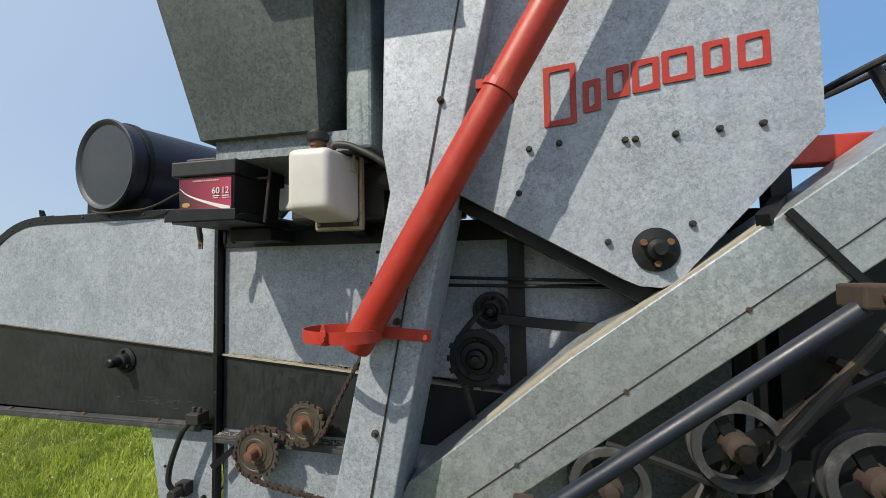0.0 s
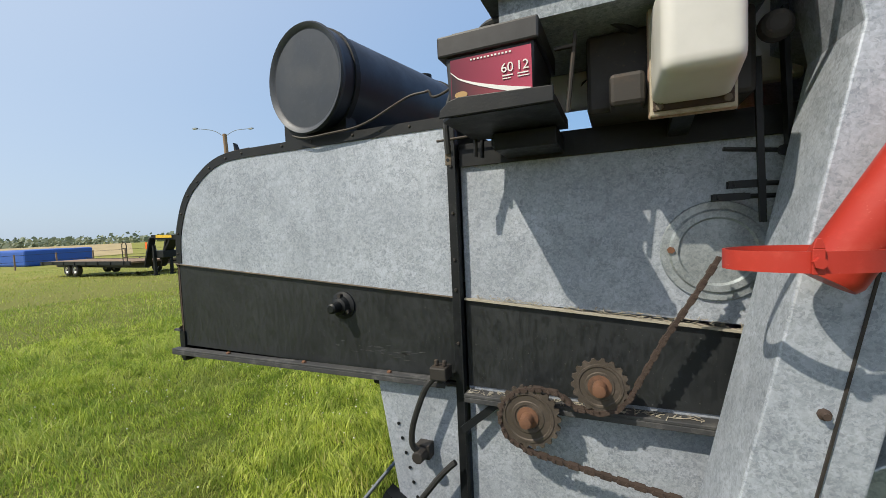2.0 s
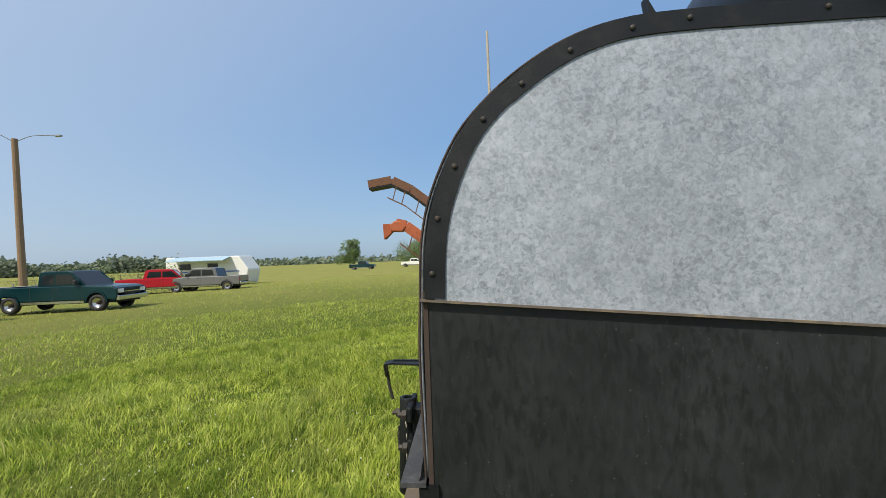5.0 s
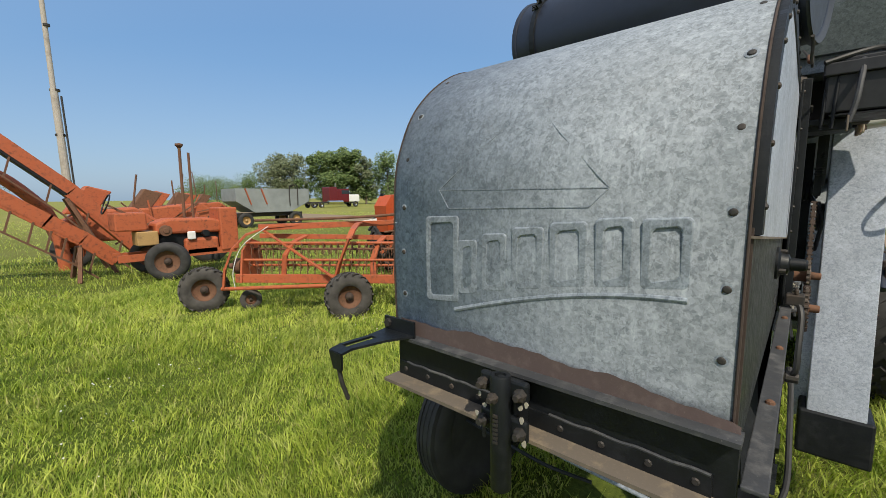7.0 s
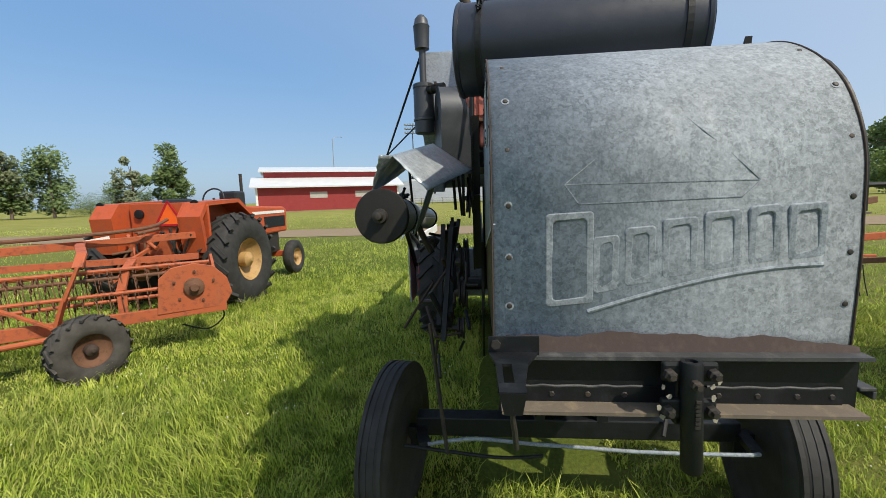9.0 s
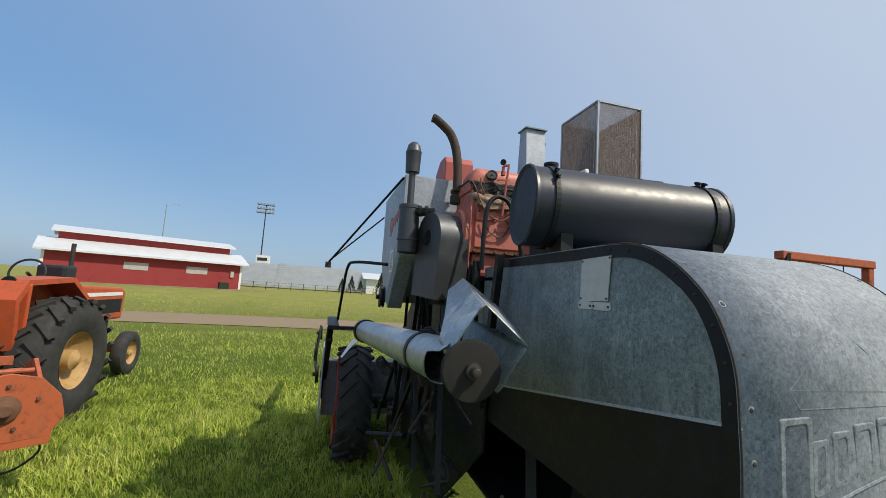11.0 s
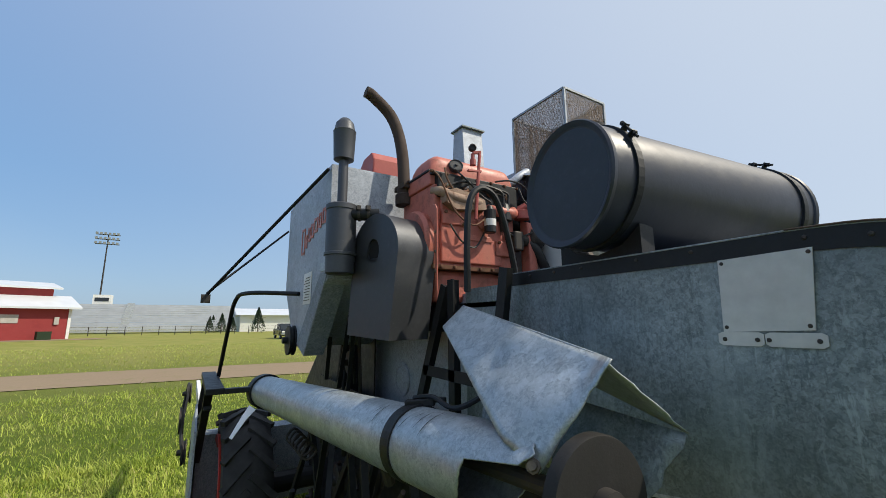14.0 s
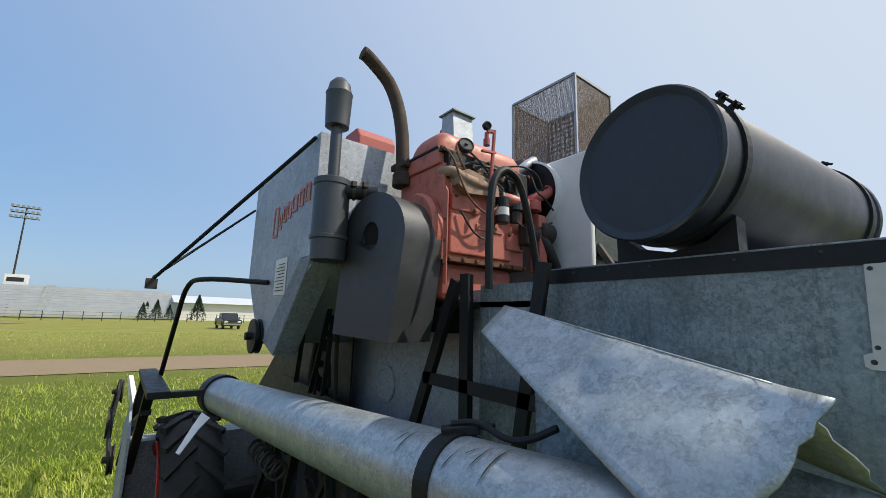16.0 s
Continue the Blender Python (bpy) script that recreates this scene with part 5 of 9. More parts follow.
    studs("bolt", RUST, combine, [((1.762, 0.31 + 0.075 * k, 2.098), (-1, 0, 0)) for k in range(7)] + [((1.765, 0.27 + 0.09 * k, 2.556), (-1, 0, 0)) for k in range(7)] + [((1.748, y, z), (-1, 0, 0)) for y, z in ((0.64, 2.31), (0.74, 2.36), (0.34, 2.19), (0.42, 2.24))], [(0, 0.009), (0.009, 0.009), (0.012, 0.005)], 6)
    part("governor_column", MB().prism([(1.70, 2.08), (1.77, 2.08), (1.77, 2.38), (1.71, 2.36)], "y", 0.20, 0.255), ENGINE_RED, combine, "red bracket column", bevel=0.008)
    part("ignition_coil", MB().lathe((1.74, 0.265, 2.38), (0, 0, 1), [(0, 0.042), (0.045, 0.042), (0.05, 0.03), (0.055, 0.012)], 18), RED_DULL, combine, "red round cap", smooth=True)
    part("water_pump", MB().lathe((1.86, 0.16, 2.36), (0, 1, 0), [(0, 0.07), (0.05, 0.07), (0.06, 0.05), (0.13, 0.06)], 20), STEEL, combine, "oily water pump", smooth=True)
    part("alternator", MB().lathe((1.74, 0.14, 2.28), (0, 1, 0), [(0, 0.045), (0.01, 0.055), (0.09, 0.055), (0.1, 0.04)], 18).box(1.72, 1.76, 0.15, 0.23, 2.20, 2.24), STEEL, combine, "greasy generator", smooth=True)
    part("thermostat_elbow", MB().pipe([(1.78, 0.28, 2.42), (1.74, 0.22, 2.46), (1.74, 0.14, 2.50), (1.78, 0.09, 2.56)], 0.026, 10), RED_DULL, combine, "red coolant elbow", smooth=True)
    W = [([(1.76, 0.80, 2.56), (1.72, 0.78, 2.50), (1.70, 0.72, 2.36), (1.70, 0.62, 2.30), (1.71, 0.54, 2.34), (1.74, 0.50, 2.40)], RUST), ([(1.76, 0.66, 2.58), (1.72, 0.62, 2.52), (1.72, 0.56, 2.47), (1.73, 0.48, 2.44)], HOSE),
         ([(1.74, 0.72, 2.30), (1.73, 0.66, 2.22), (1.735, 0.58, 2.20), (1.735, 0.52, 2.28)], HOSE), ([(1.72, 0.30, 2.55), (1.70, 0.28, 2.47), (1.70, 0.22, 2.44), (1.71, 0.14, 2.40)], HOSE),
         ([(1.74, 0.44, 2.56), (1.71, 0.36, 2.57), (1.71, 0.26, 2.55), (1.73, 0.18, 2.46)], HOSE), ([(1.72, 0.40, 2.30), (1.70, 0.34, 2.27), (1.70, 0.24, 2.30), (1.72, 0.14, 2.34)], STEEL)]
    for pts, mt in W:
        part("wire", MB().pipe(pts, 0.0045, 6), mt, combine, "loose looping wire")
    part("oil_filter", MB().lathe((1.715, 0.50, 2.275), (0, 0, 1), [(0, 0.026), (0.004, 0.03), (0.035, 0.03)], 18), DARK_PLASTIC, combine, "dark spin-on oil filter")
    part("filter_band", MB().lathe((1.715, 0.50, 2.31), (0, 0, 1), [(0, 0.0305), (0.035, 0.0305)], 18), WHITE, combine, "white band of the oil filter")
    part("filter_top", MB().lathe((1.715, 0.50, 2.345), (0, 0, 1), [(0, 0.031), (0.045, 0.031), (0.05, 0.02), (0.07, 0.012)], 18), BLACK, combine)
    di = MB().lathe((1.74, 0.39, 2.30), (0, 0, 1), [(0, 0.02), (0.05, 0.025), (0.055, 0.042), (0.10, 0.042), (0.14, 0.03), (0.15, 0.02)], 18)
    for k in range(5):
        a = 2 * math.pi * k / 5
        di.cyl((1.74 + 0.028 * math.cos(a), 0.39 + 0.028 * math.sin(a), 2.43), (1.74 + 0.028 * math.cos(a), 0.39 + 0.028 * math.sin(a), 2.47), 0.008, 8)
    part("distributor", di, DARK_PLASTIC, combine, "black distributor cap")
    for k in range(5):
        a = 2 * math.pi * k / 5
        x0, y0 = 1.74 + 0.028 * math.cos(a), 0.39 + 0.028 * math.sin(a)
        part("spark_lead", MB().pipe([(x0, y0, 2.47), (x0, y0 + 0.02, 2.505), (1.735, 0.42 + 0.05 * k, 2.525), (1.745, 0.44 + 0.07 * k, 2.495)], 0.006, 6), HOSE, combine)
    part("carburettor", MB().box(1.69, 1.75, 0.30, 0.36, 2.20, 2.30).lathe((1.72, 0.26, 2.26), (0, 1, 0), [(0, 0.03), (0.04, 0.03)], 14), STEEL, combine, "greasy carburettor", bevel=0.008)
    part("fuel_pipe", MB().pipe([(1.76, 0.55, 2.38), (1.72, 0.57, 2.42), (1.72, 0.62, 2.47), (1.72, 0.70, 2.46), (1.73, 0.74, 2.52), (1.75, 0.74, 2.58)], 0.005, 6), RUST, combine)
    part("dip_pipe", MB().cyl((1.70, 0.598, 2.33), (1.70, 0.565, 2.685), 0.008, 8).bar((1.70, 0.56, 2.68), (1.71, 0.60, 2.675), 0.014, 0.014).lathe((1.715, 0.598, 2.61), (0, 0, 1), [(0, 0.015), (0.03, 0.015), (0.032, 0.01), (0.06, 0.01)], 12).bar((1.70, 0.56, 2.58), (1.70, 0.64, 2.57), 0.014, 0.009), RED_DULL, combine, "red upright pipe with valve")
    part("gauge", MB().lathe((1.72, 0.60, 2.70), (-1, 0.2, 0), [(0, 0.019), (0.02, 0.019), (0.022, 0.014), (0.016, 0.012), (0.016, 0.004)], 18), BLACK, combine)
    part("hoop_guard", MB().pipe([(1.49, 0.80, 1.96), (1.49, 0.80, 2.12), (1.49, 0.792, 2.28), (1.49, 0.772, 2.36), (1.49, 0.735, 2.398), (1.49, 0.70, 2.402), (1.49, 0.655, 2.38), (1.49, 0.615, 2.31), (1.49, 0.57, 2.16), (1.49, 0.535, 1.98)], 0.014, 10), BLACK, combine, "black bent pipe hoop guard")
    ex = MB().pipe([(2.07, 0.80, 2.48), (2.08, 0.80, 2.60), (2.10, 0.80, 2.75), (2.13, 0.815, 2.90), (2.155, 0.86, 3.02), (2.17, 0.96, 3.11), (2.17, 1.0, 3.125)], 0.033, 16)
    part("exhaust_pipe", ex, DARK_RUST, combine, "rusty curved exhaust stack", smooth=True)
    part("exhaust_elbow", MB().lathe((2.07, 0.80, 2.46), (0, 0, 1), [(0, 0.05), (0.06, 0.05), (0.065, 0.04), (0.1, 0.04)], 16).box(2.01, 2.13, 0.765, 0.835, 2.545, 2.575), DARK_RUST, combine, "rusty exhaust elbow with a bolted flange", bevel=0.004)
    # fan, radiator hose
    part("fan_shroud", MB().lathe((1.87, 0.10, 2.51), (0, 1, 0), [(0, 0.19), (0.04, 0.19), (0.044, 0.178), (0.01, 0.175)], 40), WHITE, combine, "round fan shroud on the radiator", smooth=True)
    # flat black disc; the shade inside the fan opening is its colour
    part("opening_disc", MB().lathe((1.87, 0.10, 2.51), (0, 1, 0), [(0, 0.176), (0.03, 0.176)], 40), BLACK, combine, "black disc for the shaded fan opening")
    fan = MB()
    for k in range(6):
        a = 2 * math.pi * k / 6
        c = Vector((1.87, 0.17, 2.51))
        d = Vector((math.cos(a), 0, math.sin(a)))
        fan.bar(c + d * 0.03, c + d * 0.14, 0.05, 0.004, (math.sin(a) * 0.7, 0.7, -math.cos(a) * 0.7))
    fan.lathe((1.87, 0.12, 2.51), (0, 1, 0), [(0, 0.03), (0.12, 0.03)], 12)
    part("fan", fan, BLACK, combine, "black engine fan")
    part("radiator_hose", MB().pipe([(1.80, 0.32, 2.30), (1.72, 0.22, 2.24), (1.70, 0.15, 2.12), (1.74, 0.08, 2.06)], 0.026, 12), HOSE, combine, "thick black radiator hose", smooth=True)
    part("radiator_hose", MB().pipe([(1.92, 0.30, 2.60), (1.88, 0.22, 2.63), (1.86, 0.16, 2.68), (1.88, 0.08, 2.73)], 0.024, 12), GALV, combine, "upper radiator pipe", smooth=True)
    # air cleaner
    ac = MB().lathe((2.06, 1.145, 2.07), (0, 0, 1), [(0, 0.06), (0.004, 0.068), (0.085, 0.07), (0.088, 0.077), (0.10, 0.077), (0.103, 0.072), (0.31, 0.072), (0.313, 0.076), (0.335, 0.076), (0.34, 0.07), (0.345, 0.024), (0.57, 0.024), (0.575, 0.05), (0.72, 0.056), (0.725, 0.058), (0.735, 0.052), (0.77, 0.045), (0.795, 0.025), (0.80, 0.005)], 28)
    part("air_cleaner", ac, GUARD, combine, "tall black oil-bath air cleaner with domed cap", smooth=True)
    ip = part("intake_pipe", MB().cyl((2.02, 1.11, 2.36), (1.96, 0.99, 2.36), 0.03, 16), BLACK, combine, "short black intake pipe", smooth=True)
    for q in ((2.005, 1.08, 2.36), (1.985, 1.04, 2.36)):
        part("hose_clamp", MB().lathe(q, (-0.45, -0.9, 0), [(0, 0.034), (0.012, 0.034)], 18).box(q[0] - 0.04, q[0] - 0.02, q[1], q[1] + 0.02, 2.375, 2.395), STEEL, ip, "bright hose clamp")
    # belt guard, turned a little towards the rear
    turn = Matrix.Translation((1.90, 1.035, 2.165)) @ Matrix.Rotation(radians(13), 4, "Z")
    R = 0.178
    g = [(R * math.cos(radians(192 - k * 5.0)), R * math.sin(radians(192 - k * 5.0))) for k in range(41)]
    g += [(0.21, -0.38), (-0.12, -0.40)]
    n = len(g)
    hole = [(0.01 + 0.047 * math.cos(radians(192 - k * 360 / n)), 0.002 + 0.058 * math.sin(radians(192 - k * 360 / n))) for k in range(n)]
    shell = MB().prism(g, "y", -0.225, -0.012)
    rim = MB().ring(g, hole, "y", -0.012, 0.0)
    for m in (shell, rim):
        m.v = [tuple(turn @ Vector(p)) for p in m.v]
    gb = part("belt_guard", shell, GUARD, combine, "black sheet belt guard with rounded top", smooth=True)
    part("guard_face", rim, GUARD, gb, "black guard face with a round hole")
    # black disc behind the hole, coloured as the shade within the guard
    well = MB().lathe((0.01, -0.0115, 0.002), (0, 1, 0), [(0, 0.07), (0.0005, 0.07)], 24)
    well.v = [tuple(turn @ Vector(p)) for p in well.v]
    part("guard_hole", well, HOLE_SHADE, gb)
    lip = MB().prism([(1.72, 2.36), (1.735, 2.385), (1.78, 2.39), (1.80, 2.36), (1.745, 2.27), (1.738, 2.0), (1.72, 1.98)], "y", 0.80, 0.806)
    part("guard_bracket", lip, ENGINE_RED, combine, "red edge bracket of the belt guard", bevel=0.002)
    studs("bolt", CHAFF, gb, [((1.735, 0.805, 2.25 - 0.09 * k), (-1, 0.3, 0)) for k in range(3)], [(0, 0.008), (0.006, 0.008), (0.009, 0.004)], 6)
    # chute guard under the bin, left
    part("elevator_boot", MB().prism([(2.15, 2.10), (2.30, 2.10), (2.78, 1.72), (2.58, 1.66)], "y", 1.06, 1.175), GALV_DARK, combine, "dull galvanised sloping trough under the bin", bevel=0.006)
    part("trough_cap", MB().prism([(2.15, 2.105), (2.30, 2.105), (2.32, 2.15), (2.13, 2.15)], "y", 1.06, 1.175), GALV_LIGHT, combine, "bare metal cap of the trough")
    for a, b in (((2.62, 1.0, 2.02), (2.78, 0.98, 1.50)), ((2.42, 0.95, 1.98), (2.72, 0.92, 1.45)), ((2.52, 0.9, 1.9), (2.60, 0.9, 1.45))):
        part("lever", MB().bar(a, b, 0.025, 0.012), BLACK, combine, "black control lever bar", bevel=0.002)
    part("deck_beam", MB().box(1.75, 3.0, 0.64, 0.76, 1.80, 1.90), BLACK, combine, "black deck beam under the engine", bevel=0.006)
    part("beam_rod", MB().cyl((2.05, 0.79, 1.87), (2.25, 0.79, 1.88), 0.012, 10), STEEL, combine, "worn steel rod under the engine")
    # added plate: black in place of the shaded gap behind the levers
    part("lever_backing", MB().box(2.72, 3.0, 0.68, 0.69, 1.35, 2.0), BLACK, combine, "black plate added to darken the gap behind the levers")
    rnd = random.Random(21)
    for k in range(7):
        x = 2.66 + 0.05 * k
        a = Vector((x, 0.80 + 0.02 * (k % 5), 1.42 + 0.05 * (k % 3)))
        b = a + Vector((rnd.uniform(-0.12, 0.12), rnd.uniform(-0.04, 0.1), rnd.uniform(0.35, 0.55)))
        part("control_lever", MB().cyl(a, b, rnd.uniform(0.007, 0.016), 8), STEEL if k % 4 == 0 else BLACK, combine, "black control lever rod")
    part("lever_quadrant", MB().lathe((2.70, 0.86, 1.60), (0, 1, 0), [(0, 0.06), (0.01, 0.07), (0.012, 0.02), (0.04, 0.02)], 20), STEEL, combine, "iron lever quadrant")
    part("round_cover", MB().lathe((2.46, YL - 0.124, 1.51), (0, 1, 0), [(0, 0.10), (0.008, 0.10), (0.012, 0.09), (0.012, 0.075), (0.006, 0.07)], 36), GALV, combine, "round inspection cover")


def build_left():
    # return tube along the left side, strap, torn end and flap
    a, b = Vector((0.73, 1.161, 1.549)), Vector((3.05, 1.285, 1.42))
    d = (b - a).normalized()
    L = (b - a).length
    tb = MB()
    e1 = d.cross(Vector((0, 0, 1))).normalized()
    e2 = e1.cross(d)
    R = 0.093
    n = 40
    rnd = random.Random(12)
    seg = 72
    for k in range(seg + 1):
        deg = 360 * k / seg
        w = math.radians(deg)
        if 60 < deg <= 146:
            s0 = -0.03 + 0.09 * abs(deg - 130) / 60
        elif deg <= 152:
            s0 = 0.075
        else:
            s0 = 0.135 + 0.035 * math.sin(radians(deg - 150)) + 0.025 * max(0, math.sin(radians(2 * deg - 400)))
        s0 += rnd.uniform(-0.0025, 0.0025)
        for i in range(n + 1):
            q = a + d * (s0 + (L - s0) * (i / n) ** 1.6)
            r = R + (0.004 * math.sin(3 * w + 1) if i == 0 else 0)
            tb.v.append(q + (e1 * math.cos(w) + e2 * math.sin(w)) * r)
    for k in range(seg):
        for i in range(n):
            tb.f.append((k * (n + 1) + i, k * (n + 1) + i + 1, (k + 1) * (n + 1) + i + 1, (k + 1) * (n + 1) + i))
    ob = part("return_tube", tb, GALV_LIGHT, combine, "dented galvanised auger tube along the side", smooth=True)
    so = ob.modifiers.new("thickness", "SOLIDIFY")
    so.thickness = 0.003
    s0 = a + d * ((1.19 - a.x) / d.x)
    sm = MB().lathe(s0 - d * 0.022, d, [(0, R + 0.001), (0.001, R + 0.005), (0.043, R + 0.005), (0.044, R + 0.001)], 36)
    band = part("tube_strap", sm, BLACK, ob, "dark steel strap with bolted clamp", smooth=False)
    top = s0 + Vector((0, -0.012, R + 0.006))
    part("strap_buckle", MB().bar(top + Vector((0.03, 0.03, -0.004)), top + Vector((-0.02, -0.035, 0.006)), 0.03, 0.022).bar(top + Vector((0.02, -0.01, 0.008)), top + Vector((-0.05, -0.05, 0.012)), 0.018, 0.014), BLACK, band, bevel=0.004)
    part("strap_lever", MB().pipe([top + Vector((0.02, 0.01, 0.012)), top + Vector((-0.03, -0.02, 0.02)), top + Vector((-0.10, -0.03, 0.004)), top + Vector((-0.15, -0.04, 0.012)), top + Vector((-0.20, -0.06, 0.04))], 0.007, 8), BLACK, band, "bent black clamp lever", smooth=True)
    # scuffs round the tube beside the strap
    for s1, w0, w1, wd in ((0.30, 95, 150, 0.004), (0.335, 100, 140, 0.003), (0.55, 105, 150, 0.004), (0.57, 112, 135, 0.004), (0.36, 108, 122, 0.003), (0.40, 120, 150, 0.003)):
        sc = MB()
        m = 10
        for j in range(m + 1):
            w = math.radians(w0 + (w1 - w0) * j / m)
            for o in (-0.5, 0.5):
                taper = math.sin(math.pi * (j + 0.3) / (m + 0.6))
                q = a + d * (s1 + 0.02 * j / m + o * wd * taper)
                sc.v.append(q + (e1 * math.cos(w) + e2 * math.sin(w)) * (R + 0.0025))
        for j in range(m):
            sc.f.append((2 * j, 2 * j + 1, 2 * j + 3, 2 * j + 2))
        part("scuff_mark", sc, STEEL, ob, "dark scuff in the zinc")
    part("front_collar", MB().lathe(b - d * 0.05, d, [(0, R + 0.012), (0.10, R + 0.012), (0.11, R - 0.02)], 30), BLACK, combine, "black collar of the tube")
    # end disc with hub
    c = Vector((0.635, 1.145, 1.55))
    ax = Vector((-1, 0.05, 0.05)).normalized()
    en = part("end_disc", MB().lathe(c, ax, [(-0.022, 0.104), (-0.019, 0.107), (0, 0.1065), (0.006, 0.104), (0.007, 0.098)], 72), DISC, combine, "worn dark disc closing the tube", smooth=True)
    part("end_hub", MB().lathe(c + ax * 0.008, ax, [(0, 0.03), (0.02, 0.028), (0.022, 0.018), (0.05, 0.016), (0.053, 0.01)], 14), STEEL, en, smooth=True)
    part("auger_shaft", MB().cyl((0.65, 1.147, 1.55), (1.3, 1.18, 1.52), 0.018, 12), STEEL, combine)
    # bent sheet flap over the torn end
    rnd = random.Random(31)

    def creased(e0, e1, N, M, out, lump, ragged):
        """A dented sheet between two polylines, its last edge torn."""
        G = MB()
        out = Vector(out)

        def along(line, u):
            line = [Vector(p) for p in line]
            L = [(q - p).length for p, q in zip(line[:-1], line[1:])]
            t = u * sum(L)
            for p, q, l in zip(line[:-1], line[1:], L):
                if t <= l + 1e-9:
                    return p.lerp(q, t / l)
                t -= l
            return line[-1]
        for i in range(N + 1):
            for k in range(M + 1):
                u, v = i / N, k / M
                q = along(e0, u).lerp(along(e1, u), v)
                inside = min(1, 5 * u) * min(1, 5 * (1 - u)) * min(1, 5 * v) * min(1, 5 * (1 - v))
                q += out * (lump * inside * (math.sin(5.1 * u + 2.2 * v) * math.sin(6.3 * v + 0.7) + 0.5 * math.sin(13 * u - 5 * v) + rnd.uniform(-0.2, 0.2)))
                if i == N:
                    q += (along(e0, 0.9) - along(e0, 1)).normalized() * ragged * rnd.uniform(-0.3, 1)
                G.v.append(q)
        for i in range(N):
            for k in range(M):
                G.f.append((i * (M + 1) + k, (i + 1) * (M + 1) + k, (i + 1) * (M + 1) + k + 1, i * (M + 1) + k + 1))
        return G

    def folded(a, b, M):
        """Two creased sheets joined along the last edge of one and the first of the other."""
        n = len(a.v) - (M + 1)
        a.f += [tuple(i + n for i in f) for f in b.f]
        a.v = a.v[:n] + b.v
        ob = part("bent_flap", a, GALV_LIGHT, combine, "creased bent sheet-metal flap", smooth=True)
        ob.modifiers.new("thickness", "SOLIDIFY").thickness = 0.003
        return ob
    P1, P2, CT, CL, P3, P4, P6, PR = (1.228, 1.0, 1.894), (1.245, 1.068, 1.828), (0.945, 1.047, 1.838), (1.0, 1.15, 1.72), (0.774, 1.233, 1.632), (0.703, 1.211, 1.588), (0.656, 1.097, 1.782), (0.602, 1.136, 1.779)
    fl = folded(creased([P1, CT], [P2, CL], 10, 14, (0.3, 0.9, 0.4), 0.0012, 0.0), creased([CT, P6, PR], [CL, P3, P4], 18, 14, (0.3, 0.9, 0.4), 0.0045, 0.008), 14)
    P7, P8 = (0.587, 0.955, 1.643), (0.662, 1.03, 1.465)
    # lower flap's shaded inside is coloured in with the darker grimy sheet
    for e0, e1 in (([P1, P6], [(1.19, 0.80, 1.752), P7]), ([(1.15, 0.98, 1.70), (0.588, 0.957, 1.641)], [(1.10, 1.04, 1.52), P8])):
        lower = part("bent_flap", creased(e0, e1, 12, 8, (-0.2, -0.6, 0.5), 0.0035, 0.01), GALV_LIGHT if e0[0] == P1 else GALV_GRIME_SHADE, combine, "creased bent sheet-metal flap", smooth=True)
        lower.modifiers.new("thickness", "SOLIDIFY").thickness = 0.003
    part("flap_bolt", MB().lathe((0.712, 1.214, 1.60), (-0.6, 0.9, 0.4), [(0, 0.013), (0.006, 0.013), (0.007, 0.009), (0.016, 0.008)], 8), CHAFF, fl, "straw-crusted bolt")
    # black angle-iron stand beside the hood
    for p, q in (((1.615, 0.80, 2.02), (1.608, 0.80, 1.20)), ((1.263, 0.80, 2.03), (1.42, 0.80, 1.20)), ((1.67, 0.80, 2.0), (2.0, 0.80, 1.25)), ((1.85, 0.80, 1.63), (1.22, 0.80, 1.62))):
        w = 0.045
        part("stand_bar", MB().bar(p, q, w, 0.008, (0, 1, 0)).bar((p[0], p[1] - 0.02, p[2]), (q[0], q[1] - 0.02, q[2]), 0.006, 0.04, (0, 1, 0)), BLACK, combine, "black angle-iron stand bar")
    # rods from the bin to a hanging lamp bracket
    part("outrigger_rod", MB().cyl((2.20, 1.18, 2.64), (3.06, 1.66, 2.02), 0.009, 8), BLACK, combine, "thin black rod running out from the bin")
    part("outrigger_rod", MB().cyl((3.2, 1.18, 2.50), (3.07, 1.66, 2.03), 0.007, 8), BLACK, combine, "thin black rod running out from the bin")
    part("rod_tip", MB().box(3.03, 3.09, 1.64, 1.69, 1.97, 2.02), STEEL, combine)
    # driver platform ahead of the wheel
    part("platform_rail", MB().pipe([(2.75, 1.18, 2.02), (3.1, 1.42, 2.04), (3.3, 1.48, 2.0), (3.45, 1.5, 1.80), (3.7, 1.52, 1.46)], 0.014, 8), BLACK, combine, "black bent handrail")
    part("platform", MB().box(3.0, 4.05, 1.52, 1.62, 1.43, 1.465).box(3.0, 3.05, 1.28, 1.52, 1.43, 1.46), BLACK, combine, "black platform deck edge", bevel=0.004)
    for a, b in (((3.35, 1.585, 1.43), (4.6, 1.60, 0.45)), ((3.9, 1.585, 1.43), (5.0, 1.62, 0.6)), ((4.7, 1.60, 0.95), (3.5, 1.58, 1.28))):
        part("platform_strut", MB().bar(a, b, 0.05, 0.03), BLACK, combine, "black steel strut", bevel=0.003)
    part("header_pulley", MB().lathe((5.24, 1.70, 0.89), (0, 1, 0), [(0, 0.13), (0.012, 0.13), (0.016, 0.11), (0.03, 0.11), (0.034, 0.13), (0.046, 0.13)], 28), STEEL, combine, "rusty belt pulley", smooth=True)
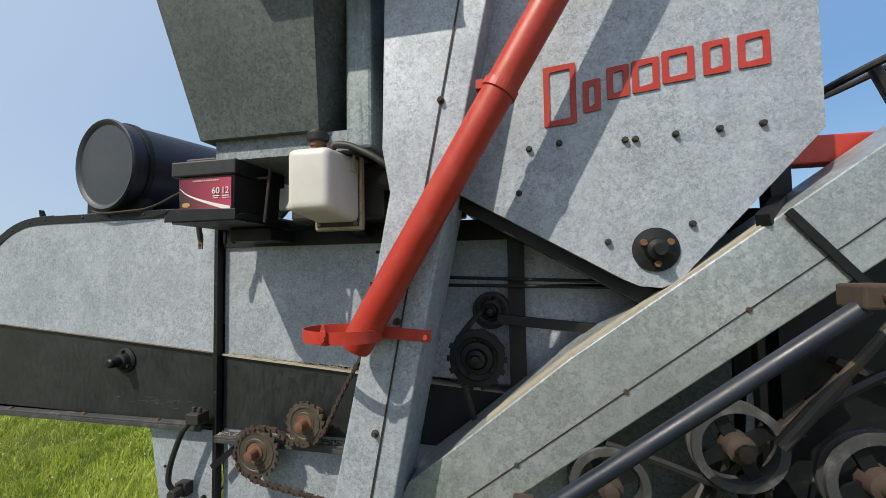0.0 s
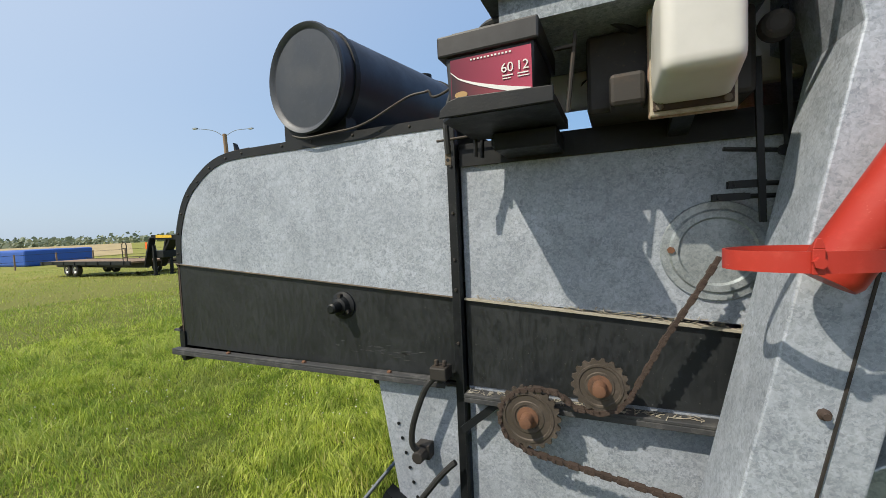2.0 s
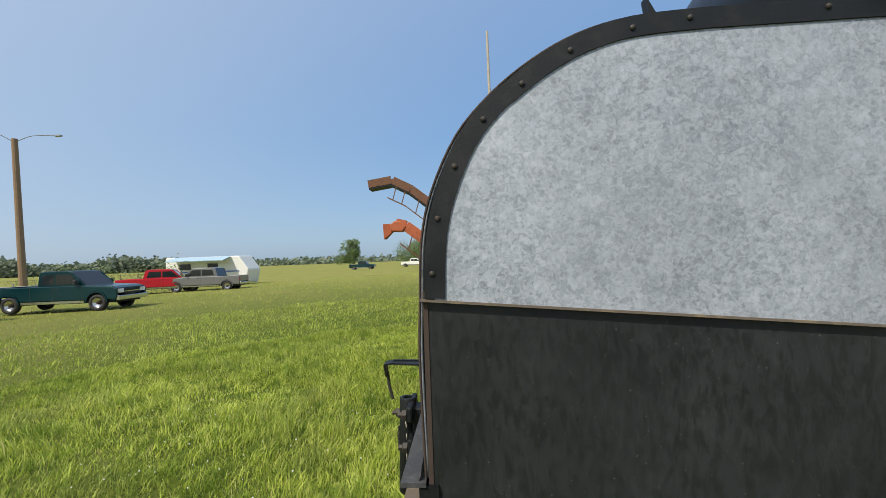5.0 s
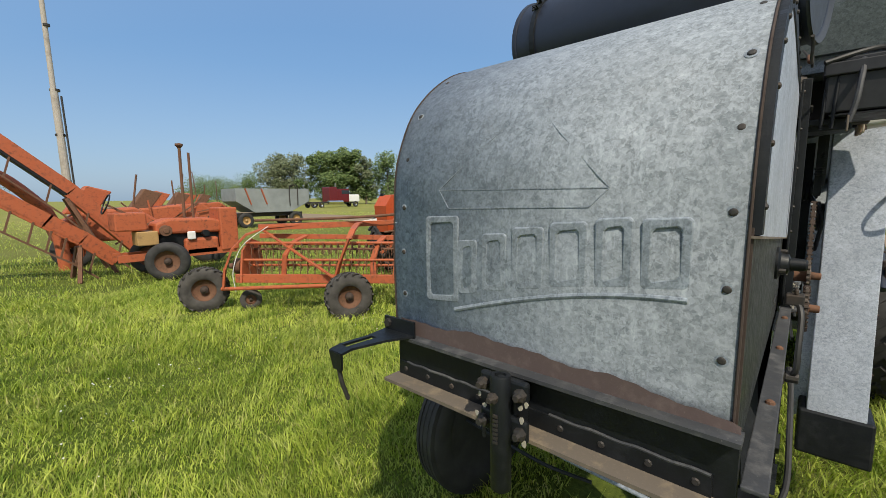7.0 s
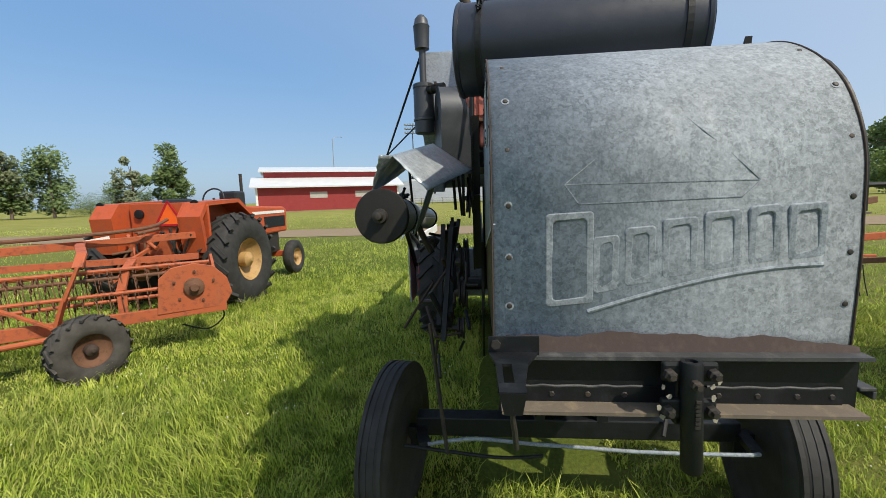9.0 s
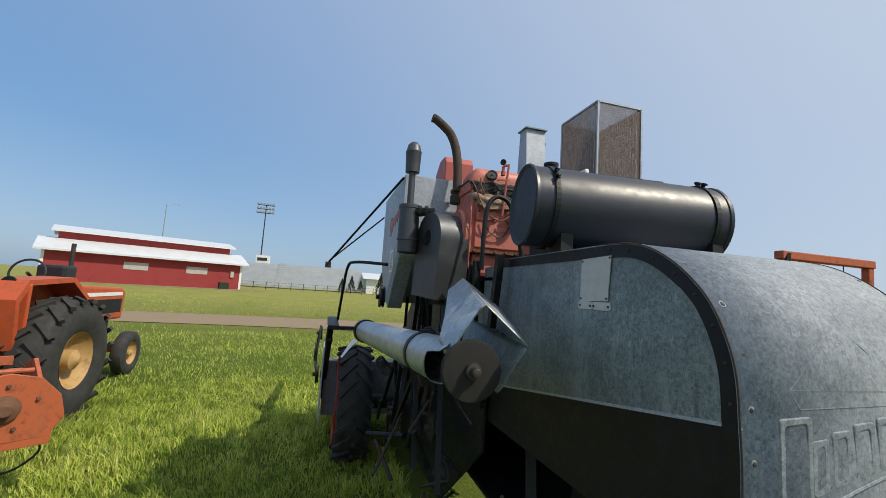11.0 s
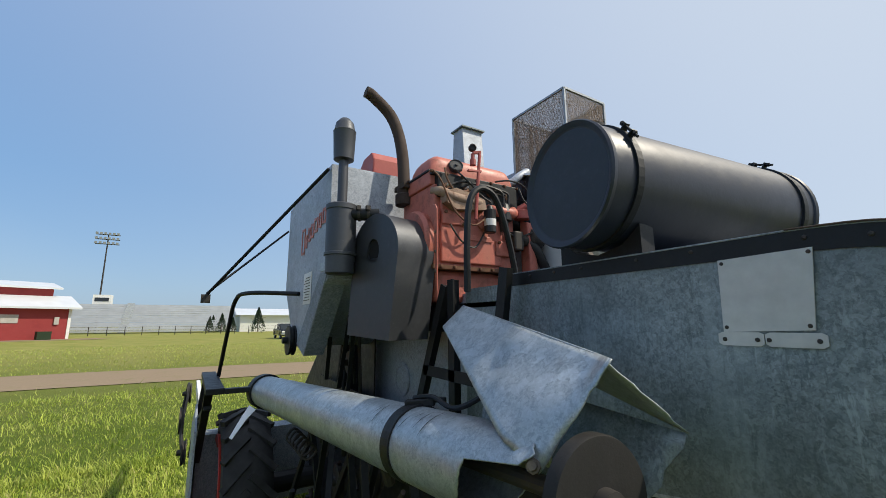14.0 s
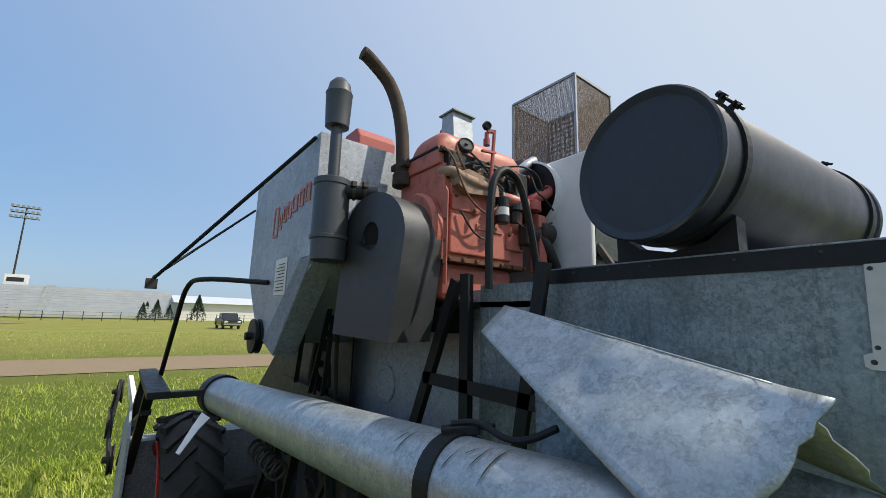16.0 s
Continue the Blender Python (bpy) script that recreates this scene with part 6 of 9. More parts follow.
    for dx, dz, r in ((0.05, 0.25, 0.10), (-0.1, -0.28, 0.12)):
        pu = part("header_pulley", MB().lathe((5.24 + dx, 1.66, 0.89 + dz), (0, 1, 0), [(0, r), (0.01, r), (0.014, r * 0.85), (0.028, r * 0.85), (0.032, r), (0.042, r), (0.043, r * 0.25), (0.08, r * 0.2)], 24), STEEL, combine, "rusty belt pulley", smooth=True)
    part("drive_belt", MB().pipe([(5.35, 1.72, 1.02), (5.38, 1.70, 1.16), (5.28, 1.69, 1.24), (5.2, 1.69, 1.14), (5.12, 1.72, 0.8), (5.05, 1.69, 0.6), (5.14, 1.69, 0.5), (5.27, 1.70, 0.62), (5.35, 1.72, 1.02)], 0.012, 6), HOSE, combine, "black drive belt")
    part("side_board", MB().box(4.6, 6.6, 1.56, 1.60, 1.0, 1.12), WHITE, combine, "pale weathered board at the header end")
    part("header_side", MB().prism([(3.9, 0.35), (5.0, 0.30), (5.0, 0.9), (4.2, 1.2), (3.9, 1.05)], "y", 1.62, 1.635), GALV, combine, "galvanised header side")
    part("header_body", MB().prism([(4.2, 0.35), (5.2, 0.25), (5.2, 0.4), (4.4, 0.95), (4.2, 0.95)], "y", -1.3, 1.6), GALV_DARK, combine, "grain header body")
    part("loose_strip", MB().sheet([(2.80, 1.37, 1.36), (2.84, 1.40, 1.38), (2.80, 1.44, 1.33), (2.76, 1.42, 1.32)], 0.003).sheet([(2.76, 1.42, 1.32), (2.80, 1.44, 1.33), (2.74, 1.50, 1.24), (2.70, 1.49, 1.24)], 0.003), WHITE, combine, "loose pale metal strip")
    # dark works under the tube
    for k in range(9):
        x = 1.7 + 0.16 * k
        part("linkage_bar", MB().bar((x, 0.95 + 0.04 * (k % 3), 1.42 - 0.03 * (k % 2)), (x + 0.25 * (1 if k % 2 else -1), 1.0 + 0.03 * (k % 4), 0.75), 0.03, 0.02), BLACK, combine, "dark linkage bar")
    part("coil_spring", MB().pipe([(2.3 + 0.018 * k, 1.18 + 0.04 * math.cos(k * 1.57), 1.22 + 0.04 * math.sin(k * 1.57)) for k in range(24)], 0.007, 6, 3), STEEL, combine, "coil spring")
    rnd = random.Random(6)
    for k in range(26):
        x, y, z = rnd.uniform(1.5, 3.0), rnd.uniform(0.78, 1.15), rnd.uniform(0.5, 1.3)
        d = Vector((rnd.gauss(0, 1), rnd.gauss(0, 0.3), rnd.gauss(0, 1))).normalized() * rnd.uniform(0.12, 0.4)
        part("linkage_rod", MB().cyl((x, y, z), Vector((x, y, z)) + d, rnd.uniform(0.008, 0.02), 8), (BLACK, STEEL, DARK_RUST)[k % 3], combine, "greasy linkage rod")
    for k in range(6):
        x, z, R = 1.7 + 0.25 * k, 0.75 + 0.18 * (k % 3), 0.07 + 0.02 * (k % 3)
        part("pulley", MB().lathe((x, 0.88, z), (0, 1, 0), [(0, R), (0.012, R), (0.016, R * 0.85), (0.03, R * 0.85), (0.034, R), (0.046, R), (0.047, R * 0.3), (0.08, R * 0.2)], 24), STEEL, combine, "worn iron belt pulley", smooth=True)
    # added sheet: its black stands for the shaded inside behind the linkage
    part("interior_backing", MB().prism([(1.45, 0.95), (2.2, 0.35), (3.75, 0.30), (3.75, 1.42), (1.45, 1.35)], "y", 0.745, 0.76), BLACK, combine, "black sheet added for the shaded interior behind the linkage")
    part("axle_housing", MB().cyl((3.95, -0.58, 0.57), (3.95, 1.28, 0.57), 0.08, 16).box(3.7, 4.15, 0.2, 0.6, 0.45, 0.85), BLACK, combine, "front axle housing", bevel=0.01)


def build_running_gear():
    # rear steering axle
    part("rear_axle", MB().box(0.96, 1.05, -0.42, 1.10, 0.44, 0.535).box(0.98, 1.03, -0.50, -0.40, 0.36, 0.47).box(0.98, 1.03, 1.08, 1.17, 0.36, 0.47), BLACK, combine, "black rear steering axle", bevel=0.006)
    for a, b in (((1.0, 0.20, 0.53), (1.0, 0.30, 1.15)), ((1.0, 0.50, 0.53), (1.0, 0.40, 1.15))):
        part("axle_brace", MB().bar(a, b, 0.08, 0.05), BLACK, combine)
    part("axle_bolster", MB().box(0.85, 1.0, 0.2, 0.5, 1.02, 1.15), BLACK, combine, bevel=0.01)
    part("tie_rod", MB().pipe([(0.80, 1.02, 0.50), (0.78, 0.81, 0.543), (0.78, 0.55, 0.525), (0.78, 0.317, 0.513), (0.78, 0.08, 0.50), (0.78, -0.31, 0.498), (0.80, -0.40, 0.49)], 0.0085, 12), GALV_DARK, combine, "bent bare steel tie rod", smooth=True)
    part("tie_rod", MB().pipe([(0.80, 1.13, 0.49), (0.79, 0.9, 0.47), (0.80, 0.685, 0.443), (0.84, 0.5, 0.43)], 0.008, 8), BLACK, combine, "dark steering rod", smooth=True)
    for y, st, x, R in ((1.205, 8, 1.0, 0.39), (-0.56, 8, 1.0, 0.39)):
        part("steering_arm", MB().bar((1.0, y - 0.12 * (1 if y > 0 else -1), 0.47), (0.80, y - 0.17 * (1 if y > 0 else -1), 0.49), 0.05, 0.03), BLACK, combine)
        ax = Vector((math.sin(radians(st)), math.cos(radians(st)), 0))
        ty = wheel(combine, (x, y, R), ax, R, 0.15, 0.25, RUBBER, RED_DULL)
        ribs = MB()
        for o in (-0.048, -0.017, 0.017, 0.048):
            ribs.lathe(Vector((x, y, R)) + ax * (o - 0.012), ax, [(0, R - 0.01), (0.003, R + 0.003), (0.021, R + 0.003), (0.024, R - 0.01)], 40)
        part("tread_rib", ribs, RUBBER, ty, kind="stuff")
    for y, sgn in ((1.29, 1), (-0.59, -1)):
        wheel(combine, (3.95, y, 0.57), (0, 1, 0), 0.57, 0.34, 0.40, RUBBER, RED, lugs=20, lug_h=0.035)
        part("rim_lip", MB().lathe((3.95, y + sgn * 0.135, 0.57), (0, sgn, 0), [(0, 0.37), (0.0, 0.405), (0.045, 0.425), (0.05, 0.42), (0.03, 0.37), (0, 0.37)], 40, caps=False), RED, combine, "red steel rim flange", smooth=True)
    for a, b in (((1.20, 0.60, 1.15), (1.04, 0.66, 0.52)), ((1.20, 0.05, 1.15), (1.04, 0.0, 0.52))):
        part("hood_strut", MB().bar(a, b, 0.05, 0.03), BLACK, combine, "black frame strut")
    part("linkage_bar", MB().bar((0.7, 0.98, 1.1), (0.66, 0.92, 0.55), 0.012, 0.012), STEEL, combine)


def build_right_front():
    part("lift_pipe", MB().cyl((2.40, -0.42, 1.10), (3.165, -0.42, 1.668), 0.019, 18), BLACK_GLOSS, combine, "glossy black slanting control pipe", smooth=True)
    part("pipe_clamp", MB().box(3.15, 3.22, -0.45, -0.37, 1.665, 1.715).lathe((3.19, -0.45, 1.69), (0, -1, 0), [(0, 0.016), (0.02, 0.016)], 6), DARK_RUST, combine, "rusty clamp block on the pipe", bevel=0.006)
    part("pipe_clamp", MB().box(2.475, 2.525, -0.47, -0.42, 1.195, 1.245).box(2.45, 2.48, -0.46, -0.43, 1.15, 1.22), DARK_RUST, combine, "rusty end clamp", bevel=0.006)
    for (x, y, z, r) in ((3.005, -0.22, 1.316, 0.105), (2.706, -0.24, 1.207, 0.095), (3.29, -0.22, 1.255, 0.115), (2.40, -0.06, 1.623, 0.058), (2.362, -0.13, 1.487, 0.082), (3.25, -0.15, 1.05, 0.07)):
        greasy = r < 0.09
        p = MB().lathe((x, y, z), (0, -1, 0), [(0, r * 0.8), (0, r), (0.012, r), (0.016, r * 0.86), (0.03, r * 0.86), (0.034, r), (0.046, r), (0.047, r * 0.8), (0, r * 0.8)], 36, caps=False)
        q = part("pulley", p, BLACK if greasy else RAIL, combine, "greasy black solid belt pulley" if greasy else "worn iron belt pulley with spokes", smooth=True)
        if greasy:
            part("pulley_face", MB().lathe((x, y - 0.02, z), (0, -1, 0), [(0, r * 0.86), (0.016, r * 0.84), (0.013, r * 0.62), (0.020, r * 0.58), (0.024, r * 0.4), (0.012, r * 0.36)], 32), BLACK, q, smooth=True)
            studs("bolt", BLACK, q, [((x + r * 0.7 * math.cos(w), y - 0.034, z + r * 0.7 * math.sin(w)), (0, -1, 0)) for w in (0.4, 1.66, 2.9, 4.2, 5.4)], [(0, 0.007), (0.007, 0.006)], 6)
            if r > 0.08:
                tabs = MB()
                for k in range(14):
                    w = 2 * math.pi * k / 14
                    d = Vector((math.cos(w), 0, math.sin(w)))
                    tabs.bar(Vector((x, y - 0.042, z)) + d * r * 0.95, Vector((x, y - 0.042, z)) + d * r * 1.1, 0.016, 0.008, (0, 1, 0))
                part("toothed_rim", tabs, BLACK, q, "black toothed rim")
        else:
            for k in range(4):
                w = 2 * math.pi * (k + 0.3) / 4
                d = Vector((math.cos(w), 0, math.sin(w)))
                c = Vector((x, y - 0.024, z))
                part("spoke", MB().bar(c + d * r * 0.2, c + d * r * 0.84, r * 0.30, 0.012, (0, 1, 0)), BLACK, q)
        part("pulley_hub", MB().lathe((x, y - 0.005, z), (0, -1, 0), [(0, r * 0.34), (0.05, r * 0.32), (0.056, r * 0.2), (0.075, r * 0.18), (0.078, r * 0.1)], 14), BLACK if greasy else DARK_RUST, q, smooth=True)
    part("drive_belt", MB().pipe([(3.15, -0.245, 1.38), (3.22, -0.245, 1.44), (3.36, -0.245, 1.52), (3.6, -0.245, 1.6)], 0.012, 6).pipe([(2.70, -0.265, 1.305), (2.85, -0.255, 1.26), (2.98, -0.245, 1.208)], 0.010, 6), HOSE, combine, "black drive belt")
    part("drive_belt", MB().pipe([(2.42, -0.09, 1.66), (2.35, -0.10, 1.60), (2.285, -0.15, 1.50), (2.32, -0.15, 1.40), (2.36, -0.13, 1.25)], 0.010, 6), HOSE, combine, "black drive belt")
    part("tension_arm", MB().bar((2.42, -0.12, 1.60), (2.78, -0.10, 1.565), 0.02, 0.03), BLACK, combine, "black tension arm", bevel=0.003)
    part("cross_post", MB().box(2.455, 2.505, -0.10, -0.04, 1.20, 1.90), BLACK, combine, "black upright bar")
    for x0, z, dz in ((2.06, 1.735, -0.035), (2.03, 1.708, -0.018)):
        cr = part("control_rod", MB().cyl((x0 + 0.03, -0.12, z), (3.1, -0.14, z + dz), 0.0055, 8), BLACK, combine, "thin black control rod")
        part("clevis", MB().bar((x0 - 0.02, -0.132, z), (x0 + 0.04, -0.132, z), 0.004, 0.016).bar((x0 - 0.02, -0.110, z), (x0 + 0.04, -0.110, z), 0.004, 0.016).cyl((x0 - 0.008, -0.14, z), (x0 - 0.008, -0.10, z), 0.005, 8).box(x0 + 0.02, x0 + 0.05, -0.131, -0.111, z - 0.007, z + 0.007), BLACK, cr)
    part("stub_rod", MB().cyl((2.03, -0.13, 1.815), (2.16, -0.12, 1.80), 0.005, 8).lathe((2.14, -0.125, 1.802), (0, -1, 0), [(0, 0.012), (0.01, 0.012)], 8), BLACK, combine, "short black rod stub")
    part("control_rod", MB().cyl((2.5, -0.125, 1.70), (3.1, -0.135, 1.705), 0.004, 8), BLACK, combine, "thin black control rod")
    part("bin_frame", MB().bar((2.20, -0.20, 2.03), (2.85, -0.20, 1.66), 0.05, 0.05).bar((2.85, -0.2, 1.66), (3.0, -0.2, 1.72), 0.05, 0.05), BLACK, combine, "black bar under the bin")
    part("front_post", MB().box(3.17, 3.22, -0.12, -0.06, 1.3, 2.05), BLACK, combine, "black front upright")
    part("strap_band", MB().bar((3.12, -0.285, 1.88), (3.27, -0.285, 1.70), 0.02, 0.006, (0, 1, 0)).bar((3.07, -0.28, 1.86), (3.16, -0.18, 1.92), 0.03, 0.03), BLACK, combine, "black strap round the duct")
    part("red_frame", MB().box(3.20, 4.2, -0.08, -0.02, 2.03, 2.11).box(4.1, 4.2, -0.08, 0.9, 2.03, 2.11), RED, combine, "red frame rail of the platform", bevel=0.006)
    part("steering_wheel", MB().pipe([(3.75 + 0.19 * math.cos(2 * math.pi * k / 20), 0.35 + 0.19 * math.sin(2 * math.pi * k / 20), 2.45 + 0.08 * math.cos(2 * math.pi * k / 20)) for k in range(21)], 0.014, 8, 3).cyl((3.75, 0.35, 2.45), (3.95, 0.35, 1.95), 0.02, 10), DARK_PLASTIC, combine, "black steering wheel")
    part("pitman_rod", MB().cyl((3.07, -0.30, 1.34), (3.20, -0.30, 1.50), 0.016, 10).cyl((3.20, -0.30, 1.50), (3.36, -0.30, 1.70), 0.012, 10), STEEL, combine, "steel connecting rod")
    part("feeder_house", MB().prism([(3.22, 0.75), (4.3, 0.45), (4.6, 0.6), (4.6, 1.2), (3.6, 1.93), (3.22, 1.93)], "y", 0.02, 0.70), BLACK, combine, "black feeder house side ahead of the body", bevel=0.01)
    # galvanised sheet behind the pulleys, its shade put into the dark colour
    part("inner_sheet", MB().prism([(2.62, 0.7), (3.08, 0.7), (3.08, 1.57), (2.95, 1.48), (2.62, 1.25)], "y", -0.06, -0.045), SHROUD, combine, "inner side sheet with shade put into its dark colour")
    for a, b in (((2.55, -0.12, 0.75), (3.3, -0.12, 1.45)), ((2.7, -0.14, 1.0), (3.5, -0.14, 0.95)), ((3.12, -0.12, 0.7), (3.12, -0.12, 1.6)), ((2.9, -0.16, 0.72), (3.02, -0.16, 1.3)), ((3.3, -0.10, 1.5), (4.2, -0.10, 1.1))):
        part("linkage_bar", MB().bar(a, b, 0.035, 0.02), STEEL, combine, "oily linkage bar", bevel=0.003)
    # coloured black so the interior stays in shade where sun would reach
    part("inner_sheet", MB().prism([(3.085, 0.7), (4.2, 0.7), (4.2, 2.0), (3.5, 1.9), (3.085, 1.58)], "y", -0.062, -0.047), BLACK, combine, "inner side sheet coloured black for the shaded interior")
    part("grey_shard", MB().sheet([(3.10, -0.10, 1.46), (3.14, -0.10, 1.44), (3.15, -0.10, 1.15), (3.08, -0.10, 1.15)], 0.004), GALV, combine, "galvanised guard strip")
    for k in range(5):
        part("oil_line", MB().pipe([(2.62 + 0.13 * k, -0.10, 0.85 + 0.07 * (k % 3)), (2.75 + 0.13 * k, -0.17, 1.05), (2.85 + 0.14 * k, -0.20, 1.02 + 0.05 * (k % 2)), (3.0 + 0.12 * k, -0.12, 1.22)], 0.009, 6), HOSE, combine, "oily hose")
    # lower hydraulic fittings by the post
    part("valve_body", MB().box(1.265, 1.32, -0.105, -0.05, 1.195, 1.235).lathe((1.28, -0.08, 1.235), (0, 0, 1), [(0, 0.008), (0.02, 0.008)], 6).lathe((1.307, -0.08, 1.235), (0, 0, 1), [(0, 0.008), (0.02, 0.008)], 6), STEEL, combine, "greasy hydraulic fitting on the rail", bevel=0.004)
    part("valve_body", MB().box(1.185, 1.235, -0.07, -0.03, 0.91, 0.96).lathe((1.21, -0.07, 0.935), (0, -1, 0), [(0, 0.022), (0.04, 0.02)], 10), STEEL, combine, "greasy lower hydraulic fitting", bevel=0.004)
    part("hydraulic_hose", MB().pipe([(1.275, -0.09, 1.20), (1.245, -0.10, 1.16), (1.20, -0.10, 1.05), (1.19, -0.10, 0.98), (1.205, -0.09, 0.945)], 0.010, 8), HOSE, combine, "black hydraulic hose", smooth=True)
    part("hydraulic_hose", MB().pipe([(1.33, -0.08, 0.93), (1.28, -0.09, 0.88), (1.15, -0.10, 0.72), (1.0, -0.1, 0.6), (0.9, -0.05, 0.5)], 0.010, 8), HOSE, combine, "black hydraulic hose", smooth=True)
    part("lower_bracket", MB().bar((1.36, -0.08, 1.04), (1.47, -0.06, 1.13), 0.022, 0.008, (0, 1, 0)), BLACK, combine)
    part("step_frame", MB().bar((1.05, -0.05, 0.75), (1.30, -0.05, 0.60), 0.05, 0.05).bar((1.0, -0.05, 0.6), (1.3, -0.05, 0.5), 0.05, 0.05), BLACK, combine, "black lower frame")
    for k in range(6):
        part("punch_hole", MB().lathe((1.105 + 0.012 * k, YR - 0.002, 1.0 - 0.05 * k), (0, -1, 0), [(0, 0.006), (0.002, 0.006)], 8), BLACK, combine)
    # bare lead with a lug, thin rod through the post, red parts behind it
    part("hanging_lead", MB().pipe([(1.50, -0.20, 2.115), (1.465, -0.20, 2.10), (1.44, -0.20, 2.06), (1.41, -0.195, 2.01), (1.392, -0.19, 1.955), (1.388, -0.18, 1.90), (1.387, -0.172, 1.87)], 0.009, 8), RAIL, combine, "frayed pale cable with a lug")
    part("cable_lug", MB().box(1.377, 1.395, -0.174, -0.168, 1.838, 1.895), CHAFF, combine, "pale crimped cable lug", bevel=0.002)
    part("lug_hole", MB().lathe((1.386, -0.174, 1.852), (0, -1, 0), [(0, 0.005), (0.001, 0.005)], 10), BLACK, combine)
    part("through_rod", MB().cyl((1.31, -0.07, 1.93), (1.50, -0.07, 1.935), 0.004, 8), STEEL, combine)
    part("clutch_arm", MB().bar((1.45, 0.0, 2.05), (1.55, 0.02, 2.22), 0.05, 0.03).bar((1.52, -0.05, 1.93), (1.62, -0.02, 2.15), 0.03, 0.03), STEEL, combine, "greasy clutch arm", bevel=0.004)


def build_battery():
    first = set(scene.objects)
    b = thing("car_battery", (1.635, -0.25, 1.936), "black car battery with maroon label strapped in the tray", "battery")
    part("case", MB().prism([(1.545, 1.937), (1.735, 1.937), (1.742, 2.075), (1.538, 2.075)], "y", -0.362, -0.13), DARK_PLASTIC, b, bevel=0.006)
    part("lid", MB().box(1.522, 1.752, -0.372, -0.12, 2.070, 2.118).box(1.545, 1.73, -0.34, -0.14, 2.118, 2.135), DARK_PLASTIC, b, bevel=0.005)
    lab = part("label", MB().box(1.552, 1.735, -0.3665, -0.363, 1.955, 2.062), LABEL, b, "maroon label with pale swoosh and numbers")
    sw = MB()
    for k in range(10):
        u, v = k / 10, (k + 1) / 10
        za, zb = 2.035 - 0.062 * u ** 0.6, 2.035 - 0.062 * v ** 0.6
        sw.sheet([(1.553 + 0.18 * u, -0.368, za), (1.553 + 0.18 * v, -0.368, zb), (1.553 + 0.18 * v, -0.368, zb - 0.002 - 0.012 * v), (1.553 + 0.18 * u, -0.368, za - 0.002 - 0.012 * u)], 0.0015)
    part("swoosh", sw, WHITE, lab)
    low = [(1.554 + 0.18 * k / 10, 2.033 - 0.062 * (k / 10) ** 0.6 - 0.012 * k / 10) for k in range(11)]
    part("label_field", MB().prism([(1.554, 1.957), (1.734, 1.957)] + low[::-1], "y", -0.3675, -0.3666), LABEL_DARK, lab, "dark lower field of the label")
    part("badge", MB().prism([(1.576 + 0.015 * math.cos(0.3 * k), 1.982 + 0.0075 * math.sin(0.3 * k)) for k in range(21)], "y", -0.3688, -0.3674), CREAM, lab, "cream oval badge")
    for tx, x in (("60", 1.672), ("12", 1.705)):
        cu = bpy.data.curves.new("number", "FONT")
        cu.body, cu.size, cu.extrude = tx, 0.028, 0.0008
        o = new("number", cu)
        dg = bpy.context.evaluated_depsgraph_get()
        me = bpy.data.meshes.new_from_object(o.evaluated_get(dg))
        bpy.data.objects.remove(o)
        me.transform(pose(x - 0.003, -0.3685, 2.013, 90, 0, 0))
        me.materials.append(WHITE)
        ob = new("number", me)
        ob.parent = lab
        ob["label"] = "white printed number " + tx
    ln = MB()
    for k in range(12):
        ln.box(1.60 + k * 0.008, 1.604 + k * 0.008, -0.3683, -0.3668, 2.053, 2.0565)
    ln.box(1.672, 1.695, -0.3683, -0.3668, 2.005, 2.0075).box(1.705, 1.728, -0.3683, -0.3668, 2.005, 2.0075).box(1.672, 1.69, -0.3683, -0.3668, 1.999, 2.001).box(1.705, 1.73, -0.3683, -0.3668, 1.999, 2.001)
    part("print_bar", ln, WHITE, lab, kind="stuff")
    part("terminal", MB().lathe((1.70, -0.30, 2.135), (0, 0, 1), [(0, 0.012), (0.025, 0.01)], 12).box(1.68, 1.73, -0.31, -0.29, 2.14, 2.16), STEEL, b, "grey terminal clamp")
    part("cable", MB().pipe([(1.70, -0.30, 2.155), (1.62, -0.28, 2.165), (1.56, -0.22, 2.15), (1.52, -0.12, 2.12)], 0.009, 8), HOSE, b)
    part("cable", MB().pipe([(1.71, -0.30, 2.155), (1.80, -0.29, 2.16), (1.88, -0.25, 2.13), (1.96, -0.18, 2.10)], 0.009, 8), HOSE, b)
    # white reservoir
    r = thing("reservoir", (2.03, -0.30, 1.92), "aged white plastic reservoir with black cap bolted to the engine", "reservoir")
    bm = bmesh.new()
    bmesh.ops.create_cube(bm, size=1)
    for v in bm.verts:
        back = v.co.y > 0
        v.co = Vector((2.05 + v.co.x * (0.165 if back else 0.142), -0.352 + v.co.y * 0.20, 2.03 + v.co.z * (0.225 if back else 0.205)))
        if not back:
            v.co.x -= 0.005
            if v.co.z < 2:
                v.co.z += 0.01
    bmesh.ops.bevel(bm, geom=bm.edges[:], offset=0.028, segments=4, profile=0.6, affect="EDGES")
    me = bpy.data.meshes.new("tank_body")
    bm.to_mesh(me)
    bm.free()
    for p in me.polygons:
        p.use_smooth = True
    me.materials.append(JUG)
    ob = new("tank_body", me)
    ob.parent = r
    ob.matrix_parent_inverse = Matrix.Translation(-r.matrix_basis.translation)
    part("filler_neck", MB().lathe((2.03, -0.36, 2.13), (0, 0, 1), [(0, 0.022), (0.03, 0.02), (0.032, 0.025), (0.05, 0.025)], 18), RUST, r, smooth=True)
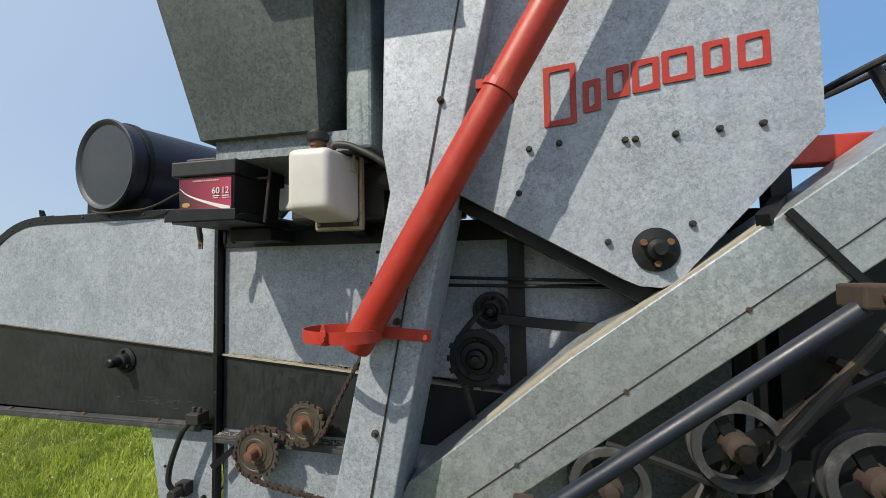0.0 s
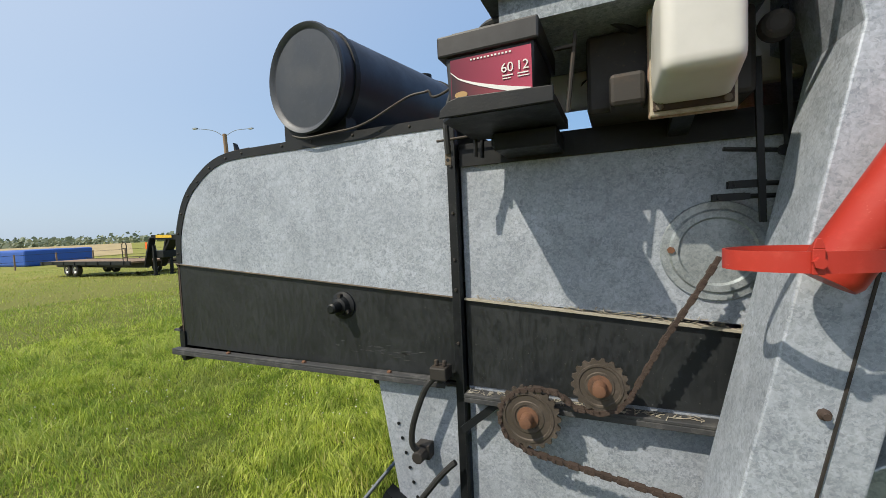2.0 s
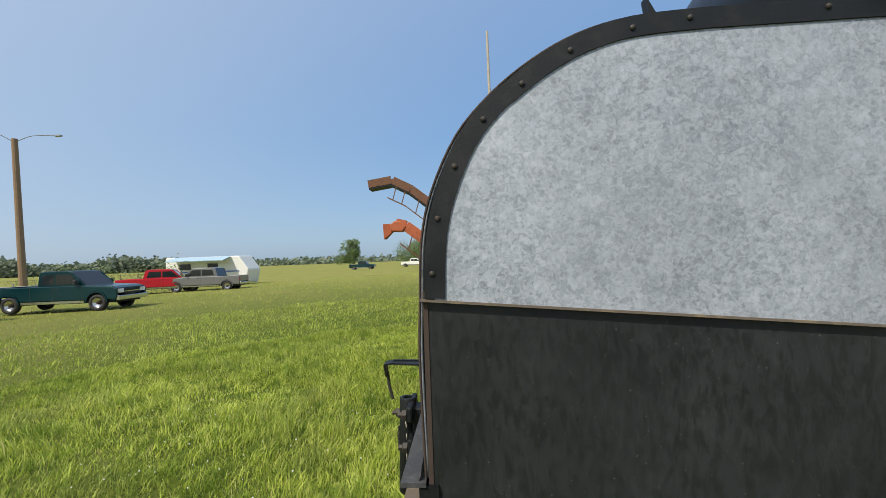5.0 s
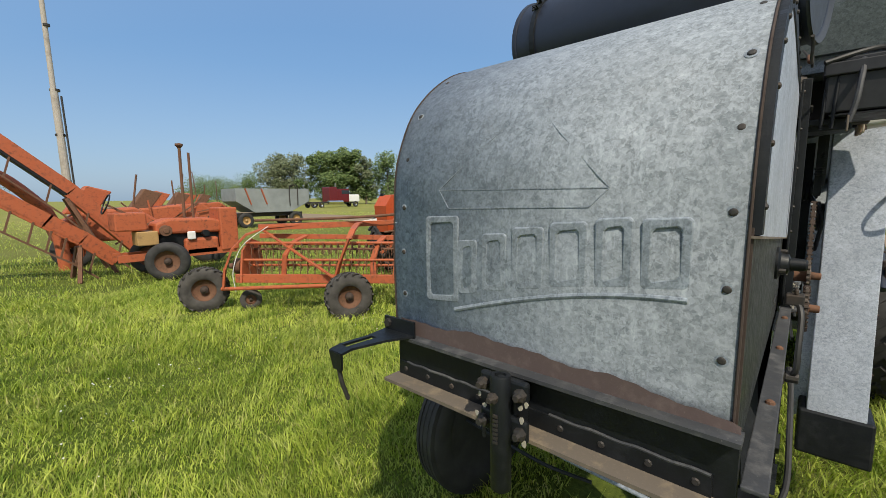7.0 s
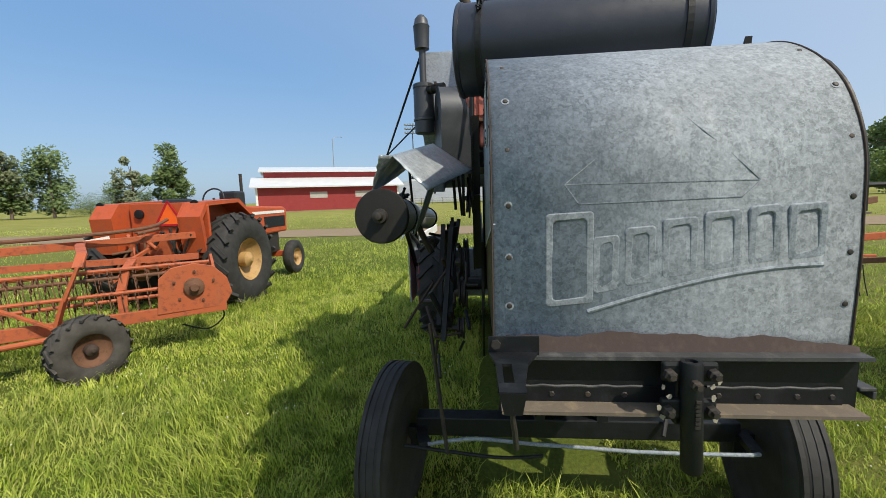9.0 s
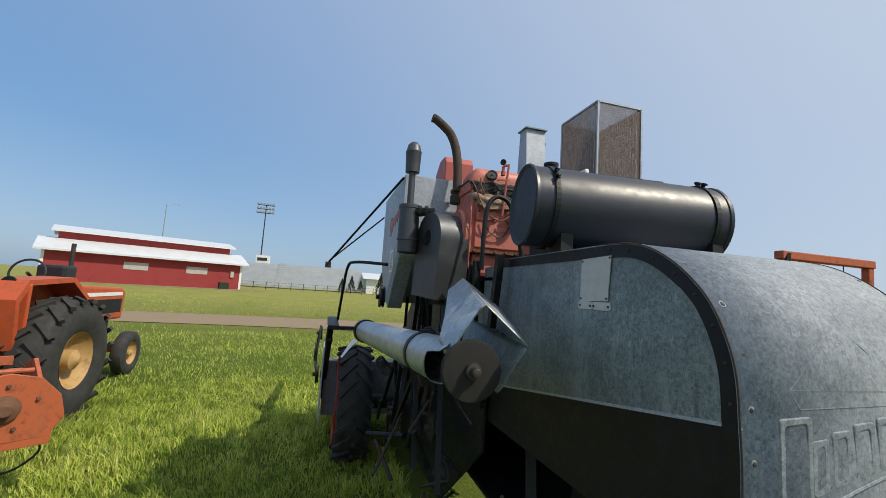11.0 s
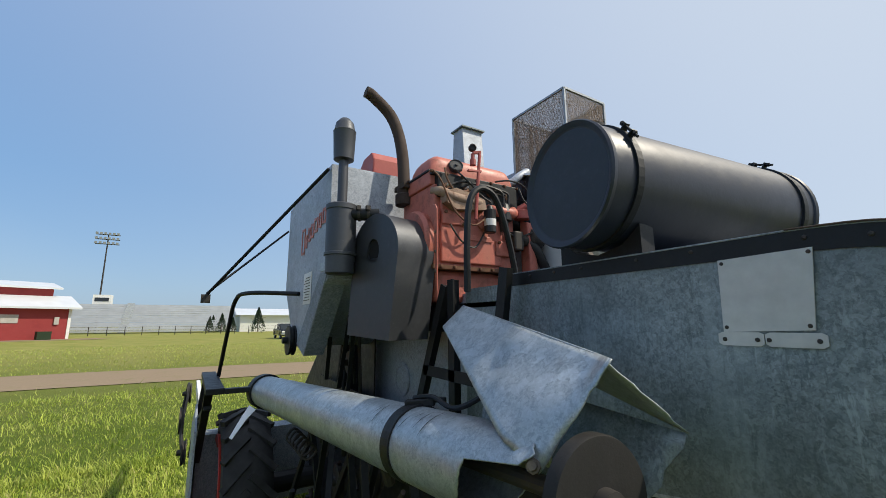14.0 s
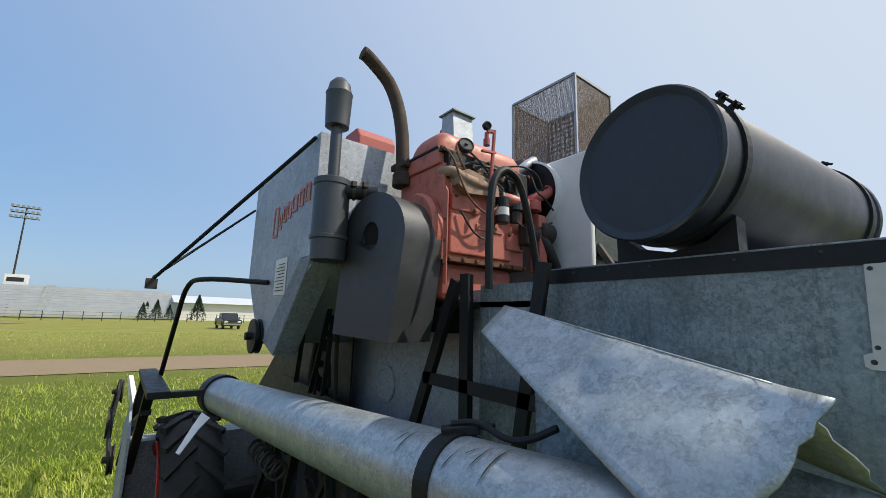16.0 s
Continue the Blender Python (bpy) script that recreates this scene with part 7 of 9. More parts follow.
    part("cap", MB().lathe((2.03, -0.36, 2.175), (0, 0, 1), [(0, 0.026), (0.004, 0.034), (0.025, 0.036), (0.035, 0.028), (0.037, 0.01)], 22), DARK_PLASTIC, r, "black filler cap", smooth=True)
    part("flange", MB().box(1.965, 2.14, -0.265, -0.256, 1.895, 2.155), GRIMY_JUG, r, "dirty tan bolted flange", bevel=0.004)
    part("gasket", MB().box(1.972, 2.133, -0.270, -0.265, 1.905, 2.147), DARK_RUST, r, "dark gasket line", bevel=0.002)
    part("back_plate", MB().box(1.962, 2.143, -0.256, -0.240, 1.892, 2.158), CORRODED, r, "grimy cast cover behind the flange", bevel=0.006)
    for x, z in ((1.985, 1.915), (2.12, 1.915), (2.12, 2.135), (1.985, 2.135)):
        part("bolt", MB().lathe((x, -0.265, z), (0, -1, 0), [(0, 0.009), (0.01, 0.009)], 6), CHAFF, r)
    part("mounting_bracket", MB().bar((2.05, -0.255, 1.95), (2.05, -0.03, 1.90), 0.05, 0.03), BLACK, r)
    for o in set(scene.objects) - first:
        if o.parent is None:
            o.location += Vector((-0.083, 0.026, -0.018)) if o is b else Vector((-0.095, 0.02, -0.018))
    r.scale = (0.88, 0.88, 0.88)
    # machinery behind the reservoir
    part("gear_case", MB().box(1.75, 2.08, -0.18, 0.02, 1.92, 2.10).box(1.80, 1.87, -0.26, -0.18, 1.91, 1.98).lathe((2.10, -0.2, 2.03), (0, -1, 0), [(0, 0.03), (0.03, 0.03), (0.035, 0.015)], 18), STEEL, combine, "greasy dark gear case behind the reservoir", bevel=0.01)
    part("coolant_hose", MB().pipe([(1.985, -0.335, 2.075), (1.983, -0.34, 2.098), (1.995, -0.34, 2.112), (2.03, -0.34, 2.108), (2.056, -0.34, 2.098), (2.113, -0.34, 2.067), (2.161, -0.33, 2.03), (2.20, -0.28, 1.98)], 0.0105, 10), HOSE, combine, "black bent hose over the reservoir", smooth=True)
    part("pipe_flange", MB().box(1.975, 2.03, -0.30, -0.262, 2.045, 2.085).lathe((1.99, -0.30, 2.065), (0, -1, 0), [(0, 0.012), (0.03, 0.012)], 10).lathe((2.02, -0.28, 2.085), (0, 0, 1), [(0, 0.007), (0.014, 0.006)], 6), GRIMY_JUG, combine, "grimy pale pipe flange by the reservoir", bevel=0.003)
    part("support_strap", MB().bar((2.16, -0.12, 1.6), (2.14, -0.12, 2.1), 0.03, 0.01).bar((2.10, -0.14, 1.65), (2.09, -0.14, 2.0), 0.012, 0.012), BLACK, combine)


build_engine()
build_left()
build_running_gear()
build_right_front()
build_battery()


# ---- other machines on the meadow ----
def build_tractor():
    t = thing("tractor", (6.5, 5.6, 0), "orange farm tractor with a slow-vehicle triangle on the grass", "tractor")
    for y in (4.65, 6.55):
        wheel(t, (5.30, y, 0.72), (0, 1, 0), 0.72, 0.42, 0.34, RUBBER, CREAM, lugs=20, lug_h=0.05)
    for y in (5.02, 6.18):
        wheel(t, (7.95, y, 0.38), (0, 1, 0), 0.38, 0.22, 0.2, RUBBER, CREAM)
    part("hood", MB().prism([(6.2, 0.95), (8.3, 0.95), (8.35, 1.45), (8.2, 1.52), (6.2, 1.58)], "y", 5.30, 5.90), ORANGE_NEW, t, "orange bonnet", bevel=0.04)
    part("side_stripe", MB().box(6.6, 8.2, 5.293, 5.299, 1.38, 1.44), WHITE, t, "pale stripe with dark marks")
    part("grille", MB().box(7.3, 8.2, 5.294, 5.299, 1.08, 1.32), BLACK, t, "dark grille louvres")
    part("engine", MB().box(6.3, 8.0, 5.36, 5.84, 0.5, 0.98), STEEL, t, bevel=0.03)
    part("front_axle", MB().box(7.85, 8.05, 5.05, 6.15, 0.4, 0.52), ORANGE_NEW, t)
    part("gearbox", MB().box(4.95, 6.3, 5.25, 5.95, 0.55, 1.1).cyl((5.3, 4.7, 0.72), (5.3, 6.5, 0.72), 0.11, 16), ORANGE, t, "greasy orange rear housing", bevel=0.03)
    # added box: its dark colour stands for the shaded gaps at the rear
    part("rear_gap_shade", MB().box(4.88, 4.94, 5.12, 6.02, 0.62, 1.12), STEEL, t, "dark box added for the shaded gaps under the rear panel", bevel=0.02)
    for y in (4.72, 6.12):
        out = [(4.62, 0.92), (4.56, 1.45), (4.72, 1.66), (5.55, 1.70), (5.98, 1.40), (6.05, 1.0)]
        inner = [(5.98, 1.0), (5.92, 1.38), (5.52, 1.64), (4.76, 1.60), (4.62, 1.42), (4.68, 0.92)]
        yy = y + 0.36 if y < 5.5 else y
        part("fender_side", MB().prism(out, "y", yy, yy + 0.02), ORANGE_NEW, t, "orange fender side")
        fe = part("fender", MB().prism(out + inner, "y", y + 0.02, y + 0.355), ORANGE_NEW, t, "orange flat-topped fender")
        part("work_light", MB().lathe((4.72, y + 0.30 if y > 5.5 else y + 0.2, 1.62), (-1, 0, 0), [(-0.08, 0.04), (0, 0.075), (0.012, 0.07)], 20), BLACK, fe, "round rear work light")
    part("rear_panel", MB().box(4.82, 4.86, 5.1, 6.05, 1.12, 1.66), ORANGE_NEW, t, "orange rear panel", bevel=0.01)
    part("lamp", MB().lathe((4.81, 5.88, 1.50), (-1, 0, 0), [(0, 0.07), (0.03, 0.07), (0.035, 0.05)], 20), BLACK, t)
    tri = [(5.62, 1.33), (5.18, 1.33), (5.40, 1.68)]
    part("warning_triangle", MB().add([(4.79, y, z) for y, z in tri] + [(4.80, y, z) for y, z in tri], [(0, 1, 2), (5, 4, 3), (0, 3, 4, 1), (1, 4, 5, 2), (2, 5, 3, 0)]), TRI, t, "bright orange slow-vehicle triangle with dark red border")
    bt = MB()
    for (ya, za), (yb, zb) in zip(tri, tri[1:] + tri[:1]):
        bt.bar((4.788, ya, za), (4.788, yb, zb), 0.03, 0.006, (1, 0, 0))
    part("triangle_border", bt, CAR_RED, t, "dark red border")
    part("fender_face", MB().box(4.72, 4.76, 4.72, 5.08, 0.95, 1.62), ORANGE_NEW, t, "orange fender face", bevel=0.02)
    rnd = random.Random(4)
    for k in range(26):
        a = (4.8 - 0.25 * rnd.random(), rnd.uniform(5.0, 6.0), rnd.uniform(0.6, 1.25))
        b = (4.8 - 0.3 * rnd.random(), a[1] + rnd.uniform(-0.35, 0.35), rnd.uniform(0.55, 1.3))
        part("linkage", MB().cyl(a, b, rnd.uniform(0.012, 0.03), 8), (ORANGE, STEEL, RUST)[k % 3], t)
    part("seat", MB().box(5.3, 5.75, 5.35, 5.85, 1.15, 1.28).box(5.2, 5.32, 5.35, 5.85, 1.2, 1.72), DARK_PLASTIC, t, "black seat", bevel=0.05)
    part("steering_wheel", MB().pipe([(6.15 + 0.05 * math.sin(2 * math.pi * k / 16), 5.6 + 0.2 * math.cos(2 * math.pi * k / 16), 1.72 + 0.18 * math.sin(2 * math.pi * k / 16)) for k in range(17)], 0.015, 6, 2).cyl((6.15, 5.6, 1.72), (6.5, 5.6, 1.5), 0.02, 8), DARK_PLASTIC, t)
    part("console", MB().box(6.3, 6.6, 5.25, 5.6, 1.5, 1.85), DARK_PLASTIC, t, bevel=0.04)
    part("exhaust", MB().cyl((6.9, 5.5, 1.5), (6.9, 5.5, 1.85), 0.05, 12).cyl((6.9, 5.5, 1.85), (6.9, 5.5, 2.2), 0.03, 12), STEEL, t, "upright exhaust")
    for a, b in (((4.9, 5.35, 0.9), (4.3, 5.2, 0.55)), ((4.9, 5.85, 0.9), (4.3, 6.0, 0.55)), ((4.9, 5.6, 1.1), (4.3, 5.6, 0.9)), ((4.7, 5.2, 0.6), (4.7, 5.25, 1.15)), ((4.7, 6.0, 0.6), (4.7, 5.95, 1.15))):
        part("hitch_link", MB().bar(a, b, 0.05, 0.04), ORANGE, t, "rusty orange hitch link")
    part("hydraulic_hose", MB().pipe([(4.8, 5.9, 1.2), (4.6, 5.8, 0.95), (4.75, 5.5, 0.85), (4.82, 5.4, 1.15)], 0.012, 6), HOSE, t)
    part("drawbar", MB().box(4.75, 4.95, 5.3, 5.9, 0.7, 1.2).lathe((4.72, 5.6, 0.8), (-1, 0, 0), [(0, 0.09), (0.08, 0.09), (0.09, 0.04), (0.2, 0.03)], 14), ORANGE, t, bevel=0.02)


def build_rake():
    r = thing("hay_rake", (2.3, 5.0, 0), "old orange side-delivery hay rake with rubber wheels on the grass", "hay rake")
    P, Q = Vector((1.45, 6.15, 0)), Vector((3.45, 3.72, 0))
    u = (Q - P).normalized()
    n = Vector((-u.y, u.x, 0))
    L = (Q - P).length

    def at(s, o, z):
        return P + u * s + n * o + Vector((0, 0, z))
    for c, R in (((1.30, 6.38, 0.32), 0.32), ((2.42, 4.42, 0.31), 0.31), ((1.77, 5.95, 0.15), 0.15)):
        wheel(r, c, (0.45, 1, 0), R, 0.2 if R > 0.2 else 0.08, R * 0.5, RUBBER_DRY, RUST, lugs=18 if R > 0.2 else 0, lug_h=0.022)

    def channel(pts, label):
        A = MB()
        for a, c in zip(pts[:-1], pts[1:]):
            A.bar(a, c + (c - a) * 0.06, 0.085, 0.03)
        part("arch_frame", A, ORANGE, r, label, bevel=0.004)
    top = [Vector((1.47, 6.13, 0.33)), Vector((1.50, 6.11, 0.62)), Vector((1.60, 6.07, 0.90)), Vector((1.78, 6.0, 1.10)), Vector((2.05, 5.9, 1.20)), Vector((2.45, 5.75, 1.22))]
    channel(top, "tall bent orange channel arch")
    channel([Vector((2.45, 4.80, 0.42)), Vector((2.50, 4.70, 0.75)), Vector((2.58, 4.60, 1.05)), Vector((2.70, 4.66, 1.17)), Vector((3.1, 5.1, 1.21)), Vector((3.35, 5.35, 1.21))], "bent orange channel arch")
    channel([at(0.9, 0.05, 0.5), at(0.92, 0.08, 0.8), at(1.0, 0.2, 0.98), at(1.1, 0.45, 1.05)], "small inner orange arch")
    channel([at(2.2, 0.1, 0.45), at(2.2, 0.12, 0.75), at(2.25, 0.22, 0.95), at(2.3, 0.45, 1.02)], "small inner orange arch")
    part("top_beam", MB().bar((1.95, 5.95, 1.20), (4.70, 4.85, 1.19), 0.07, 0.09), ORANGE, r, "orange top beam towards the tractor", bevel=0.004)
    part("main_beam", MB().bar(at(0.2, 0.05, 0.48), at(L, 0.0, 0.46), 0.06, 0.12), ORANGE, r, "orange frame beam", bevel=0.004)
    part("axle_pipe", MB().cyl(at(0, 0, 0.33), at(1.75, -0.08, 0.40), 0.028, 10), ORANGE, r, "orange axle pipe")
    part("axle_pipe", MB().cyl(at(0.1, 0.12, 0.30), at(1.8, 0.05, 0.36), 0.02, 10), ORANGE, r)
    part("brace", MB().bar((2.0, 5.92, 1.16), (2.45, 4.78, 0.5), 0.05, 0.02), ORANGE, r, "diagonal orange brace")
    part("rear_beam", MB().bar(at(0.35, 0.55, 1.05), at(L - 0.2, 0.5, 1.0), 0.05, 0.07), ORANGE, r, "rear orange beam")
    for h, o in ((0.98, 0.18), (0.86, 0.42), (0.74, 0.10), (0.62, 0.36), (0.92, 0.55)):
        part("tine_bar", MB().cyl(at(0.3, o, h), at(L - 0.12, o, h - 0.02), 0.02, 8), ORANGE if h != 0.86 else RUST, r, "orange tine bar")
        ti = MB()
        m = 24
        for k in range(m):
            b = at(0.4 + (L - 0.7) * k / (m - 1), o, h)
            ti.pipe([b, b + n * -0.04 + Vector((0, 0, -0.05)), b + n * 0.02 + Vector((0, 0, -0.09)), b + n * 0.03 + Vector((0, 0, -0.03)), b + n * -0.03 + Vector((0, 0, -0.10)), b + n * -0.05 + u * 0.02 + Vector((0, 0, -0.30))], 0.0055, 4, 3)
        part("tine", ti, RUST, r, "rusty coiled spring tines", kind="stuff")
    for s in (0.28, L - 0.1):
        e = MB()
        rim = [at(s, -0.02, 0.42), at(s, 0.55, 0.42), at(s, 0.68, 0.62), at(s, 0.62, 0.95), at(s, 0.35, 1.03), at(s, 0.08, 0.88)]
        e.v = [tuple(v) for v in rim] + [tuple(v + u * 0.03) for v in rim]
        e.f = [tuple(range(6)), tuple(range(11, 5, -1))] + [(i, 6 + i, 6 + (i + 1) % 6, (i + 1) % 6) for i in range(6)]
        part("end_plate", e, ORANGE, r, "orange end plate of the reel", bevel=0.004)
    D = [(L - 0.66, 0.46), (L - 0.02, 0.46), (L + 0.07, 0.60), (L + 0.03, 0.78), (L - 0.1, 0.93), (L - 0.28, 0.98), (L - 0.5, 0.95), (L - 0.62, 0.84)]
    dp = MB()
    dp.v = [tuple(at(a, w, z)) for w in (-0.03, 0.0) for a, z in D]
    dp.f = [tuple(range(8)), tuple(range(15, 7, -1))] + [(i, 8 + i, 8 + (i + 1) % 8, (i + 1) % 8) for i in range(8)]
    sp = part("shield_plate", dp, ORANGE, r, "rounded orange shield over the reel drive", bevel=0.006)
    part("boss", MB().lathe(at(L - 0.3, -0.03, 0.72), -n, [(0, 0.1), (0.03, 0.1), (0.05, 0.05), (0.09, 0.04)], 16), RUST, sp, smooth=True)
    studs("bolt", RUST, sp, [(at(L - 0.3 + 0.2 * math.cos(w), -0.03, 0.72 + 0.17 * math.sin(w)), -n) for w in (0.3, 1.5, 2.7, 3.9, 5.1)], [(0, 0.016), (0.02, 0.014)], 6)
    part("reel_hub", MB().lathe(at(L - 0.16, 0.3, 0.72), -u, [(0, 0.17), (0.04, 0.17), (0.05, 0.06), (0.12, 0.05)], 18), RUST, r, smooth=True)
    part("gear_hub", MB().lathe(at(0.18, 0.3, 0.62), -u, [(0, 0.12), (0.1, 0.12), (0.12, 0.05), (0.2, 0.04)], 16), RUST, r, smooth=True)
    part("guard_strip", MB().pipe([at(0.2, 0.7, 1.28), at(1.5, 0.8, 1.3), at(2.4, 1.1, 1.34), (4.5, 5.2, 1.42)], 0.022, 8), RUST, r, "rusty drive shaft rod")
    part("drop_hose", MB().pipe([at(3.08, 0.1, 0.45), at(3.12, 0.12, 0.3), at(2.95, 0.2, 0.16), at(2.7, 0.25, 0.25)], 0.009, 6), HOSE, r)
    part("twine", MB().pipe([at(0.65, 0.2, 1.22), at(0.3, 0.1, 0.95), at(0.2, -0.02, 0.6), at(0.22, -0.02, 0.3)], 0.006, 5), JUG, r, "pale twine hanging down")
    part("pale_tag", MB().bar((3.35, 5.38, 1.20), (3.62, 5.25, 1.24), 0.01, 0.07), WHITE, r)


def build_elevators_far():
    """Two raised bale elevators and a spout beside the old tractor."""
    def boom(path, w, mat, dark, label):
        t = thing("bale_elevator", (path[-1][0], path[-1][1], 0), label, "elevator")
        P = [Vector(p) for p in path]
        for k, (a, b) in enumerate(zip(P[:-1], P[1:])):
            part("trough", MB().bar(a, b + (b - a).normalized() * 0.03, w, 0.10), BLACK if dark is RUST and k < 4 else mat, t, "rusty elevator trough", bevel=0.01)
            for s in (-1, 1):
                d = (b - a).normalized()
                up = Vector((-d.z, 0, d.x)) * (-1 if d.x > 0 else 1)
                o = Vector((0, s * w / 2, 0)) + (up if up.z > 0 else -up) * 0.13
                part("trough_side", MB().bar(a + o, b + o + d * 0.03, 0.02, 0.24), dark if k < 3 else mat, t)
        low = [p + Vector((-0.12, -w / 2 - 0.02, -0.42)) for p in P[1:]]
        for a, b in zip(low[:-1], low[1:]):
            part("truss_rod", MB().bar(a, b, 0.035, 0.035), RUST, t)
        for k in range(9):
            q = 0.06 + 0.10 * k
            i = min(int(q * (len(P) - 2)), len(P) - 3)
            f = q * (len(P) - 2) - i
            part("truss_strut", MB().bar(P[1 + i].lerp(P[2 + i], f) + Vector((0, -w / 2, -0.02)), low[i].lerp(low[i + 1], f), 0.03, 0.03), RUST, t)
        part("stand", MB().bar(P[len(P) // 2 + 1] + Vector((0, -0.2, -0.1)), (P[-1].x - 0.6, P[-1].y - 0.5, 0), 0.07, 0.07), RUST, t)
        part("stand", MB().bar(P[len(P) // 2 + 1] + Vector((0, 0.2, -0.1)), (P[-1].x - 0.6, P[-1].y + 0.5, 0), 0.07, 0.07), RUST, t)
        return t
    boom([(-2.9, 12, 3.88), (-2.2, 12, 3.98), (-1.65, 12, 3.7), (-0.6, 12, 2.85), (0.5, 12, 1.78), (1.57, 12, 0.45), (1.75, 12, 0.2)], 0.42, ORANGE, RUST, "long raised rusty orange bale elevator with dark underside")
    t = boom([(-1.95, 11, 2.56), (-1.7, 11, 2.50), (-0.7, 11, 1.72), (0.0, 11, 1.16), (0.5, 11, 0.78), (1.0, 11, 0.3)], 0.24, ORANGE, ORANGE, "raised orange grain auger with a flared spout")
    part("spout", MB().add([(-2.3, 10.85, 2.66), (-2.28, 11.15, 2.66), (-2.26, 11.15, 2.22), (-2.28, 10.85, 2.22), (-2.02, 10.92, 2.66), (-2.02, 11.08, 2.66), (-2.0, 11.08, 2.46), (-2.0, 10.92, 2.46)], [(0, 1, 2, 3), (4, 7, 6, 5), (0, 4, 5, 1), (1, 5, 6, 2), (2, 6, 7, 3), (3, 7, 4, 0)]), ORANGE, t, "flared orange spout")
    part("spout_hood", MB().prism([(-2.08, 2.44), (-2.1, 2.64), (-1.95, 2.74), (-1.78, 2.72), (-1.62, 2.56), (-1.75, 2.42)], "y", 10.84, 11.16), ORANGE, t, bevel=0.03)
    s = thing("grain_spout", (0.25, 13, 0), "rusty orange curved discharge spout", "spout")
    part("tube", MB().pipe([(-0.95, 13, 2.42), (-0.7, 13, 2.34), (-0.32, 13, 2.08), (0.1, 13, 1.6), (0.25, 13, 1.35), (0.4, 13, 0.8), (0.45, 13, 0.0)], 0.13, 12), ORANGE, s, smooth=True)
    part("collar", MB().lathe((-0.98, 13, 2.43), (1, 0, -0.2), [(0, 0.15), (0.12, 0.15)], 14), RUST, s)


def build_old_tractor(x, y, name_label, group=""):
    t = thing("old_tractor", (x, y, 0), name_label, "tractor", group)
    wheel(t, (x - 0.35, y - 0.55, 0.39), (0.45, 1, 0), 0.39, 0.24, 0.22, RUBBER, RUST)
    wheel(t, (x - 0.35, y + 0.75, 0.39), (0.45, 1, 0), 0.39, 0.24, 0.22, RUBBER, RUST)
    wheel(t, (x + 1.1, y + 1.5, 0.5), (0.2, 1, 0), 0.5, 0.28, 0.26, RUBBER, ORANGE)
    part("axle", MB().cyl((x - 0.35, y - 0.5, 0.42), (x - 0.35, y + 0.7, 0.42), 0.06, 10), RUST, t)
    part("hood", MB().prism([(x - 0.45, 0.92), (x + 0.82, 0.90), (x + 0.82, 1.16), (x + 0.6, 1.22), (x - 0.2, 1.24), (x - 0.45, 1.15)], "y", y - 0.28, y + 0.28), ORANGE, t, "rusty orange bonnet", bevel=0.05)
    part("radiator", MB().box(x + 0.76, x + 1.14, y - 0.33, y + 0.33, 0.48, 1.44), ORANGE, t, "orange radiator shell", bevel=0.03)
    part("radiator_core", MB().box(x + 1.141, x + 1.15, y - 0.27, y + 0.27, 0.58, 1.3), BLACK, t)
    part("engine", MB().box(x - 0.4, x + 0.76, y - 0.2, y + 0.2, 0.55, 0.92), BLACK, t, bevel=0.03)
    part("crankcase", MB().box(x + 0.05, x + 0.72, y - 0.3, y + 0.25, 0.42, 0.80), ORANGE, t, "orange crankcase", bevel=0.05)
    part("carburettor", MB().box(x + 0.1, x + 0.25, y - 0.36, y - 0.28, 0.78, 0.95), WHITE, t, bevel=0.02)
    part("magneto", MB().lathe((x + 0.45, y - 0.38, 0.9), (0, 1, 0), [(0, 0.07), (0.12, 0.07)], 12), BLACK, t)
    part("tool_box", MB().box(x - 1.1, x - 0.58, y - 0.3, y + 0.3, 1.02, 1.38), ORANGE, t, "orange tank box", bevel=0.03)
    part("side_box", MB().box(x - 0.78, x - 0.42, y - 0.35, y + 0.1, 0.72, 1.0), CREAM, t, "ochre housing", bevel=0.02)
    part("pulley", MB().lathe((x - 0.30, y - 0.34, 1.0), (0, -1, 0), [(0, 0.11), (0.07, 0.11), (0.075, 0.06), (0.09, 0.05)], 18), RUST, t)
    for o in (-0.3, 0.24):
        part("frame_rail", MB().box(x - 1.1, x + 1.1, y + o, y + o + 0.06, 0.42, 0.56), ORANGE, t, "orange frame rail")
    part("exhaust", MB().cyl((x + 0.18, y + 0.05, 1.2), (x + 0.2, y + 0.05, 2.72), 0.03, 10), RUST, t, "tall rusty exhaust stack")
    part("exhaust_cap", MB().lathe((x + 0.2, y + 0.05, 2.72), (0, 0, 1), [(0, 0.03), (0.05, 0.075), (0.09, 0.075), (0.1, 0.03)], 12), RUST, t)
    part("intake_stack", MB().cyl((x + 0.37, y + 0.1, 1.2), (x + 0.38, y + 0.1, 2.64), 0.026, 10), RUST, t)
    part("steering_post", MB().bar((x - 0.6, y, 1.2), (x - 1.15, y, 1.55), 0.04, 0.04), RUST, t)
    part("steering_wheel", MB().pipe([(x - 1.15 + 0.07 * math.sin(k * math.pi / 8), y + 0.2 * math.cos(k * math.pi / 8), 1.55 + 0.18 * math.sin(k * math.pi / 8)) for k in range(17)], 0.014, 6, 2), BLACK, t)
    return t


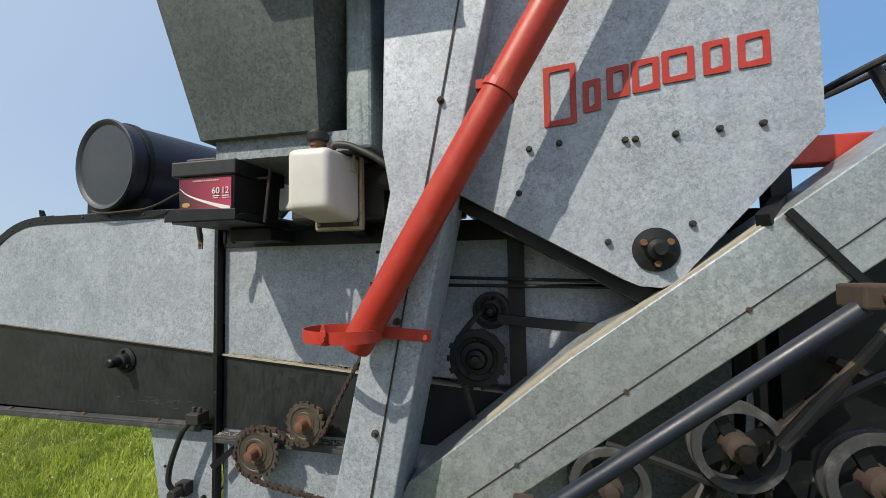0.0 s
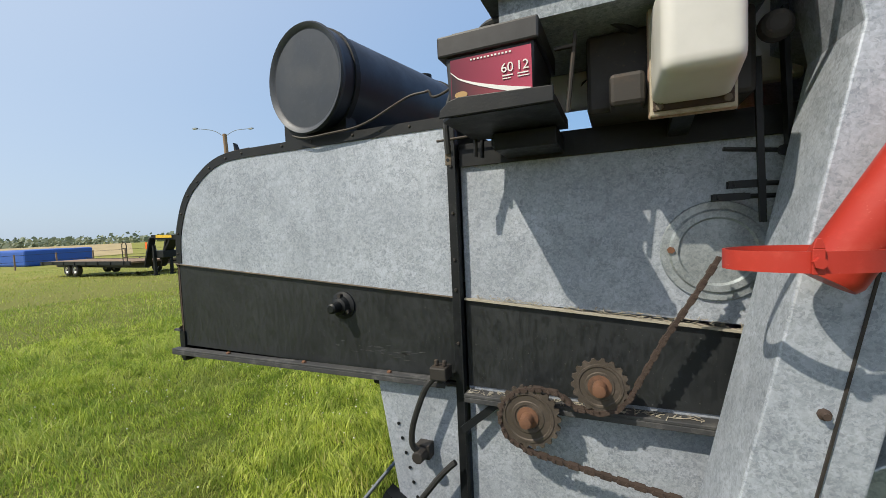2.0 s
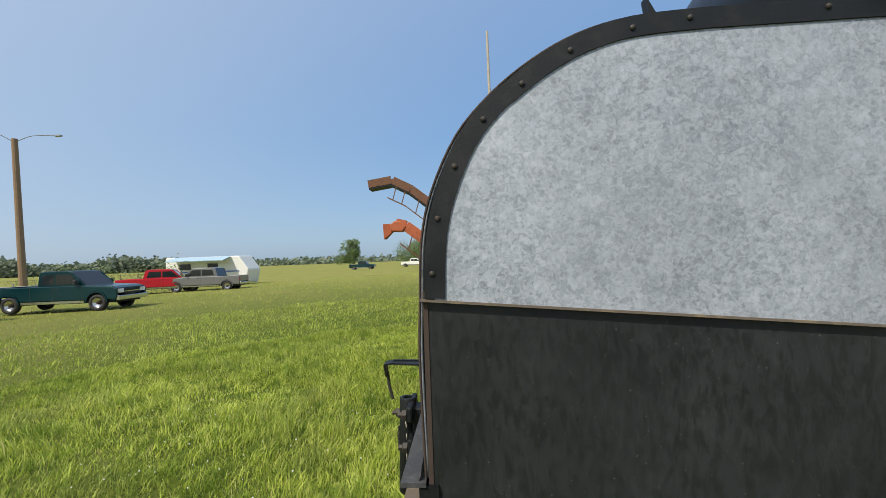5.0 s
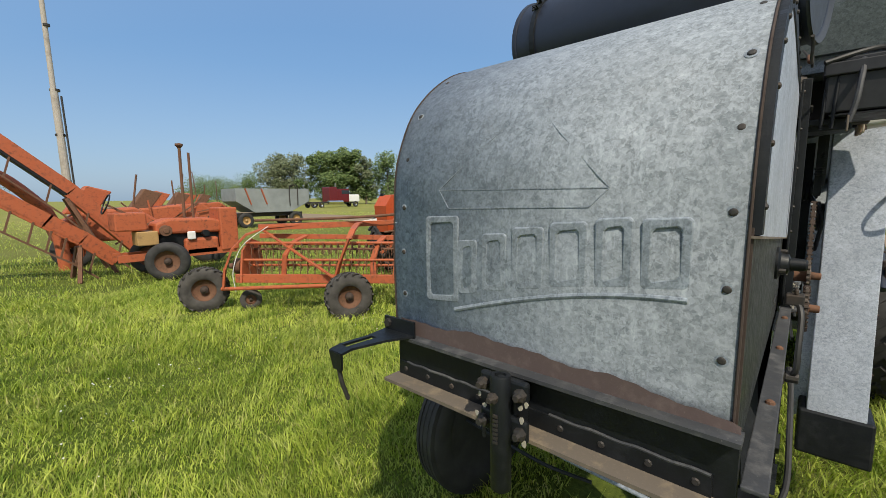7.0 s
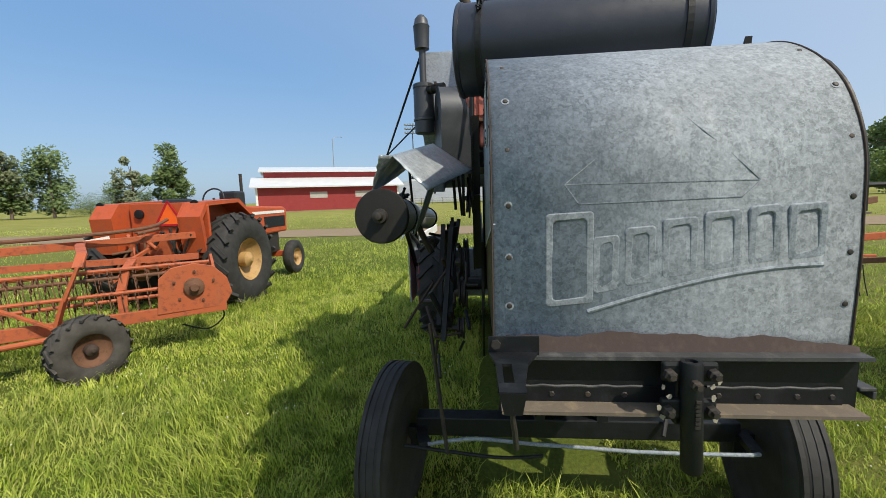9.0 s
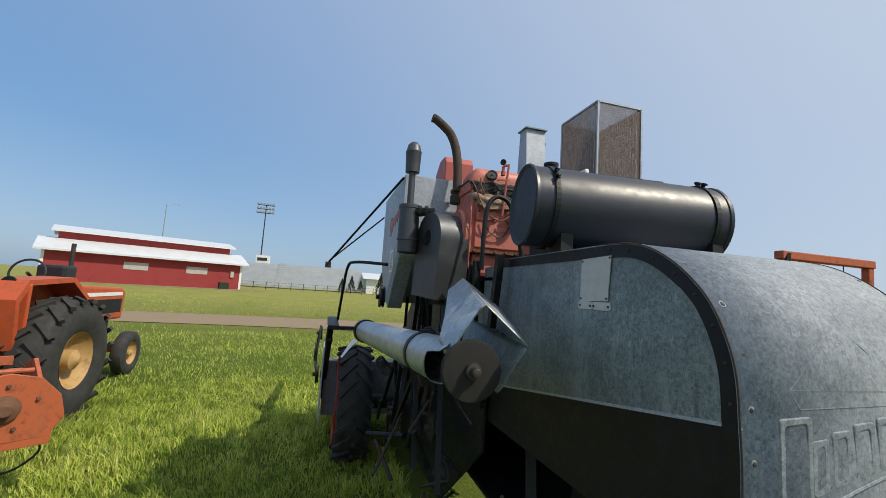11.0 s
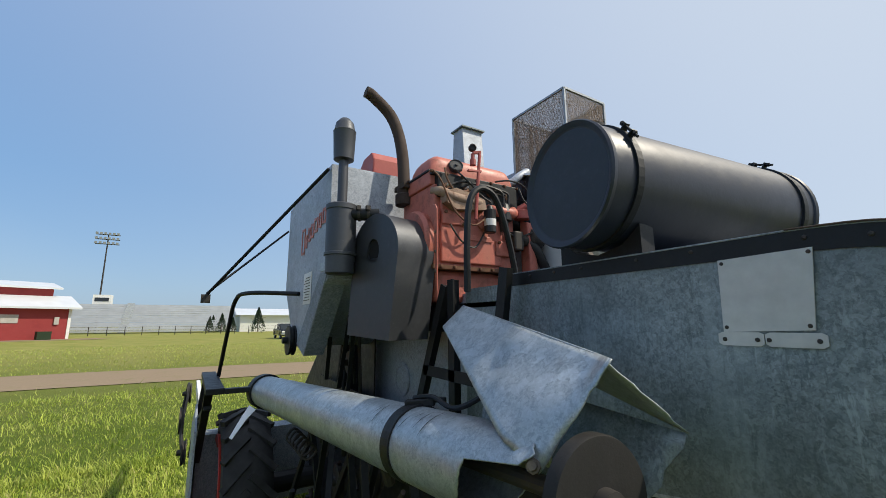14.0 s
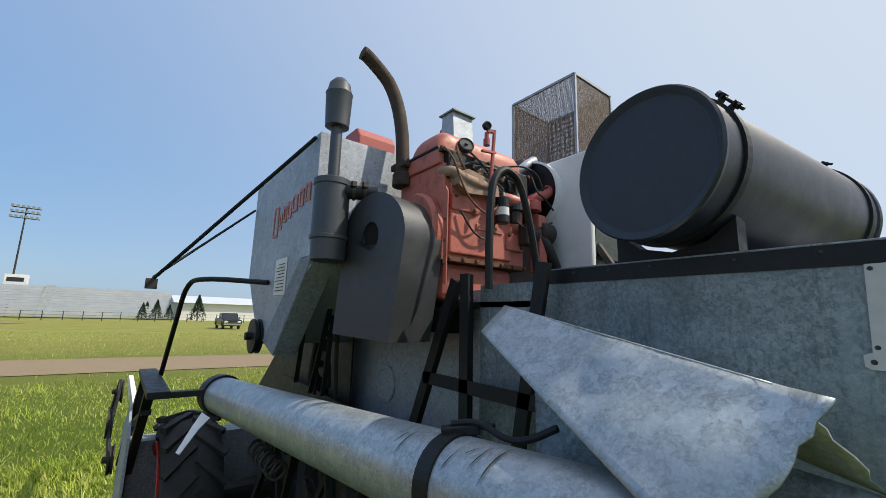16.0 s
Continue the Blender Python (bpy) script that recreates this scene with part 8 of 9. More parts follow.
def build_machine_row():
    """Further rusty machines standing in a row behind the old tractor."""
    rnd = random.Random(8)
    for k in range(6):
        x, y = 1.6 + 1.5 * k + rnd.uniform(-0.3, 0.3), 13.5 + 3.2 * k
        t = thing("farm_implement", (x, y, 0), "rusty orange implement standing in a row of old machines", "implement", "row of old machines")
        for s in (-0.8, 0.8):
            wheel(t, (x + s, y - 0.3, 0.42), (0.2, 1, 0), 0.42, 0.22, 0.24, RUBBER, CREAM if k % 2 else ORANGE)
        part("body", MB().prism([(x - 1.1, 0.6), (x + 1.0, 0.6), (x + 1.1, 1.0), (x + 0.5, 1.45), (x - 0.6, 1.35), (x - 1.2, 0.95)], "y", y - 0.4, y + 0.5), ORANGE, t, "orange housing", bevel=0.06)
        part("hopper", MB().prism([(x - 0.9, 1.3), (x - 0.3, 1.3), (x + 0.1, 1.85), (x - 0.4, 2.0)], "y", y - 0.2, y + 0.3), ORANGE if k % 2 == 0 else RUST, t, "tilted orange hopper", bevel=0.03)
        part("mast", MB().cyl((x + 0.5, y, 1.2), (x + 0.5 + rnd.uniform(-0.2, 0.2), y, rnd.uniform(2.2, 3.1)), 0.025, 8), RUST, t)
        for j in range(4):
            a = (x + rnd.uniform(-1.3, 1.3), y - 0.5, rnd.uniform(0.4, 1.0))
            b = (x + rnd.uniform(-1.3, 1.3), y - 0.5, rnd.uniform(1.0, 1.9))
            part("frame_bar", MB().bar(a, b, 0.05, 0.04), ORANGE if j % 2 else RUST, t)


def build_wagon():
    w = thing("grain_wagon", (10.5, 24, 0), "grey gravity grain wagon with orange ribs on the meadow", "wagon")
    part("box", MB().prism([(8.5, 1.5), (9.5, 0.85), (11.7, 0.85), (12.9, 1.45), (12.9, 2.2), (8.5, 2.2)], "y", 23.2, 25.2), GREY, w, "grey sheet wagon box")
    for x in (9.0, 9.9):
        part("rib", MB().bar((x, 23.17, 2.2), (x + 0.3, 23.17, 1.3), 0.12, 0.05), ORANGE, w, "orange rib")
    part("ladder", MB().pipe([(11.6, 23.15, 1.2), (11.6, 23.12, 2.3), (11.9, 23.12, 2.4), (12.1, 23.12, 2.3), (12.1, 23.15, 1.2)], 0.03, 6), STEEL, w)
    part("gear", MB().box(8.6, 12.6, 23.6, 24.8, 0.6, 0.8), STEEL, w)
    for x in (9.0, 12.0):
        for y in (23.3, 25.1):
            wheel(w, (x, y, 0.42), (0, 1, 0), 0.42, 0.25, 0.22, RUBBER, CREAM)


def pickup(name, c, yaw, paint, label, cab=1.0):
    """A pickup truck built along x with its front at +x: bed, cab, arched fenders, glass and trim."""
    t = thing(name, (0, 0, 0), label, "pickup truck")
    wr, wf, R = -1.95, 1.95, 0.40

    def arch(x):
        return [(x + 0.5 * math.cos(radians(180 - 15 * k)), 0.42 + 0.5 * math.sin(radians(180 - 15 * k))) for k in range(13)]
    low = [(-2.95, 0.52)] + [p for p in arch(wr) if p[1] > 0.5] + [p for p in arch(wf) if p[1] > 0.5] + [(2.78, 0.5), (2.86, 0.62)]
    for sgn in (-1, 1):
        side = low + [(2.84, 1.02), (2.6, 1.12), (1.42, 1.18), (1.32, 1.22), (-2.95, 1.22)]
        part("side_panel", MB().prism(side, "y", sgn * 0.96 - 0.05, sgn * 0.96 + 0.05), paint, t, bevel=0.03)
        for x in (wr, wf):
            fl = arch(x)
            inn = [(x + (px - x) * 0.9, 0.42 + (pz - 0.42) * 0.9) for px, pz in fl]
            part("wheel_arch", MB().prism(fl + inn[::-1], "y", sgn * 1.0 - 0.03, sgn * 1.0 + 0.03), paint, t)
        part("rocker_trim", MB().box(wr + 0.55, wf - 0.55, sgn * 1.0 - 0.015, sgn * 1.0 + 0.015, 0.42, 0.53), CHROME, t, "pale running board")
        part("pillar_side", MB().prism([(-0.95 * cab, 1.2), (1.42, 1.18), (0.82, 1.84), (0.62, 1.9), (-0.72 * cab, 1.9), (-0.82 * cab, 1.84)], "y", sgn * 0.86 - 0.03, sgn * 0.86 + 0.03), paint, t, bevel=0.02)
        for q in ([(-0.74 * cab, 1.30), (-0.02, 1.30), (-0.02, 1.76), (-0.64 * cab, 1.76)], [(0.06, 1.30), (1.12, 1.30), (0.72, 1.76), (0.06, 1.76)]):
            part("side_window", MB().prism(q, "y", sgn * 0.893 - 0.004, sgn * 0.893 + 0.004), GLASS, t)
        part("door_gap", MB().box(0.015, 0.027, sgn * 1.011 - 0.001, sgn * 1.011 + 0.001, 0.55, 1.2).box(1.28, 1.292, sgn * 1.011 - 0.001, sgn * 1.011 + 0.001, 0.6, 1.18).box(-1.0, -0.985, sgn * 1.011 - 0.001, sgn * 1.011 + 0.001, 0.55, 1.22), DARK_PLASTIC, t)
        part("door_handle", MB().box(0.12, 0.26, sgn * 1.014 - 0.008, sgn * 1.014 + 0.008, 1.08, 1.11), DARK_PLASTIC, t)
        part("mirror", MB().box(1.02, 1.14, sgn * 1.06 - 0.1, sgn * 1.06 + 0.1, 1.26, 1.48), DARK_PLASTIC, t, bevel=0.02)
        part("headlight", MB().box(2.82, 2.88, sgn * 0.72 - 0.17, sgn * 0.72 + 0.17, 0.82, 1.0), WHITE, t, bevel=0.01)
        part("tail_light", MB().box(-2.97, -2.93, sgn * 0.88 - 0.06, sgn * 0.88 + 0.06, 0.8, 1.1), CAR_RED, t)
    part("bonnet", MB().prism([(1.36, 1.0), (2.84, 1.0), (2.82, 1.06), (2.6, 1.15), (1.36, 1.23)], "y", -0.93, 0.93), paint, t, bevel=0.03)
    part("roof", MB().prism([(0.62, 1.88), (0.5, 1.93), (-0.6 * cab, 1.93), (-0.74 * cab, 1.88)], "y", -0.84, 0.84), paint, t, bevel=0.02)
    part("windscreen", MB().sheet([(1.40, -0.82, 1.21), (1.40, 0.82, 1.21), (0.70, 0.78, 1.88), (0.70, -0.78, 1.88)], 0.02), GLASS, t)
    part("rear_window", MB().sheet([(-0.93 * cab, -0.82, 1.21), (-0.93 * cab, 0.82, 1.21), (-0.77 * cab, 0.78, 1.88), (-0.77 * cab, -0.78, 1.88)], 0.02), GLASS, t)
    part("bed_floor", MB().box(-2.93, -1.0, -0.92, 0.92, 0.78, 0.84).box(-1.04, -0.98, -0.92, 0.92, 0.84, 1.22), paint, t)
    part("tailgate", MB().box(-2.96, -2.90, -0.92, 0.92, 0.74, 1.22), paint, t, bevel=0.01)
    part("underbody", MB().box(-2.8, 2.7, -0.8, 0.8, 0.38, 0.6), BLACK, t)
    part("grille", MB().box(2.82, 2.875, -0.52, 0.52, 0.74, 1.0), BLACK, t, "dark grille")
    part("grille_bar", MB().box(2.87, 2.885, -0.52, 0.52, 0.85, 0.89), CHROME, t)
    part("bumper", MB().box(2.80, 2.98, -0.97, 0.97, 0.48, 0.70), CHROME, t, "chrome front bumper", bevel=0.03)
    part("bumper", MB().box(-3.10, -2.95, -0.97, 0.97, 0.5, 0.68), CHROME, t, "chrome rear bumper", bevel=0.03)
    for x in (wr, wf):
        for y in (-0.86, 0.86):
            wheel(t, (x, y, R), (0, 1, 0), R, 0.26, 0.24, RUBBER, CHROME)
    t.matrix_basis = pose(c[0], c[1], lie(*c[:2]) if len(c) < 3 else c[2], 0, 0, yaw)
    return t


def build_vehicles():
    pickup("pickup_truck", (-19.15, 17.95, -0.28), 6, TEAL, "teal extended-cab pickup truck parked on the grass", 0.8)
    pickup("pickup_truck", (-24.6, 31.0, -0.42), 28, CAR_RED, "red pickup truck parked behind the teal one", 1.3)
    pickup("pickup_truck", (-21.5, 31.8, -0.42), 189, CAR_GREY, "silver grey pickup truck in front of a white camper", 1.3)
    pickup("pickup_truck", (58, -9, 0), 180, CAR_BLACK, "black pickup truck far across the meadow")
    pickup("pickup_truck", (66, 62, 0), 20, WHITE, "white pickup truck far across the meadow")
    pickup("pickup_truck", (-12, 92), 0, WHITE, "white pickup truck far across the meadow")
    pickup("pickup_truck", (-24, 92), 0, TEAL, "dark blue pickup truck far across the meadow")
    c = thing("camper", (-27, 40, lie(-27, 40)), "white camper trailer with a blue stripe", "camper")
    part("shell", MB().prism([(-31, -0.2), (-22.5, -0.2), (-22.2, 1.2), (-23.2, 2.6), (-31, 2.6)], "y", 39.5, 42), WHITE, c, bevel=0.1)
    for x in (-28, -26.5):
        wheel(c, (x, 39.6, lie(x, 40) + 0.36), (0, 1, 0), 0.36, 0.2, 0.2, RUBBER, WHITE)
    part("stripe", MB().box(-30.9, -23.2, 39.44, 39.49, 1.0, 1.1), BLUE, c)
    part("awning", MB().prism([(38.1, 2.15), (39.45, 2.5), (39.45, 2.58), (38.1, 2.22)], "x", -30.0, -24.0), AWNING, c, "pale blue roll-out awning")
    part("window", MB().box(-29.5, -28.3, 39.46, 39.495, 1.3, 1.9), GLASS, c)
    part("window", MB().box(-26.5, -25.4, 39.46, 39.495, 1.3, 1.9), GLASS, c)
    # semi truck on the rise
    s = thing("semi_truck", (42, 62, 0), "maroon and white long-nose truck on the far rise", "truck")
    part("cab", MB().box(40.5, 43.0, 61, 63.4, 0.9, 3.2), MAROON, s, bevel=0.1)
    part("sleeper", MB().box(39.0, 40.5, 61, 63.4, 0.9, 3.5), MAROON, s, bevel=0.1)
    part("cab_glass", MB().box(41.4, 43.02, 60.98, 63.42, 2.3, 2.95), GLASS, s, bevel=0.02)
    part("grille", MB().box(45.4, 45.46, 61.5, 62.9, 0.9, 2.1), CHROME, s)
    part("fuel_tank", MB().cyl((38.6, 60.95, 0.9), (41.5, 60.95, 0.9), 0.32, 14), CHROME, s)
    part("bonnet", MB().box(43.0, 45.4, 61.2, 63.2, 0.9, 2.2), WHITE, s, bevel=0.15)
    part("frame", MB().box(34.5, 45.2, 61.5, 62.9, 0.7, 1.0), STEEL, s)
    part("stack", MB().cyl((40.3, 61.2, 1.0), (40.3, 61.2, 4.2), 0.09, 10), CHROME, s)
    for x in (36, 37.4, 44.4):
        for y in (61.2, 63.2):
            wheel(s, (x, y, 0.5), (0, 1, 0), 0.5, 0.3, 0.27, RUBBER, CHROME)
    # gooseneck trailer, and a low flatbed behind it
    g = thing("gooseneck_trailer", (0, 0, 0), "black flatbed gooseneck trailer parked on the grass", "trailer")
    part("deck", MB().box(-7.0, 3.4, -1.25, 1.25, 0.80, 0.90), WOOD, g, "weathered plank deck")
    for y in (-1.27, 1.27):
        part("side_rail", MB().box(-7.0, 3.4, y - 0.03, y + 0.03, 0.70, 0.93), BLACK, g, "black side rail")
        for k in range(8):
            part("stake_pocket", MB().box(-6.7 + k * 1.35, -6.6 + k * 1.35, y * 1.03 - 0.03, y * 1.03 + 0.03, 0.72, 0.90), BLACK, g)
    for y in (-0.45, 0.45):
        part("main_beam", MB().box(-6.8, 3.6, y - 0.06, y + 0.06, 0.48, 0.80), BLACK, g, "black I-beam rail")
        part("neck_upright", MB().bar((3.5, y, 0.55), (4.2, y, 2.2), 0.12, 0.34, (0, 1, 0)), BLACK, g, "black raked neck upright", bevel=0.01)
        part("neck_beam", MB().bar((4.0, y * 0.8, 2.22), (6.3, y * 0.25, 2.16), 0.12, 0.26), BLACK, g, "black neck beam", bevel=0.01)
        part("jack", MB().box(4.2, 4.34, y - 0.07, y + 0.07, 0.12, 1.75), BLACK, g, "black landing jack")
        part("jack_foot", MB().box(4.12, 4.42, y - 0.14, y + 0.14, 0.0, 0.12), BLACK, g)
    part("neck_brace", MB().bar((4.4, 0, 0.95), (5.4, 0, 2.05), 0.5, 0.10), BLACK, g)
    part("tool_box", MB().box(3.9, 5.0, -0.4, 0.4, 1.05, 1.45), BLACK, g, "black tool box in the neck", bevel=0.02)
    part("neck_nose", MB().bar((6.2, 0, 2.16), (7.0, 0, 1.95), 0.4, 0.22), BLACK, g, "black drooping nose", bevel=0.02)
    part("coupler", MB().cyl((6.95, 0, 1.98), (6.95, 0, 1.15), 0.09, 12), BLACK, g, "black coupler tube")
    part("yellow_bar", MB().bar((4.5, -0.438, 2.26), (5.7, -0.30, 2.23), 0.006, 0.16), YELLOW, g, "yellow bar")
    part("reflector", MB().box(3.62, 3.78, -0.54, -0.52, 1.55, 1.95), TRI, g, "orange and white reflector plate")
    part("ladder", MB().pipe([(2.6, -1.2, 0.9), (2.6, -1.2, 1.9), (3.0, -1.2, 1.9), (3.0, -1.2, 0.9)], 0.025, 6), STEEL, g)
    for z in (1.15, 1.4, 1.65):
        part("rung", MB().cyl((2.6, -1.2, z), (3.0, -1.2, z), 0.02, 6), STEEL, g)
    for x2 in (-3.9, -2.9):
        for y2 in (-1.05, 1.05):
            wheel(g, (x2, y2, 0.38), (0, 1, 0), 0.38, 0.3, 0.2, RUBBER, WHITE)
    g.matrix_basis = pose(-26.66, 14.1, lie(-24.5, 0), 0, 0, -2)
    lt = thing("flatbed_trailer", (0, 0, 0), "low rusty flatbed trailer hitched behind the teal truck", "trailer")
    part("deck", MB().box(-3.2, 1.8, -1.0, 1.0, 0.62, 0.70), WOOD, lt, "weathered plank deck")
    for y in (-1.02, 1.02):
        part("side_rail", MB().box(-3.2, 1.8, y - 0.03, y + 0.03, 0.52, 0.72), STEEL, lt)
        part("top_rail", MB().box(-3.2, 1.8, y - 0.02, y + 0.02, 1.0, 1.04), STEEL, lt)
        for k in range(6):
            part("stake", MB().box(-3.1 + k * 0.96, -3.05 + k * 0.96, y - 0.02, y + 0.02, 0.7, 1.04), STEEL, lt)
        wheel(lt, (-0.9, y * 0.94, 0.34), (0, 1, 0), 0.34, 0.2, 0.18, RUBBER, WHITE)
    part("tongue", MB().bar((1.8, 0.5, 0.55), (3.2, 0, 0.5), 0.08, 0.08).bar((1.8, -0.5, 0.55), (3.2, 0, 0.5), 0.08, 0.08), BLACK, lt, "black tongue")
    lt.matrix_basis = pose(-25.3, 16.9, lie(-25, 0), 0, 0, 13)
    b = thing("covered_load", (-60, 22, lie(-60, 0)), "blue tarp-covered load behind the fence", "load")
    part("tarp", MB().box(-64, -54, 20, 26, lie(-60, 0), lie(-60, 0) + 1.7), BLUE, b, bevel=0.2)


def build_right_machines():
    t = thing("side_rake", (4.5, -2.6, 0), "rusty orange and black side rake with curved frame on the grass", "hay rake")
    wheel(t, (4.1, -1.99, 0.28), (-0.456, 0.892, 0), 0.285, 0.13, 0.15, RUBBER_DRY, DARK_RUST)
    wheel(t, (6.1, -4.9, 0.28), (-0.456, 0.892, 0), 0.285, 0.13, 0.15, RUBBER_DRY, DARK_RUST)
    part("axle_post", MB().cyl((4.1, -2.085, 0.45), (4.1, -2.085, 1.08), 0.035, 12).cyl((4.1, -2.085, 0.55), (4.1, -2.085, 0.80), 0.05, 12).box(4.06, 4.14, -2.14, -1.97, 0.60, 0.68), DARK_RUST, t, "greasy upright axle post", smooth=True)
    for p, q, w, mt in (((4.2, -2.19, 0.91), (4.45, -4.6, 1.02), 0.085, ORANGE), ((4.1, -1.72, 0.79), (4.3, -3.9, 0.77), 0.03, ORANGE), ((4.1, -1.80, 0.745), (4.15, -2.42, 0.745), 0.07, ORANGE), ((4.3, -2.30, 0.97), (4.3, -2.80, 1.25), 0.08, ORANGE), ((4.3, -2.80, 1.25), (4.7, -4.2, 1.42), 0.08, RUST), ((4.5, -2.0, 0.62), (4.7, -4.8, 0.66), 0.07, RUST), ((4.15, -1.66, 0.86), (4.5, -2.6, 1.12), 0.06, RUST)):
        part("frame_bar", MB().bar(p, q, 0.05, w), mt, t, "faded orange frame bar" if mt is ORANGE else "rusty frame bar", bevel=0.006)
    part("gear_box", MB().prism([(-2.16, 0.72), (-1.62, 0.70), (-1.60, 0.93), (-1.80, 1.03), (-2.14, 1.04)], "x", 4.32, 4.62), RUST, t, "rusty gear box and reel end", bevel=0.02)
    part("reel_shield", MB().prism([(-3.3, 1.02), (-2.2, 0.98), (-2.15, 1.08), (-2.6, 1.20), (-3.3, 1.28)], "x", 4.55, 4.75), DARK_RUST, t, "dark rusty reel shield", bevel=0.02)
    part("arched_tube", MB().pipe([(4.5, -2.29, 1.16), (4.5, -2.33, 1.29), (4.5, -2.40, 1.375), (4.5, -2.52, 1.39), (4.52, -2.9, 1.33), (4.6, -3.8, 1.25)], 0.045, 12), BLACK, t, "thick black arched frame tube", smooth=True)
    part("hose", MB().pipe([(4.4, -1.95, 1.0), (4.4, -2.0, 1.05), (4.42, -2.12, 1.15), (4.45, -2.35, 1.23), (4.5, -2.7, 1.25)], 0.014, 8), HOSE, t, "black bent hose", smooth=True)
    part("hose", MB().pipe([(4.1, -2.13, 0.62), (4.25, -2.3, 0.56), (4.4, -2.5, 0.66), (4.5, -2.9, 0.72)], 0.03, 8), HOSE, t, "black sagging hose", smooth=True)
    part("pipe_rail", MB().cyl((5.0, -1.2, 1.615), (5.2, -6.0, 1.60), 0.035, 8), BLACK, t, "long black pipe")
    for y in (-3.6, -4.9):
        part("rail_post", MB().bar((4.7, y, 0.7), (5.1, y, 1.6), 0.05, 0.03), RUST, t)
    for k in range(9):
        y = -2.4 - k * 0.17
        part("spring", MB().pipe([(4.55 + 0.02 * math.cos(1.57 * j), y - 0.010 * j, 1.18 + 0.03 * (k % 2) + 0.02 * math.sin(1.57 * j)) for j in range(9)], 0.006, 5, 3), DARK_RUST, t, "rusty coil spring")
    for row in range(2):
        for k in range(20):
            x, y = 4.4 + 0.3 * row, -2.25 - k * 0.085
            part("tine", MB().pipe([(x, y, 0.64), (x - 0.03, y - 0.01, 0.45), (x - 0.08, y - 0.02, 0.27)], 0.006, 5, 2), BLACK, t, "thin steel tine")
    c = thing("orange_tractor", (2.5, -3.6, 0), "orange tractor with an upright cab frame beside the combine", "tractor")
    wheel(c, (2.3, -3.05, 0.68), (0, 1, 0), 0.68, 0.38, 0.36, RUBBER, ORANGE, lugs=20, lug_h=0.045)
    wheel(c, (2.3, -4.6, 0.68), (0, 1, 0), 0.68, 0.38, 0.36, RUBBER, ORANGE, lugs=20, lug_h=0.045)
    wheel(c, (-0.2, -3.2, 0.36), (0, 1, 0), 0.36, 0.2, 0.2, RUBBER, ORANGE)
    wheel(c, (-0.2, -4.4, 0.36), (0, 1, 0), 0.36, 0.2, 0.2, RUBBER, ORANGE)
    for y in (-3.10, -4.46):
        part("frame_post", MB().bar((2.56, y, 1.25), (2.53, y, 2.41), 0.09, 0.08, (1, 0, 0)).box(2.47, 2.63, y - 0.07, y + 0.07, 1.22, 1.25), ORANGE, c, "faded orange roll frame post", bevel=0.01)
    part("frame_top", MB().bar((2.53, -4.52, 2.455), (2.53, -3.04, 2.455), 0.10, 0.09), ORANGE, c, "faded orange roll frame top", bevel=0.01)
    for y in (-3.5, -4.05):
        part("guard_wire", MB().cyl((2.53, y, 1.3), (2.53, y, 2.41), 0.006, 6), STEEL, c)
    for z in (1.65, 1.9, 2.15):
        part("guard_wire", MB().cyl((2.53, -4.42, z), (2.53, -3.14, z), 0.006, 6), STEEL, c)
    part("fender", MB().box(1.8, 2.8, -3.3, -2.85, 1.36, 1.42), ORANGE_NEW, c, "orange fender", bevel=0.02)
    part("body", MB().box(0.6, 2.8, -4.1, -3.55, 0.6, 1.1).box(-0.6, 1.0, -4.1, -3.55, 0.6, 1.25), ORANGE_NEW, c, "orange tractor body", bevel=0.05)


